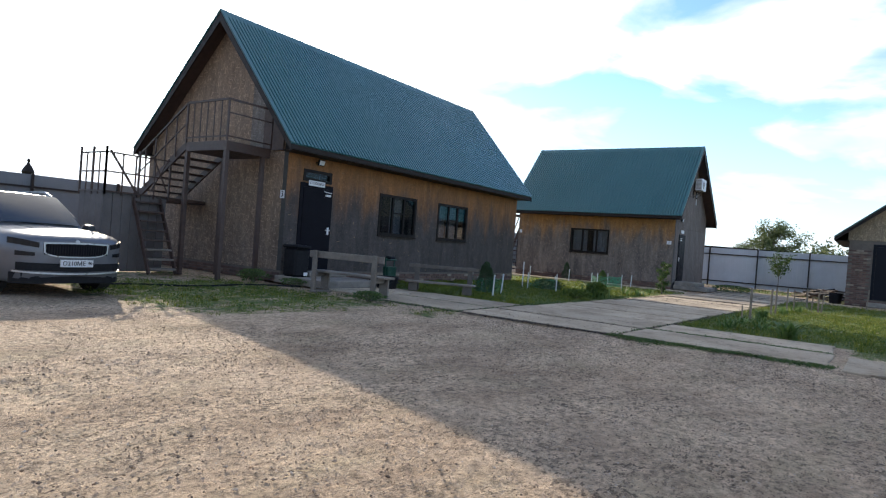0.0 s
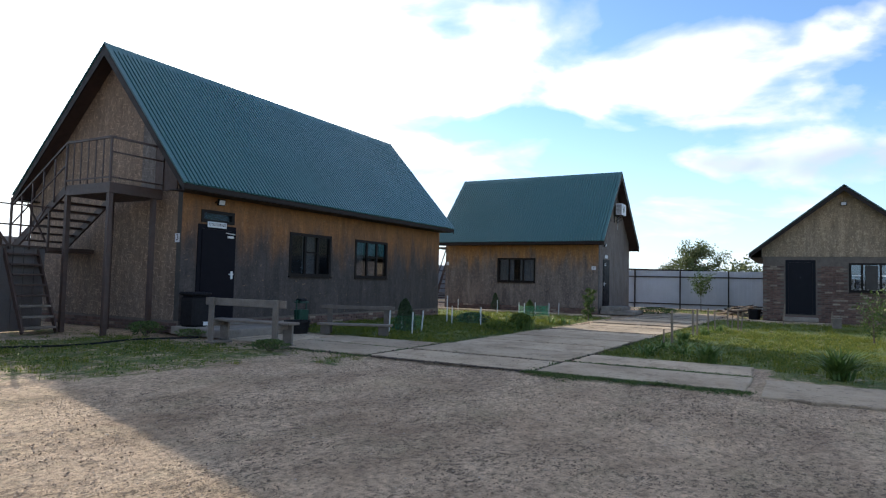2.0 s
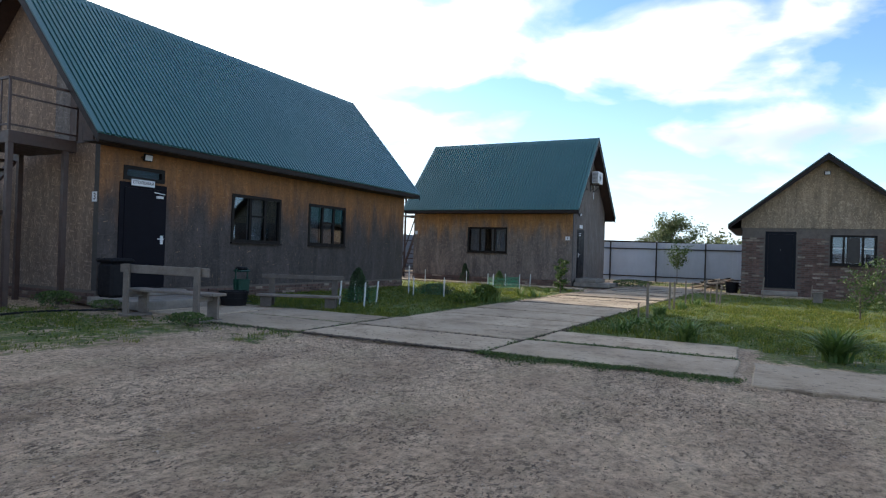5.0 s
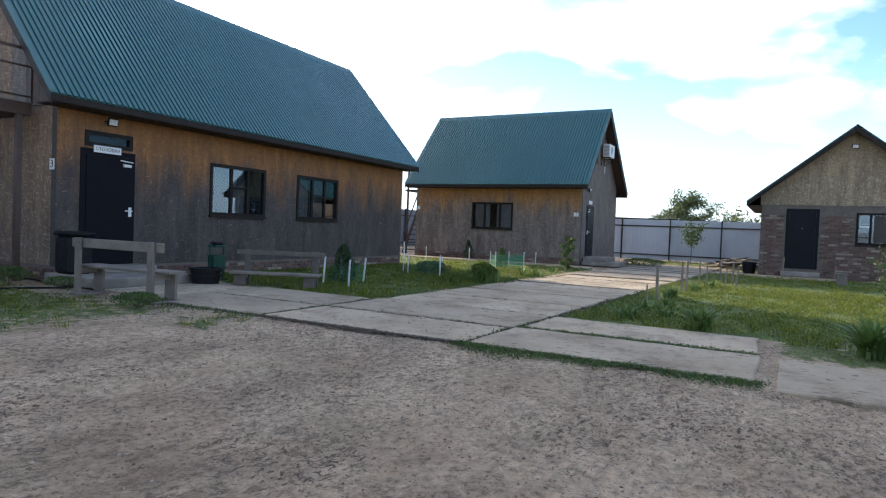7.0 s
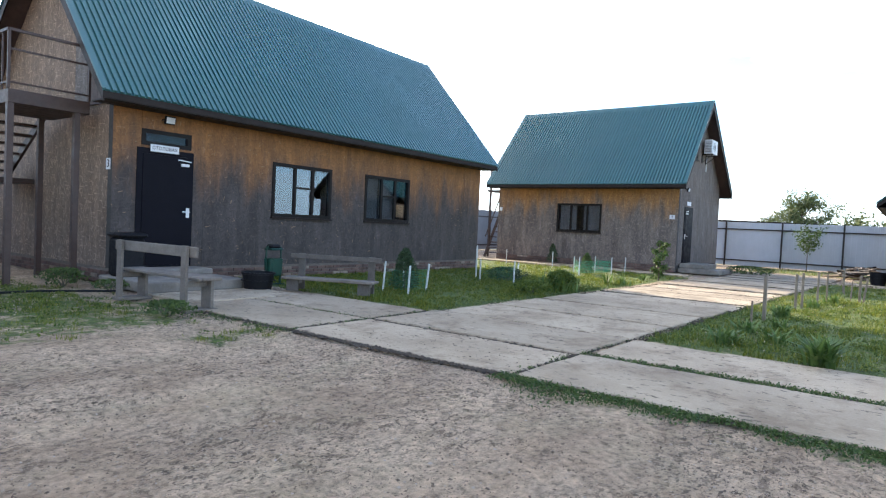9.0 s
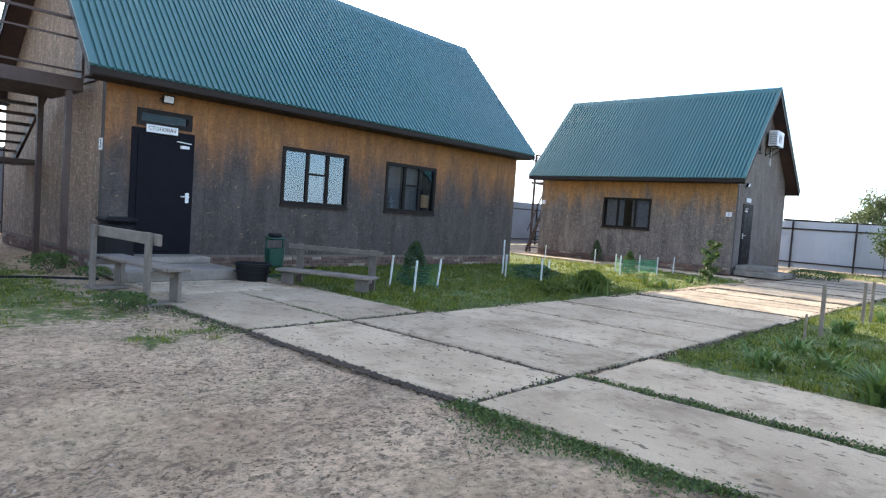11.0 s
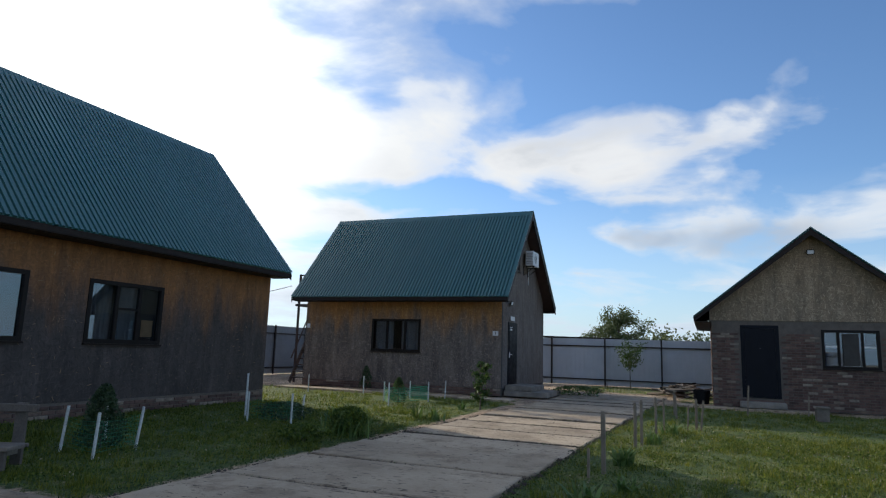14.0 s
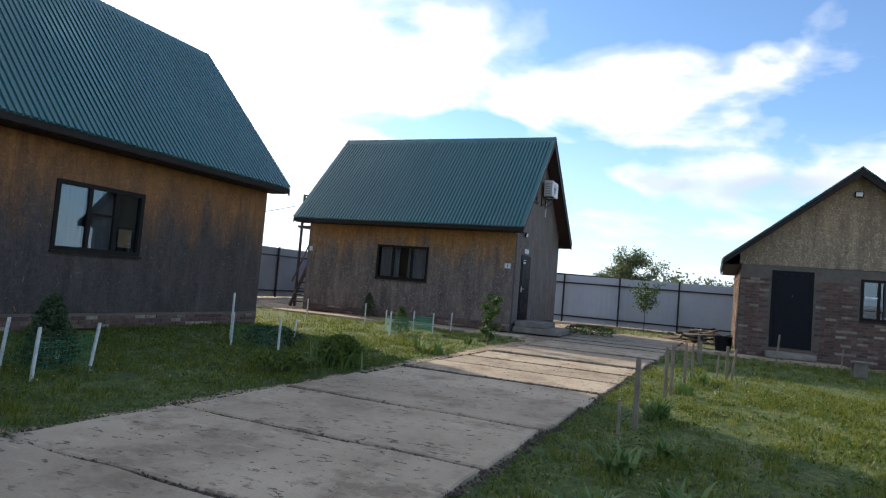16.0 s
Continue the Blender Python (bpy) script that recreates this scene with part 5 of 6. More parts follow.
for p in pts:
    rings.append([bm.verts.new((p[0], p[1] + 0.018 * math.cos(a * math.pi / 4), p[2] + 0.018 * math.sin(a * math.pi / 4))) for a in range(8)])
for p, q in zip(rings[:-1], rings[1:]):
    for a in range(8):
        bm.faces.new((p[a], p[(a + 1) % 8], q[(a + 1) % 8], q[a]))
bm.faces.new(rings[0])
bm.faces.new(rings[-1][::-1])
bmesh.ops.recalc_face_normals(bm, faces=bm.faces[:])
part("tube", bm, M_BLACK, hose)


# ---- stakes, nets, posts ----
M_STAKE = worn("stake_white_paint", (0.62, 0.64, 0.62), 0.7, 0.7, 0.0, 9, 60, 0.1)
M_POSTW = worn("stake_bare_wood", (0.25, 0.20, 0.15), 0.6, 0.85, 0.0, 6, 60, 0.3)


def net_material():
    m, t, b = material("green_plastic_net", 0.5)
    b.inputs["Base Color"].default_value = (0.035, 0.30, 0.17, 1)
    return m


M_NET = net_material()


def stake(x, y, h, lean=(0, 0), white=True, w=0.03):
    nm = "garden_stake"
    s = thing(nm, (x, y, 0), "white painted wooden garden stake" if white else "bare grey wooden post in the lawn", "stake", "garden stakes" if white else "lawn posts")
    part("shaft", bar(B(), (0, 0, -0.03), (lean[0], lean[1], h), w, w, 0.004), M_STAKE if white else M_POSTW, s)
    part("tip", bar(B(), (lean[0], lean[1], h + 0.001), (lean[0] * 1.02, lean[1] * 1.02, h + 0.02), w * 0.85), M_STAKE if white else M_POSTW, s)


def netting(points, h, label, t=0.0013):
    """Fine square plastic mesh strung between stakes."""
    r = thing("plastic_netting", (points[0][0], points[0][1], 0), label, "netting")
    o = Vector((points[0][0], points[0][1], 0))
    for a, b in zip(points[:-1], points[1:]):
        a, b = Vector((*a, 0)) - o, Vector((*b, 0)) - o
        d = b - a
        bm = B()
        n = int(d.length / 0.05)
        side = Vector((-d.y, d.x, 0)).normalized() * 0.004
        for k in range(n + 1):
            p = a + d * (k / n)
            sg = 0.03 * math.sin(math.pi * k / n)
            u = d.normalized() * t
            bm.faces.new([bm.verts.new(p + e + Vector((0, 0, z))) for e, z in ((-u, 0.06), (u, 0.06), (u, h - sg), (-u, h - sg))])
        m = int((h - 0.06) / 0.05)
        for k in range(m + 1):
            z = 0.06 + (h - 0.06) * k / m
            prev = None
            for i in range(7):
                f = i / 6
                zz = z - 0.03 * math.sin(math.pi * f) * (k / m)
                v = (bm.verts.new(a + d * f + side + Vector((0, 0, zz - t))), bm.verts.new(a + d * f + side + Vector((0, 0, zz + t))))
                if prev:
                    bm.faces.new((prev[0], v[0], v[1], prev[1]))
                prev = v
        part("net", bm, M_NET, r)


for x, y, h, lean in ((4.25, -2.97, 0.52, (0.05, 0)), (4.09, -3.74, 0.5, (0.03, 0)), (4.89, -3.52, 0.5, (0.07, 0)), (4.95, -2.9, 0.5, (0, 0.03)),
                      (8.15, -2.62, 0.5, (0, 0)), (8.12, -3.6, 0.52, (0, 0)), (9.38, -2.95, 0.4, (0.05, 0)), (8.6, -2.2, 0.8, (0, 0)),
                      (12.9, -3.05, 0.52, (0, 0)), (14.5, -3.42, 0.5, (0, 0)), (13.6, -2.55, 0.5, (0, 0)), (14.65, -2.8, 0.5, (0, 0)),
                      (15.95, -0.6, 0.5, (0, 0)), (15.98, -3.3, 0.48, (0.04, 0)), (15.2, 0.9, 0.5, (0, 0))):
    stake(x, y, h, lean)
netting([(4.28, -2.97), (4.11, -3.74), (4.93, -3.52), (4.95, -2.9)], 0.42, "dark green plastic net round a young thuja")
netting([(8.15, -2.62), (8.12, -3.6), (9.4, -2.95)], 0.4, "green plastic net round a flower bed")
netting([(13.6, -2.55), (12.9, -3.05), (14.5, -3.42), (14.65, -2.8)], 0.42, "bright green plastic net round a young thuja", 0.0042)
for x, y, h, lean, w in ((6.55, -9.22, 0.70, (-0.03, 0), 0.05), (8.98, -9.34, 0.66, (0, 0), 0.045), (9.45, -9.39, 0.67, (0, 0), 0.045), (10.7, -9.52, 0.66, (0, 0), 0.04),
                         (11.63, -9.6, 0.6, (-0.04, 0), 0.035), (15.4, -9.62, 0.58, (0, 0), 0.05), (14.6, -9.7, 0.5, (0, 0.02), 0.04), (12.34, -10.0, 0.45, (0, -0.02), 0.03), (12.54, -10.16, 0.56, (0, 0), 0.05),
                         (12.44, -10.24, 0.54, (0, -0.06), 0.04), (16.8, -11.3, 0.72, (0, -0.05), 0.04), (17.92, -12.8, 0.5, (0, -0.03), 0.035), (6.2, -9.1, 0.3, (0, 0), 0.03)):
    stake(x, y, h, lean, False, w)
stool = thing("wooden_stool", (16.4, -12.9, 0), "small grey wooden stool on the lawn", "stool")
part("seat", box(B(), -0.2, 0.2, -0.16, 0.16, 0.3, 0.34, 0.006), M_PLANK, stool)
for sx in (-0.15, 0.15):
    part("leg", box(B(), sx - 0.02, sx + 0.02, -0.13, 0.13, 0, 0.299, 0.004), M_PLANK, stool)
tub(20.35, -10.2, 0.24, 0.42, "dark barrel beside the outbuilding corner", "barrel")


def scrap(x, y):
    """Heap of boards and sheeting."""
    r = random.Random(5)
    root = thing("scrap_heap", (x, y, 0), "heap of old boards and grey sheeting by the fence", "heap")
    for k in range(34):
        q = k / 34
        m = pose(r.uniform(-0.9, 0.9) * (1.1 - q), r.uniform(-1.0, 1.0) * (1.1 - q), 0.04 + 0.36 * q, r.uniform(-16, 16), r.uniform(-16, 16), r.uniform(0, 180))
        part("board", obox(B(), m, r.uniform(0.5, 1.1), r.uniform(0.1, 0.4), r.uniform(0.03, 0.08), 0.008), (M_PLANK_DARK, M_CONC, M_BLACK, M_PLANK, M_BARK)[k % 5], root)


scrap(23.9, -9.6)


# ---- car ----
def paint(name, col, metal=0.45, rough=0.36, coat=0.3):
    m, t, b = material(name, rough, metal)
    v = world_coords(t)
    c = ramp(t, [(0.3, tuple(x * 0.86 for x in col)), (0.7, col)], noise_tex(t, v, 2.0, 4)).outputs[0]
    t.links.new(c, b.inputs["Base Color"])
    b.inputs["Coat Weight"].default_value = coat
    b.inputs["Coat Roughness"].default_value = 0.05
    t.links.new(ramp(t, [(0.3, g(rough)), (0.7, g(rough + 0.15))], noise_tex(t, v, 5, 5)).outputs[0], b.inputs["Roughness"])
    return m


M_CAR = paint("car_silver_paint", (0.15, 0.155, 0.17))
M_CHROME = worn("chrome_trim", (0.52, 0.54, 0.57), 0.9, 0.34, 1.0, 6, 60, 0, 0.03)
M_TYRE = worn("tyre_rubber", (0.016, 0.016, 0.017), 0.7, 0.85, 0.0, 12, 80, 0.2)
M_CARGLASS = matte(paint("car_dark_glass", (0.022, 0.025, 0.03), 0.0, 0.06, 0.0), 0.6)
# dark glass tone that also holds the backlit shade of the raised tailgate
M_TAILGATE = matte(paint("tailgate_backlit_dark", (0.035, 0.037, 0.042), 0.0, 0.3, 0.0), 0.3)
M_LAMP = matte(paint("headlight_glass", (0.012, 0.013, 0.016), 0.0, 0.08, 0.0), 0.3)

# plan of the nose: how far back the skin lies at each half width
NOSE = [(0.0, 0.0), (0.55, 0.02), (0.70, 0.06), (0.80, 0.14), (0.87, 0.26), (0.92, 0.46), (0.94, 0.8)]


def nose(x):
    return float(np.interp(abs(x), [p[0] for p in NOSE], [p[1] for p in NOSE]))


def loft(bm, sections, closed_ends=True):
    """Skin over mirrored half sections: each a list of (x, z) from bottom centre to top centre, at a y."""
    rings = []
    for y, half in sections:
        full = [(x, z) for x, z in half] + [(-x, z) for x, z in half[::-1] if abs(x) > 1e-6]
        rings.append([bm.verts.new((x, y, z)) for x, z in full])
    for a, b in zip(rings[:-1], rings[1:]):
        n = len(a)
        for i in range(n):
            bm.faces.new((a[i], a[(i + 1) % n], b[(i + 1) % n], b[i]))
    if closed_ends:
        bm.faces.new(rings[0])
        bm.faces.new(rings[-1][::-1])
    bmesh.ops.recalc_face_normals(bm, faces=bm.faces[:])
    return bm


def car():
    c = thing("parked_car", (-4.83, -1.5, -0.07), "silver estate car parked with its tailgate open", "car", rz=3.8)
    c.scale = (0.95, 0.95, 0.96)
    ys = [0.0, 0.02, 0.06, 0.14, 0.26, 0.46, 0.8, 1.2, 1.7, 2.6, 3.6, 4.3, 4.55, 4.66]
    wid = [0.50, 0.55, 0.70, 0.80, 0.87, 0.92, 0.94, 0.94, 0.94, 0.94, 0.94, 0.92, 0.88, 0.8]
    bot = [0.36, 0.34, 0.28, 0.25, 0.24, 0.24, 0.24, 0.24, 0.24, 0.24, 0.24, 0.26, 0.32, 0.4]
    sho = [0.84, 0.87, 0.90, 0.93, 0.96, 0.99, 1.02, 1.04, 1.05, 1.05, 1.06, 1.06, 1.04, 0.98]
    top = [0.91, 0.935, 0.96, 0.985, 1.01, 1.045, 1.085, 1.105, 1.08, 1.06, 1.06, 1.06, 1.04, 0.98]
    secs = []
    for y, w, b, s, t in zip(ys, wid, bot, sho, top):
        m = (b + s) / 2
        secs.append((y, [(0, b), (w * 0.9, b), (w * 0.985, b + 0.07), (w * 0.97, m - 0.06), (w, m + 0.08), (w * 0.985, s - 0.05), (w * 0.93, s), (w * 0.80, s + (t - s) * 0.45 + 0.01), (w * 0.45, t), (0, t + 0.012)]))
    part("body", loft(B(), secs), M_CAR, c, "silver painted body", smooth=True)
    cab = []
    for y, wb, wt, zb, zt in ((1.12, 0.70, 0.66, 1.06, 1.075), (1.5, 0.84, 0.71, 1.03, 1.36), (1.95, 0.87, 0.66, 1.02, 1.605), (2.3, 0.88, 0.65, 1.02, 1.655), (3.2, 0.88, 0.64, 1.03, 1.66), (4.0, 0.86, 0.62, 1.04, 1.60), (4.35, 0.83, 0.60, 1.04, 1.53), (4.58, 0.78, 0.62, 1.02, 1.10)):
        cab.append((y, [(0, zb - 0.05), (wb, zb - 0.05), (wb, zb), (wt + (wb - wt) * 0.18, zb + (zt - zb) * 0.85), (wt * 0.93, zt - 0.012), (wt * 0.5, zt), (0, zt + 0.008)]))
    part("cabin", loft(B(), cab), M_CAR, c, smooth=True)
    # glass, a little proud of the skin
    ws = B()
    rows = []
    for f in (0.06, 0.5, 0.97):
        y = 1.12 + (1.95 - 1.12) * f
        z = float(np.interp(y, (1.12, 1.5, 1.95), (1.085, 1.375, 1.62)))
        w = float(np.interp(y, (1.12, 1.95), (0.66, 0.60)))
        rows.append([ws.verts.new((w * k / 4, y - 0.03 + 0.015 * (k / 4) ** 2, z + 0.028 - 0.015 * (abs(k) / 4) ** 3)) for k in range(-4, 5)])
    for a, b in zip(rows[:-1], rows[1:]):
        for i in range(8):
            ws.faces.new((a[i], a[i + 1], b[i + 1], b[i]))
    part("windscreen", ws, M_CARGLASS, c, "dark windscreen", smooth=True)
    for s in (-1, 1):
        def side(y, f):
            """Point on the cabin side at y, f of the way up."""
            wb = float(np.interp(y, (1.5, 1.95, 2.3, 3.2, 4.0, 4.35), (0.84, 0.87, 0.88, 0.88, 0.86, 0.83)))
            wt = float(np.interp(y, (1.5, 1.95, 2.3, 3.2, 4.0, 4.35), (0.71, 0.66, 0.65, 0.64, 0.62, 0.60)))
            zt = float(np.interp(y, (1.12, 1.5, 1.95, 2.3, 3.2, 4.0, 4.35), (1.07, 1.36, 1.605, 1.655, 1.66, 1.60, 1.53)))
            return Vector((s * (wb + (wt - wb) * 0.82 * f / 0.85 + 0.01), y, 1.03 + (zt - 1.03) * f))
        for q in ([(1.62, 0.06), (2.5, 0.06), (2.5, 0.82), (2.06, 0.82)], [(2.58, 0.06), (3.42, 0.08), (3.36, 0.82), (2.58, 0.82)], [(3.52, 0.1), (4.2, 0.2), (3.98, 0.8), (3.46, 0.82)]):
            bm = B()
            vs = [bm.verts.new(side(*p)) for p in q]
            bm.faces.new(vs)
            bmesh.ops.solidify(bm, geom=bm.faces[:], thickness=0.006)
            part("side_window", bm, M_CARGLASS, c)
        m = part("wing_mirror", loft(B(), [(-0.09 + 1.52, [(0, 1.06), (0.05, 1.065), (0.07, 1.12), (0.04, 1.17), (0, 1.175)]), (1.55, [(0, 1.05), (0.09, 1.055), (0.115, 1.12), (0.08, 1.185), (0, 1.19)]), (1.60, [(0, 1.055), (0.085, 1.06), (0.11, 1.12), (0.075, 1.18), (0, 1.185)])]), M_TAILGATE, c, "dark wing mirror")
        m.location = (s * 1.03, 0, -0.02)
        part("mirror_arm", bar(B(), (s * 0.86, 1.57, 1.05), (s * 0.98, 1.55, 1.08), 0.04), M_BLACK, c)
        part("roof_rail", bar(bar(bar(B(), (s * 0.60, 2.3, 1.71), (s * 0.58, 3.9, 1.68), 0.03), (s * 0.61, 2.1, 1.63), (s * 0.60, 2.31, 1.71), 0.03), (s * 0.58, 3.89, 1.68), (s * 0.57, 4.1, 1.6), 0.03), M_CHROME, c)
        for y in (2.38, 3.28):
            part("door_handle", box(B(), s * 0.945 - 0.012, s * 0.945 + 0.012, y, y + 0.19, 0.93, 0.96, 0.005), M_CAR, c)
        for y in (1.62, 2.54, 3.47):
            part("door_seam", box(B(), s * 0.938 - 0.006, s * 0.938 + 0.006, y - 0.004, y + 0.004, 0.42, 1.0), M_BLACK, c)
        part("sill_cladding", box(B(), s * 0.90, s * 0.948, 1.25, 3.3, 0.24, 0.40, 0.015), M_BLACK, c, "black sill cladding")
        for y in (0.92, 3.71):
            bm = B()
            for k in range(18):
                a0, a1 = math.pi * (k / 18) - 0.05, math.pi * ((k + 1) / 18) + 0.05
                o = (0.44, 0.335)
                bm.faces.new([bm.verts.new((s * 0.952, y + r * math.cos(a), 0.345 + r * math.sin(a))) for r, a in ((o[0], a0), (o[0], a1), (o[1], a1), (o[1], a0))])
            bmesh.ops.solidify(bm, geom=bm.faces[:], thickness=0.02)
            part("wheel_arch", bm, M_BLACK, c, "black wheel arch trim")
            turn = 8 if y < 2 else 0
            w = part("wheel", tube(B(), (-0.11, 0, 0), (0.11, 0, 0), 0.345, seg=36), M_TYRE, c, "tyre on a five-spoked alloy wheel", smooth=False)
            w.matrix_local = pose(s * 0.85, y, 0.345, 0, 0, turn)
            part("rim", tube(tube(B(), (s * 0.112, 0, 0), (s * 0.116, 0, 0), 0.255, seg=30), (s * 0.117, 0, 0), (s * 0.128, 0, 0), 0.05, seg=12), M_BLACK, w)
            for k in range(5):
                a = k * 2 * math.pi / 5 + 0.3
                part("spoke", bar(B(), (s * 0.122, 0, 0), (s * 0.122, 0.24 * math.cos(a), 0.24 * math.sin(a)), 0.03, 0.055), M_TIN, w)
            bm = B()
            for k in range(24):
                a, b = k * math.pi / 12, (k + 1) * math.pi / 12
                bar(bm, (s * 0.118, 0.245 * math.cos(a), 0.245 * math.sin(a)), (s * 0.118, 0.245 * math.cos(b), 0.245 * math.sin(b)), 0.018)
            part("rim_edge", bm, M_TIN, w)

    # the face: pieces laid on the nose
    def face(u, v, w):
        return Vector((u, nose(u) - 0.012 + w, v))

    def strip(u0, u1, zlo, zhi, mat, name, label="", n=16, off=0.0, parent=None):
        bm = B()
        cols = []
        for i in range(n + 1):
            u = u0 + (u1 - u0) * i / n
            lo, hi = zlo(u) if callable(zlo) else zlo, zhi(u) if callable(zhi) else zhi
            cols.append([bm.verts.new(face(u, lo, -off)), bm.verts.new(face(u, hi, -off)), bm.verts.new(face(u, hi, 0.03 - off)), bm.verts.new(face(u, lo, 0.03 - off))])
        for a, b in zip(cols[:-1], cols[1:]):
            for i in range(4):
                bm.faces.new((a[i], a[(i + 1) % 4], b[(i + 1) % 4], b[i]))
        bm.faces.new(cols[0])
        bm.faces.new(cols[-1][::-1])
        bmesh.ops.recalc_face_normals(bm, faces=bm.faces[:])
        return part(name, bm, mat, parent or c, label)

    gw = 0.49
    gl = strip(-gw, gw, lambda u: 0.665 + 0.06 * (abs(u) / gw) ** 4, lambda u: 0.865 - 0.012 * (u / gw) ** 2, M_BLACK, "grille", "black slatted grille in a chrome frame", off=0.006)
    for k in range(-12, 13):
        u = k * 0.041
        part("slat", holed(B(), rect(u - 0.006, 0.69, u + 0.006, 0.85), [], lambda a, b, w: face(a, b, w - 0.016), 0.012), M_DOOR, gl)
    strip(-gw - 0.02, gw + 0.02, lambda u: 0.865 - 0.012 * (u / gw) ** 2, lambda u: 0.888 - 0.012 * (u / gw) ** 2, M_CHROME, "grille_frame", off=0.012, parent=gl)
    strip(-gw - 0.01, gw + 0.01, lambda u: 0.645 + 0.06 * (abs(u) / gw) ** 4, lambda u: 0.665 + 0.06 * (abs(u) / gw) ** 4, M_CHROME, "grille_frame", off=0.012, parent=gl)
    for s in (-1, 1):
        part("grille_frame", bar(B(), face(s * (gw + 0.005), 0.715, -0.01), face(s * (gw + 0.015), 0.87, -0.01), 0.022), M_CHROME, gl)
        a, b = sorted((s * 0.57, s * 0.885))
        strip(a, b, lambda u: 0.79 + 0.16 * (abs(u) - 0.57), lambda u: 0.858 + 0.20 * (abs(u) - 0.57), M_LAMP, "headlight", "clear headlight with dark surround", 10, 0.006)
        strip(a, b, lambda u: 0.858 + 0.20 * (abs(u) - 0.57), lambda u: 0.87 + 0.20 * (abs(u) - 0.57), M_BLACK, "headlight_edge", "", 10, 0.008)
        a, b = sorted((s * 0.62, s * 0.83))
        strip(a, b, 0.665, lambda u: 0.715 + 0.1 * (abs(u) - 0.62), M_LAMP, "fog_lamp", "small fog lamp", 8, 0.006)
    strip(-0.82, 0.82, lambda u: 0.42 + 0.03 * abs(u), lambda u: 0.545 + 0.02 * abs(u), M_BLACK, "bumper_intake", "black lower air intake", 20, 0.022)
    strip(-0.85, 0.85, lambda u: 0.375 + 0.05 * abs(u) ** 2, lambda u: 0.40 + 0.05 * abs(u) ** 2, M_CHROME, "bumper_trim", "silver trim strip", 20, 0.024)
    # black lower bumper, widened to paint in the shadow below the trim
    strip(-0.86, 0.86, 0.235, lambda u: 0.372 + 0.05 * abs(u) ** 2, M_BLACK, "bumper_lip", "lower bumper strip, black for the shade below the trim", 16, -0.02)
    pl = strip(-0.26, 0.26, 0.50, 0.612, M_WHITE, "number_plate", "white number plate with black characters", 4, 0.036)
    writing("lettering", "О210МЕ", 0.098, M_INK, pl, pose(-0.05, -0.053, 0.553, 90))
    writing("lettering", "46", 0.075, M_INK, pl, pose(0.2, -0.053, 0.565, 90))
    part("badge", tube(B(), (0, -0.02, 0.90), (0, 0.03, 0.90), 0.032, seg=16), M_CHROME, c, "plain round metal badge")
    for s in (-1, 1):
        bm = B()
        pts = [(s * (0.30 + 0.16 * f), 0.2 + 0.95 * f, float(np.interp(0.2 + 0.95 * f, ys, top)) + 0.006) for f in (0, 0.25, 0.5, 0.75, 1)]
        for p, q in zip(pts[:-1], pts[1:]):
            bar(bm, p, q, 0.014, 0.008)
        part("bonnet_crease", bm, M_CAR, c)
    part("wiper", bar(bar(B(), (-0.55, 1.2, 1.155), (0.05, 1.16, 1.13), 0.015), (0.1, 1.2, 1.155), (0.58, 1.2, 1.14), 0.015), M_BLACK, c)
    # raised tailgate
    tg = part("tailgate", loft(B(), [(4.25, [(0, 1.58), (0.60, 1.56), (0.62, 1.60), (0.55, 1.64), (0, 1.66)]), (4.75, [(0, 1.84), (0.68, 1.80), (0.71, 1.87), (0.58, 1.95), (0, 1.98)]),
                                  (5.1, [(0, 1.98), (0.70, 1.92), (0.73, 1.99), (0.62, 2.07), (0, 2.12)]), (5.3, [(0, 1.95), (0.68, 1.88), (0.70, 1.95), (0.58, 2.03), (0, 2.07)])]), M_TAILGATE, c, "raised tailgate with dark glass, darkened as backlit", smooth=True)
    part("wiper", bar(B(), (-0.1, 4.9, 2.08), (0.3, 5.0, 2.10), 0.015), M_BLACK, tg)
    for s in (-1, 1):
        part("gas_strut", bar(B(), (s * 0.7, 4.45, 1.2), (s * 0.68, 4.8, 1.72), 0.02), M_BLACK, c)


car()


# ---- plants ----
prng = np.random.default_rng(21)


def raw(name, verts, faces, mat, parent=None, smooth=False):
    me = bpy.data.meshes.new(name)
    me.from_pydata(np.asarray(verts).tolist(), [], np.asarray(faces).tolist())
    me.materials.append(mat)
    ob = new(name, me)
    if parent is not None:
        ob.parent = parent
    return ob


def leaves(centres, size, squash=0.5):
    """Small pointed leaf quads at the centres, turned every way."""
    c = np.asarray(centres, float)
    n = len(c)
    a = prng.normal(size=(n, 3))
    a /= np.linalg.norm(a, axis=1, keepdims=True)
    b = np.cross(a, prng.normal(size=(n, 3)))
    b /= np.linalg.norm(b, axis=1, keepdims=True)
    s = size * prng.uniform(0.6, 1.3, (n, 1))
    v = np.stack([c - a * s, c + b * s * squash, c + a * s, c - b * s * squash], 1).reshape(-1, 3)
    return v, np.arange(4 * n).reshape(n, 4)


def blades(xy, h, w, bend=0.5):
    """Grass blades: bent triangles on the ground at xy."""
    n = len(xy)
    an = prng.uniform(0, 6.283, n)
    d = np.stack([np.cos(an), np.sin(an)], 1)
    hh = h * prng.uniform(0.5, 1.4, n)
    ww = w * prng.uniform(0.7, 1.3, n)
    p = np.stack([-d[:, 1], d[:, 0]], 1) * ww[:, None]
    z0 = np.full(n, -0.03)
    tip = xy + d * (hh * bend * prng.uniform(0.2, 1.6, n))[:, None]
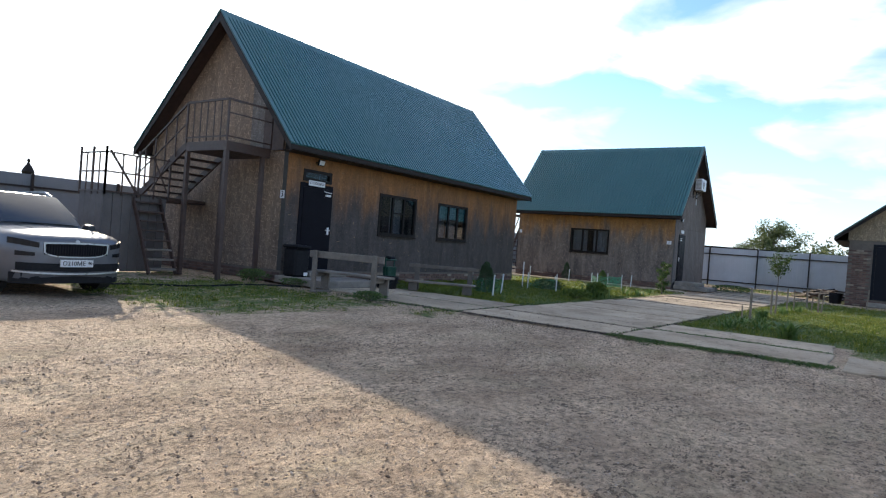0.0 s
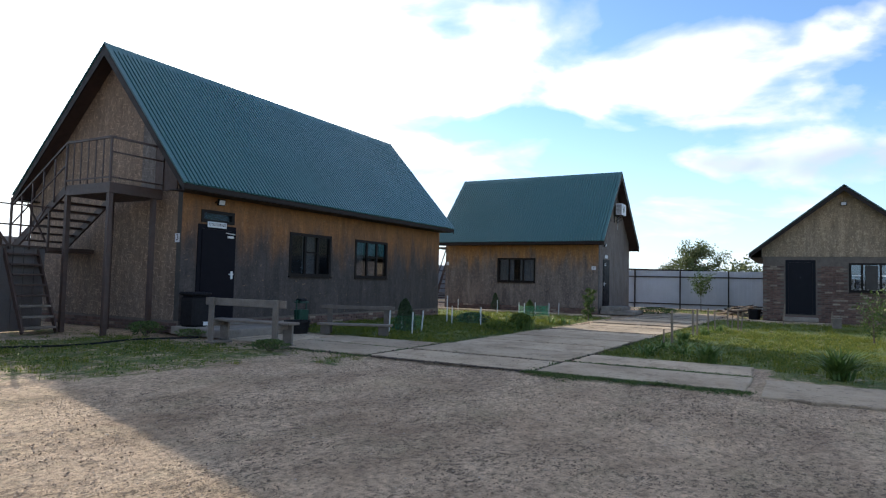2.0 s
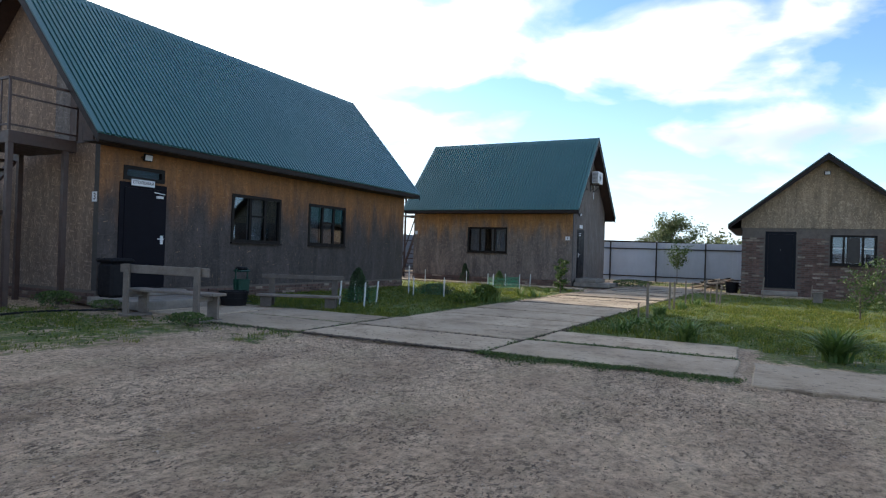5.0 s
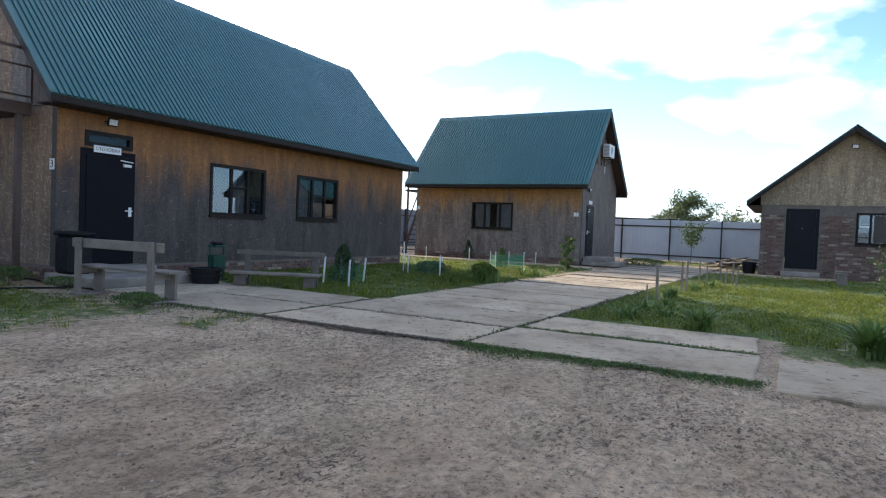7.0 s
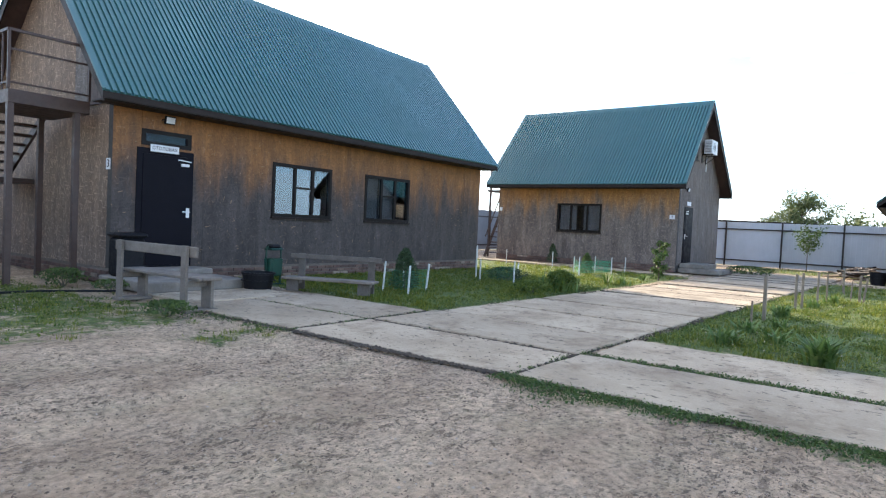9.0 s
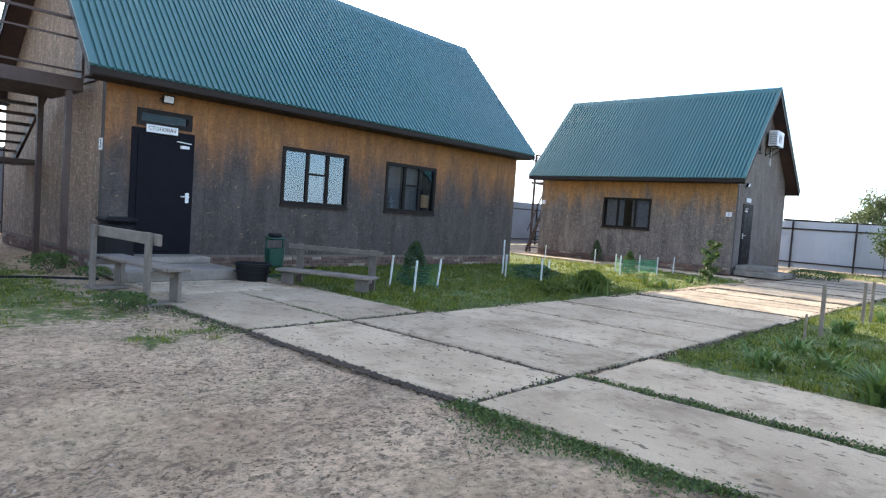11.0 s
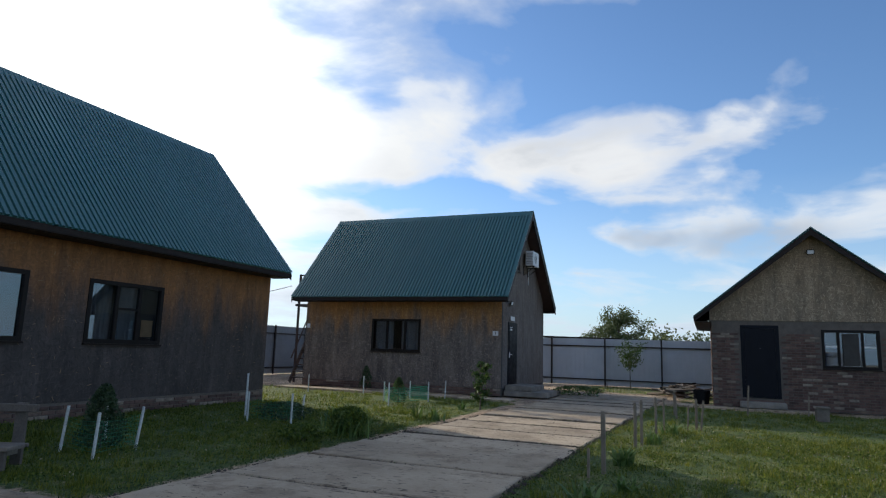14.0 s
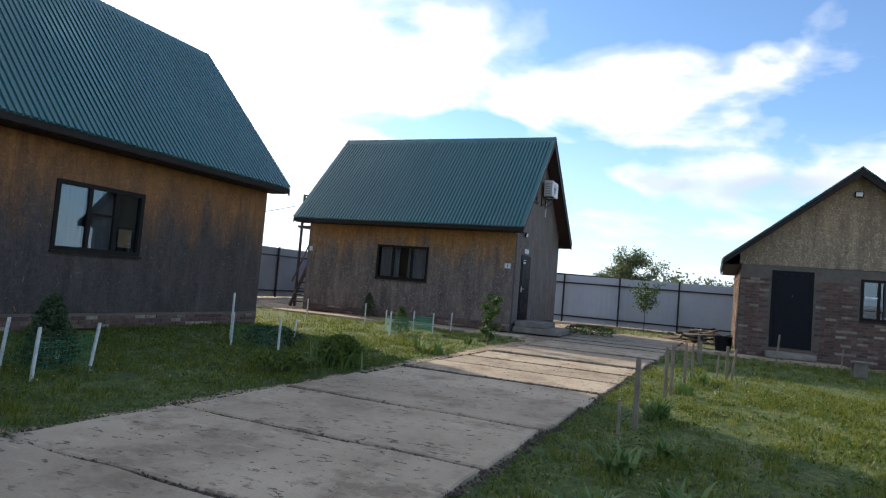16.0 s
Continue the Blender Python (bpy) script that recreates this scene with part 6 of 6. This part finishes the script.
    v = np.stack([np.c_[xy - p, z0], np.c_[xy + p, z0], np.c_[tip, hh]], 1).reshape(-1, 3)
    return v, np.arange(3 * n).reshape(n, 3)


def scatter(n, x0, x1, y0, y1, keep):
    xy = np.c_[prng.uniform(x0, x1, n), prng.uniform(y0, y1, n)]
    return xy[keep(xy[:, 0], xy[:, 1]) > prng.uniform(0, 1, n)]


def clumpy(x, y):
    """Uneven growth."""
    return 0.55 + 0.45 * np.sin(x * 2.1 + 1.7 * np.sin(y * 1.3)) * np.sin(y * 2.7 + 1.1 * np.sin(x * 1.9))


def on_paving(x, y):
    x, y = np.asarray(x), np.asarray(y)
    k = (x > -0.02) & (x < 22.9) & (y > -8.4 - 0.032 * x) & (y < -5.38 - 0.03 * np.minimum(x, 15))
    k |= (x > 0) & (x < 2.62) & (y > -5.4) & (y < -0.0)
    k |= (x > -0.02) & (x < 1.34) & (y > -11.18) & (y < -8.3)
    k |= (x > 1.46) & (x < 2.74) & (y > -11.12) & (y < -8.3)
    k |= (x > -0.28) & (x < 1.3) & (y > -17.2) & (y < -11.3)
    k |= (x > 16.35) & (x < 17.2) & (y > -5.1) & (y < 3.2)
    k |= (x > 18.8) & (y < -9.3) & (y > -16.2)
    k |= (x > H3X0) & (x < H3X1) & (y > 0)
    k |= (x > 18.2) & (x < 23) & (y > -5.8) & (y < 3.3)
    return k


def grow(x, y):
    t = np.where((x < 0) & (y < -7), 0, turf_at(x, y))
    return np.where(on_paving(x, y), 0, np.clip((t - 0.3) * 1.5, 0, 1) * clumpy(x, y))


def tufts(n, per, x0, x1, y0, y1, spread):
    """Blade roots gathered in tufts."""
    c = np.repeat(scatter(n, x0, x1, y0, y1, grow), per, 0)
    c = c + prng.normal(0, spread, c.shape)
    return c[~on_paving(c[:, 0], c[:, 1])]


sets = [blades(scatter(60000, -5, 18.5, -16, 1.5, grow), 0.03, 0.006, 1.0), blades(scatter(46000, 2.6, 11, -13, 0, grow), 0.034, 0.005, 1.0),
        blades(tufts(3400, 24, 2.6, 12, -14, 0, 0.045), 0.05, 0.006, 1.0), blades(tufts(1900, 20, 9, 18.5, -16, 0, 0.055), 0.05, 0.007, 1.0),
        blades(tufts(420, 40, 2.6, 18, -14, 0, 0.06), 0.085, 0.006, 0.8), blades(tufts(1700, 22, -6, 0, -5.6, 1.5, 0.05), 0.03, 0.005, 1.0),
        blades(scatter(9000, 18, 29, -14, -5, grow), 0.08, 0.012), blades(scatter(9000, 12, 29, -2, 9, grow), 0.09, 0.012)]
off, V, F = 0, [], []
for v, f in sets:
    V.append(v)
    F.append(f + off)
    off += len(v)
tagged(raw("lawn_grass", np.concatenate(V), np.concatenate(F), M_GRASS), "short uneven green and yellow lawn grass", "grass", kind="stuff")

def low_leaves(name, n, per, spread, size, top, mat, label, areas):
    """Low broad leaves in patches over the lawn."""
    c = np.concatenate([tufts(int(n * s), per, *a, spread) for s, a in areas])
    c = np.c_[c, np.abs(prng.normal(0, top, len(c)))]
    v, f = leaves(c, size, 0.6)
    tagged(raw(name, v, f, mat), label, "weeds", kind="stuff")


LAWNS = [(0.5, (2.6, 11, -5.4, 0)), (0.6, (2.6, 11, -13, -8.4)), (0.5, (9, 18.5, -15, 0)), (0.55, (-5, 0, -5.4, 1))]
low_leaves("lawn_weeds", 3600, 14, 0.06, 0.017, 0.018, M_LAWNWEED, "low broad-leaved weeds in the lawn", LAWNS)
low_leaves("dry_leaves", 1100, 2, 0.2, 0.014, 0.022, M_LITTERLEAF, "dry pale leaves scattered over the lawn", LAWNS)

# weeds: broad leaves along the paving edges and in the joints
edge = []
for _ in range(1100):
    yy = prng.uniform(-11.2, -8.3)
    edge.append((-abs(prng.normal(0.02, 0.17)) * (0.75 + 0.65 * math.sin(yy * 2.3) * math.sin(yy * 5.1)), yy))
for _ in range(160):
    edge.append((prng.uniform(-0.25, 0.0), prng.uniform(-5.5, -2.6) + 0))
for j in joints[1:-1]:
    for _ in range(4):
        edge.append((j + prng.normal(0, 0.02), prng.uniform(-8.3, -5.5)))
for _ in range(520):
    edge.append((prng.normal(1.425, 0.045), prng.uniform(-11.1, -8.4)))
for _ in range(50):
    edge.append((prng.uniform(0.0, 2.6), prng.normal(-5.4, 0.02)))
    edge.append((prng.uniform(0.0, 2.7), prng.normal(-8.37, 0.025)))
for _ in range(50):
    edge.append((prng.normal(1.31, 0.02), prng.uniform(-5.3, -3)))
for _ in range(400):
    edge.append((prng.uniform(2.6, 11), prng.normal(-5.35, 0.1)))
    edge.append((prng.uniform(2.9, 13), prng.normal(-8.75, 0.12)))
e = np.array(edge)
c = np.repeat(np.c_[e, np.zeros(len(e))], 6, 0)
c += np.c_[prng.normal(0, 0.04, (len(c), 2)), prng.uniform(-0.005, 0.022, len(c))]
v, f = leaves(c, 0.0125, 0.55)
tagged(raw("weeds", v, f, M_LEAF), "low green weeds along the slab edges and joints", "weeds", kind="stuff")

# loose stones and clods of the yard
def stones(xy, size):
    n = len(xy)
    base = np.array([(1, 0, 0), (-1, 0, 0), (0, 1, 0), (0, -1, 0), (0, 0, 1), (0, 0, -1)], float)
    tri = np.array([(0, 2, 4), (2, 1, 4), (1, 3, 4), (3, 0, 4), (2, 0, 5), (1, 2, 5), (3, 1, 5), (0, 3, 5)])
    s = size * np.clip(prng.lognormal(0, 0.45, (n, 1, 1)), 0.3, 2.2) * prng.uniform(0.5, 1.2, (n, 1, 3)) * np.array([1, 1, 0.6])
    r = base[None] * s + prng.normal(0, 0.15, (n, 6, 3)) * s
    a = prng.uniform(0, 6.28, n)
    x, y = r[..., 0] * np.cos(a)[:, None] - r[..., 1] * np.sin(a)[:, None], r[..., 0] * np.sin(a)[:, None] + r[..., 1] * np.cos(a)[:, None]
    v = np.stack([x + xy[:, 0:1], y + xy[:, 1:2], r[..., 2] - 0.012], -1)
    f = tri[None] + 6 * np.arange(n)[:, None, None]
    return v.reshape(-1, 3), f.reshape(-1, 3)


def yard(x, y):
    return np.where(on_paving(x, y), 0, np.clip(1 - turf_at(x, y) * 1.4, 0, 1) * np.clip(clumpy(x * 0.7, y * 0.7) + 0.25, 0, 1))


def stone_material():
    m, t, b = material("yard_stones", 0.95)
    r = t.nodes.new("ShaderNodeNewGeometry").outputs["Random Per Island"]
    t.links.new(ramp(t, [(0.0, (0.12, 0.085, 0.06)), (0.45, (0.29, 0.212, 0.148)), (0.9, (0.38, 0.293, 0.215)), (1.0, (0.52, 0.44, 0.36))], r).outputs[0], b.inputs["Base Color"])
    return m


M_STONE = stone_material()
M_SOIL = worn("joint_soil", (0.075, 0.056, 0.042), 0.6, 0.95, 0.0, 6, 60, 0)
xy = np.concatenate([scatter(22000, -9.5, 0.3, -12.5, -2, yard), scatter(30000, -8.8, 0.3, -12.2, -5.0, yard)])
v, f = stones(xy, 0.006)
tagged(raw("loose_stones", v, f, M_STONE), "small loose stones and clods on the dirt yard", "stones", kind="stuff")
on = np.c_[prng.uniform(0.1, 14, 900), prng.uniform(-8.2, -5.6, 900)]
on = np.concatenate([on, np.c_[prng.uniform(0.1, 2.6, 260), prng.uniform(-11, -3.1, 260)]])
v, f = stones(on, 0.006)
v[:, 2] += 0.028
tagged(raw("slab_litter", v, f, M_SOIL), "crumbs of earth scattered on the concrete slabs", "litter", kind="stuff")


# earth fallen into the joints and along the slab edges
dirt = []
for j in joints:
    n = 1100
    dirt.append(np.c_[prng.normal(j - 0.005, 0.026 if j < 6 else 0.04, n) + 0.03 * np.sin(prng.uniform(0, 6.28)) , prng.uniform(-8.35 - 0.032 * j, -5.4 - 0.03 * min(j, 15), n)])
for n, x0, x1, y in ((420, 0, 2.6, -5.39), (520, 0, 2.8, -8.37), (240, 0.2, 2.3, -2.96)):
    dirt.append(np.c_[prng.uniform(x0, x1, n), prng.normal(y, 0.025, n)])
for n, x, y0, y1 in ((260, 1.31, -5.4, -3), (520, 1.4, -11.1, -8.4), (420, -0.02, -11.2, -5.4), (300, -0.02, -5.4, -2.9)):
    dirt.append(np.c_[prng.normal(x, 0.04, n), prng.uniform(y0, y1, n)])
for n, e0 in ((1300, -5.42), (1300, -8.36)):
    xx = prng.uniform(2.6, 14, n)
    dirt.append(np.c_[xx, e0 - 0.031 * xx + prng.normal(0, 0.045, n)])
v, f = stones(np.concatenate(dirt), 0.014)
v[:, 2] += 0.012
tagged(raw("joint_earth", v, f, M_SOIL), "dark earth fallen into the slab joints", "earth", kind="stuff")


def tuft(x, y, n, h, spread, label, name="iris_clump", root_r=0.06, mat=None, wide=0.017):
    """Clump of sword-shaped leaves, each a bent folded blade."""
    root = thing(name, (x, y, 0), label, "plant", "iris clumps" if name == "iris_clump" else "")
    V, F = [], []
    for k in range(n):
        a = prng.uniform(0, 6.283)
        lean = prng.uniform(0.15, 1.25) * spread
        hh = h * prng.uniform(0.6, 1.15)
        w = wide * prng.uniform(0.7, 1.3)
        b = np.array([prng.normal(0, root_r), prng.normal(0, root_r), -0.02])
        d = np.array([math.cos(a), math.sin(a), 0])
        p = np.array([-d[1], d[0], 0])
        o = len(V)
        for i, t in enumerate((0, 0.35, 0.7, 1.0)):
            q = b + d * lean * hh * t * t * 1.5 + np.array([0, 0, hh * (t - 0.35 * lean * t * t)])
            ww = w * (1, 1.15, 0.8, 0.05)[i]
            V += [q - p * ww, q + p * ww]
        F += [(o + 2 * i, o + 2 * i + 1, o + 2 * i + 3, o + 2 * i + 2) for i in range(3)]
    raw("leaves", V, F, mat or M_IRIS, root)


for x, y, n, h, s in ((2.95, -10.4, 55, 0.48, 0.8), (2.3, -12.25, 95, 0.62, 0.9), (3.6, -9.3, 22, 0.3, 0.8), (7.2, -9.35, 30, 0.34, 0.7), (4.9, -9.3, 16, 0.27, 0.8), (5.6, -9.6, 14, 0.25, 0.8), (4.2, -9.75, 14, 0.3, 0.8), (9.7, -9.55, 14, 0.3, 0.5), (11.2, -9.75, 14, 0.34, 0.5)):
    tuft(x, y, int(n * 1.9), h * 0.8, s, "clump of green sword-shaped iris leaves in the lawn")
for x, y, h in ((10.68, -4.87, 0.34), (10.57, -5.3, 0.28), (13.2, -4.9, 0.22)):
    tuft(x, y, 26, h, 0.9, "tuft of pale green garden flower leaves", "flower_clump")


def bush(x, y, rx, h, n, size, mat, label, name="garden_bush", cone=False, cat="bush"):
    """Stems with a crown of many small leaves; cone gives a thuja's outline."""
    root = thing(name, (x, y, 0), label, cat)
    t = prng.uniform(0, 1, n) ** (0.8 if cone else 0.6)
    a = prng.uniform(0, 6.283, n)
    lump = 1 + 0.18 * np.sin(a * 3 + t * 9) + 0.1 * np.sin(a * 7 - t * 14)
    r = rx * lump * np.sqrt(prng.uniform(0.25, 1, n)) * ((1 - t) ** 0.55 * np.minimum(1, t * 6 + 0.55) if cone else np.sqrt(np.clip(1 - (2 * t - 0.9) ** 2 * 0.8, 0.05, 1)))
    c = np.c_[r * np.cos(a), r * np.sin(a), 0.03 + t * h]
    v, f = leaves(c, size, 0.45)
    raw("crown", v, f, mat, root)
    bm = B()
    for k in range(1 if cone else 6):
        an = k * 1.05
        tube(bm, (0, 0, -0.03), ((0 if cone else rx * 0.5) * math.cos(an), (0 if cone else rx * 0.5) * math.sin(an), h * 0.7), 0.018 if cone else 0.01, 0.004, 6)
    part("stem", bm, M_BARK, root)
    return root


bush(4.62, -3.2, 0.31, 0.78, 4200, 0.022, M_THUJA, "young dark green thuja inside a net", "thuja", True, "thuja")
bush(13.55, -3.0, 0.25, 0.62, 1500, 0.026, M_LEAF, "young bright green thuja inside a net", "thuja", True, "thuja")
bush(17.7, 0.3, 0.24, 0.75, 1300, 0.03, M_THUJA, "young dark green thuja by the house wall", "thuja", True, "thuja")
bush(7.66, -5.05, 0.31, 0.40, 2400, 0.034, M_LAWNWEED, "dense rounded dark green garden bush")
tuft(7.66, -5.05, 120, 0.5, 0.45, "upright green leaves growing through a bush", "flower_clump", 0.17, M_IRIS, 0.010)
bush(6.7, -4.85, 0.40, 0.2, 1700, 0.03, M_LAWNWEED, "low spreading green garden bush")
bush(8.6, -3.1, 0.5, 0.3, 1400, 0.03, M_THUJA, "low dark green planting inside a net")
bush(-0.55, -3.75, 0.3, 0.16, 900, 0.025, M_LEAF, "low green weed clump by the bench foot")
bush(-0.2, 0.1, 0.35, 0.26, 900, 0.028, M_LEAF, "low green weeds against the house wall")
bush(0.1, -0.9, 0.3, 0.14, 500, 0.025, M_LEAF, "low green weeds beside the step")
bush(20.5, -6.3, 0.9, 0.3, 1500, 0.035, M_LEAF, "low overgrown grass by the house steps")


def sapling(x, y, h, crown, n, size, label, name="sapling", base=0.35, mat=None):
    root = thing(name, (x, y, 0), label, "tree")
    bm = B()
    pts = [(0, 0, -0.05), (0.02, 0.01, h * 0.4), (-0.01, 0.03, h * 0.75), (0.02, 0.0, h * 0.97)]
    for i, (p, q) in enumerate(zip(pts[:-1], pts[1:])):
        tube(bm, p, q, 0.022 * (1 - 0.28 * i), 0.022 * (1 - 0.28 * (i + 1)), 7)
    part("trunk", bm, M_BARK, root)
    c = []
    for k in range(9):
        a, z = k * 2.4, h * (base + (0.95 - base) * k / 9)
        d = Vector((math.cos(a), math.sin(a), 0.7)) * crown * prng.uniform(0.6, 1.1)
        part("branch", tube(B(), (0, 0.01, z - 0.1), Vector((0, 0.01, z - 0.1)) + d, 0.008, 0.003, 5), M_BARK, root)
        for t in np.linspace(0.25, 1.05, n // 9):
            c.append(np.array(Vector((0, 0, z - 0.1)) + d * t) + prng.normal(0, crown * 0.17, 3))
    v, f = leaves(np.array(c), size, 0.5)
    raw("crown", v, f, mat or M_LEAF, root)


sapling(13.5, -5.25, 1.25, 0.24, 900, 0.045, "slim leafy sapling beside the path", base=0.15)
sapling(27.3, -7.3, 1.85, 0.6, 800, 0.06, "small round-headed fruit tree before the fence", "fruit_tree", 0.5)
sapling(9.9, -13.9, 1.3, 0.55, 1400, 0.035, "young leafy fruit bush in the lawn", "fruit_bush", 0.2)
sapling(10.4, -13.4, 1.0, 0.4, 700, 0.035, "young leafy fruit bush in the lawn", "fruit_bush", 0.2)


def tree(x, y, h, r, n, size, label, seed, low=0.35, mat=None, droop=0.0):
    """Tapered trunk, forked limbs, and a crown of clumped leaves with gaps."""
    q = np.random.default_rng(seed)
    root = thing("tree", (x, y, 0), label, "tree")
    bm = B()
    tube(bm, (0, 0, -0.1), (0.05 * h, 0, h * 0.45), 0.028 * h, 0.018 * h, 9)
    tube(bm, (0.05 * h, 0, h * 0.45), (0.03 * h, 0.03 * h, h * 0.85), 0.018 * h, 0.006 * h, 8)
    part("trunk", bm, M_BARK, root)
    cs = []
    for k in range(16):
        a, t = k * 2.4, k / 16
        z = h * (low + (0.97 - low) * t)
        rr = r * (0.55 + 0.45 * math.sin(math.pi * min(1, 0.25 + 0.75 * t))) * q.uniform(0.6, 1.1) * (1.0 if t < 0.8 else 0.6)
        end = Vector((rr * math.cos(a), rr * math.sin(a), z))
        part("limb", tube(B(), (0.04 * h, 0, min(h * 0.8, z * 0.75)), end, 0.009 * h, 0.003 * h, 6), M_BARK, root)
        for j in range(5):
            c = np.array(end) * (0.55 + 0.13 * j) + np.array([0, 0, z * (0.45 - 0.13 * j) * 0.95]) + q.normal(0, r * 0.14, 3)
            m = n // 80
            p = c + q.normal(0, r * 0.15, (m, 3)) * np.array([1, 1, 0.75])
            p[:, 2] -= droop * q.uniform(0, 1, m) ** 2 * r
            cs.append(p)
    v, f = leaves(np.concatenate(cs), size, 0.5)
    raw("crown", v, f, mat or M_TREE, root)


tree(60, -2.8, 5.75, 2.25, 8800, 0.11, "leafy tree standing beyond the fence", 4, 0.3, M_TREE_HAZY)
tree(62, 0.1, 3.6, 1.3, 3000, 0.10, "smaller tree beyond the fence, paled for haze", 9, 0.35, M_TREE_HAZY)
tree(27.2, -19.6, 6.6, 2.3, 6400, 0.085, "tall drooping leafy tree behind the outbuilding", 5, 0.22, M_TREE, 0.5)
for k, (x, y, h) in enumerate(((110, -3.5, 5.6), (112, -8.5, 5.2), (118, -14, 5.6), (105, -22, 5.4), (115, -30, 5.5), (100, -38, 5.0))):
    tree(x, y, h, 3.2, 1200, 0.3, "distant tree on the horizon", 30 + k, 0.25, M_TREE_HAZY)

# far roof behind the fence and church tops
fr = thing("far_shed", (36, -4.2, 0), "low grey roofed shed behind the fence", "shed")
part("wall", box(B(), 0, 5, -2.2, 2.4, 0, 2.25), M_CONC, fr)
part("roof", holed(B(), [(-2.6, 2.26), (2.8, 2.34), (2.8, 2.44), (-2.6, 2.36)], [], lambda u, v, w: Vector((w - 0.3, u, v)), 5.6), M_BROWN, fr)
for x, h in ((33.7, 9.6), (42.1, 11.3)):
    ch = thing("church_dome", (x, 120, 0), "distant small church cupola with a finial", "church")
    part("tower", tube(B(), (0, 0, 0), (0, 0, h * 0.72), 1.0, 1.0, 12), M_CONC, ch)
    bm = B()
    prof = [(0.9, 0.72), (1.1, 0.76), (0.8, 0.82), (0.36, 0.88), (0.14, 0.92), (0.28, 0.94), (0.24, 0.965), (0.06, 0.98), (0.05, 1.0)]
    for (r0, z0), (r1, z1) in zip(prof[:-1], prof[1:]):
        tube(bm, (0, 0, h * z0), (0, 0, h * z1), r0, r1, 12, False)
    part("dome", bm, M_BROWN, ch)

# overhead wire between the houses
wire = thing("overhead_wire", (12.0, 5.6, 0), "thin black overhead wire between the houses", "wire")
bm = B()
pts = [(0.0 + 7.2 * k / 10, -0.9 * k / 10, 3.3 - 0.55 * math.sin(math.pi * k / 10) + 0.4 * k / 10) for k in range(11)]
for p, q in zip(pts[:-1], pts[1:]):
    tube(bm, p, q, 0.012, seg=5)
part("strand", bm, M_BLACK, wire)


# ---- bricks ----
def brick_mesh(w, h, d, seed):
    r = random.Random(seed)
    bm = B()
    box(bm, -w / 2, w / 2, -d, 0.0, -h / 2, h / 2, 0.006)
    for v in bm.verts:
        v.co += Vector((r.uniform(-0.004, 0.004), r.uniform(-0.003, 0.003), r.uniform(-0.003, 0.003)))
    return mesh_of("brick", bm, M_BRICK)


BRICKS = [brick_mesh(0.235, 0.062, 0.05, k) for k in range(5)]


def lay(parent, at, u0, u1, z0, z1, holes, limit, face_turn):
    """Courses of bricks on a face: the first ones as parts, the rest joined."""
    r = random.Random(3)
    rows = int((z1 - z0) / 0.075)
    spots = []
    for j in range(rows):
        z = z0 + 0.0375 + j * 0.075
        u = u0 + 0.13 - (0.125 if j % 2 else 0)
        while u < u1 - 0.1:
            if u - 0.12 > u0 - 0.02 and not any(a - 0.13 < u < c + 0.13 and b - 0.04 < z < d + 0.04 for a, b, c, d in holes):
                spots.append((u, z))
            u += 0.25
    r.shuffle(spots)
    for k, (u, z) in enumerate(spots[:limit]):
        ob = new("brick", BRICKS[k % 5])
        ob.parent = parent
        ob.matrix_local = Matrix.Translation(at(u, z, r.uniform(0.002, 0.012))) @ pose(0, 0, 0, r.uniform(-1, 1), r.uniform(-0.8, 0.8), face_turn + r.uniform(-1.2, 1.2))
    if len(spots) > limit:
        bm = B()
        for u, z in spots[limit:]:
            m = Matrix.Translation(at(u, z, r.uniform(0.002, 0.012))) @ pose(0, 0, 0, r.uniform(-1, 1), r.uniform(-0.8, 0.8), face_turn + r.uniform(-1.2, 1.2))
            cs = [bm.verts.new(m @ Vector((x * 0.1175, y, q * 0.031))) for y in (0.0, -0.05) for x, q in ((-1, -1), (1, -1), (1, 1), (-1, 1))]
            for fc in ((4, 5, 6, 7), (0, 4, 7, 3), (1, 2, 6, 5), (3, 7, 6, 2), (0, 1, 5, 4)):
                bm.faces.new([cs[i] for i in fc])
        ob = part("brickwork", bm, M_BRICKS, parent)
        tagged(ob, kind="stuff")


front_wall = shed.children[0]
lay(front_wall, lambda u, z, o: Vector((SHX + 0.04 - o, u, z)), SHY0, SHY1, 0.02, 2.45, [SDOOR, SWIN, (-16.1, 2.2, -10, 2.6)], 300, -90)
lay(shed.children[1], lambda u, z, o: Vector((u, SHY1 - 0.04 + o, z)), SHX + 0.02, SHX + 6.0, 0.02, 2.5, [], 120, 180)
pl3 = part("plinth", box(box(B(), H3X0 - 0.005, H3X1, -0.012, 0.012, 0, 0.265), H3X0 - 0.008, H3X0 + 0.012, 0.014, H3D, 0, 0.265), M_MORTAR, house3, "low rough brick plinth")
lay(pl3, lambda u, z, o: Vector((u, 0.026 - o, z)), 2.2, H3X1, 0.0, 0.265, [], 140, 0)
lay(pl3, lambda u, z, o: Vector((H3X0 + 0.028 - o, u, z)), 0.02, H3D, 0.0, 0.265, [], 60, -90)
pl1 = part("plinth", box(B(), H1X0 - 0.01, H1X0 + 0.012, H1Y0, H1Y1, 0, 0.235), M_MORTAR, house1, "low rough brick plinth")
lay(pl1, lambda u, z, o: Vector((H1X0 + 0.028 - o, u, z)), H1Y0, H1Y1, 0.0, 0.235, [], 90, -90)
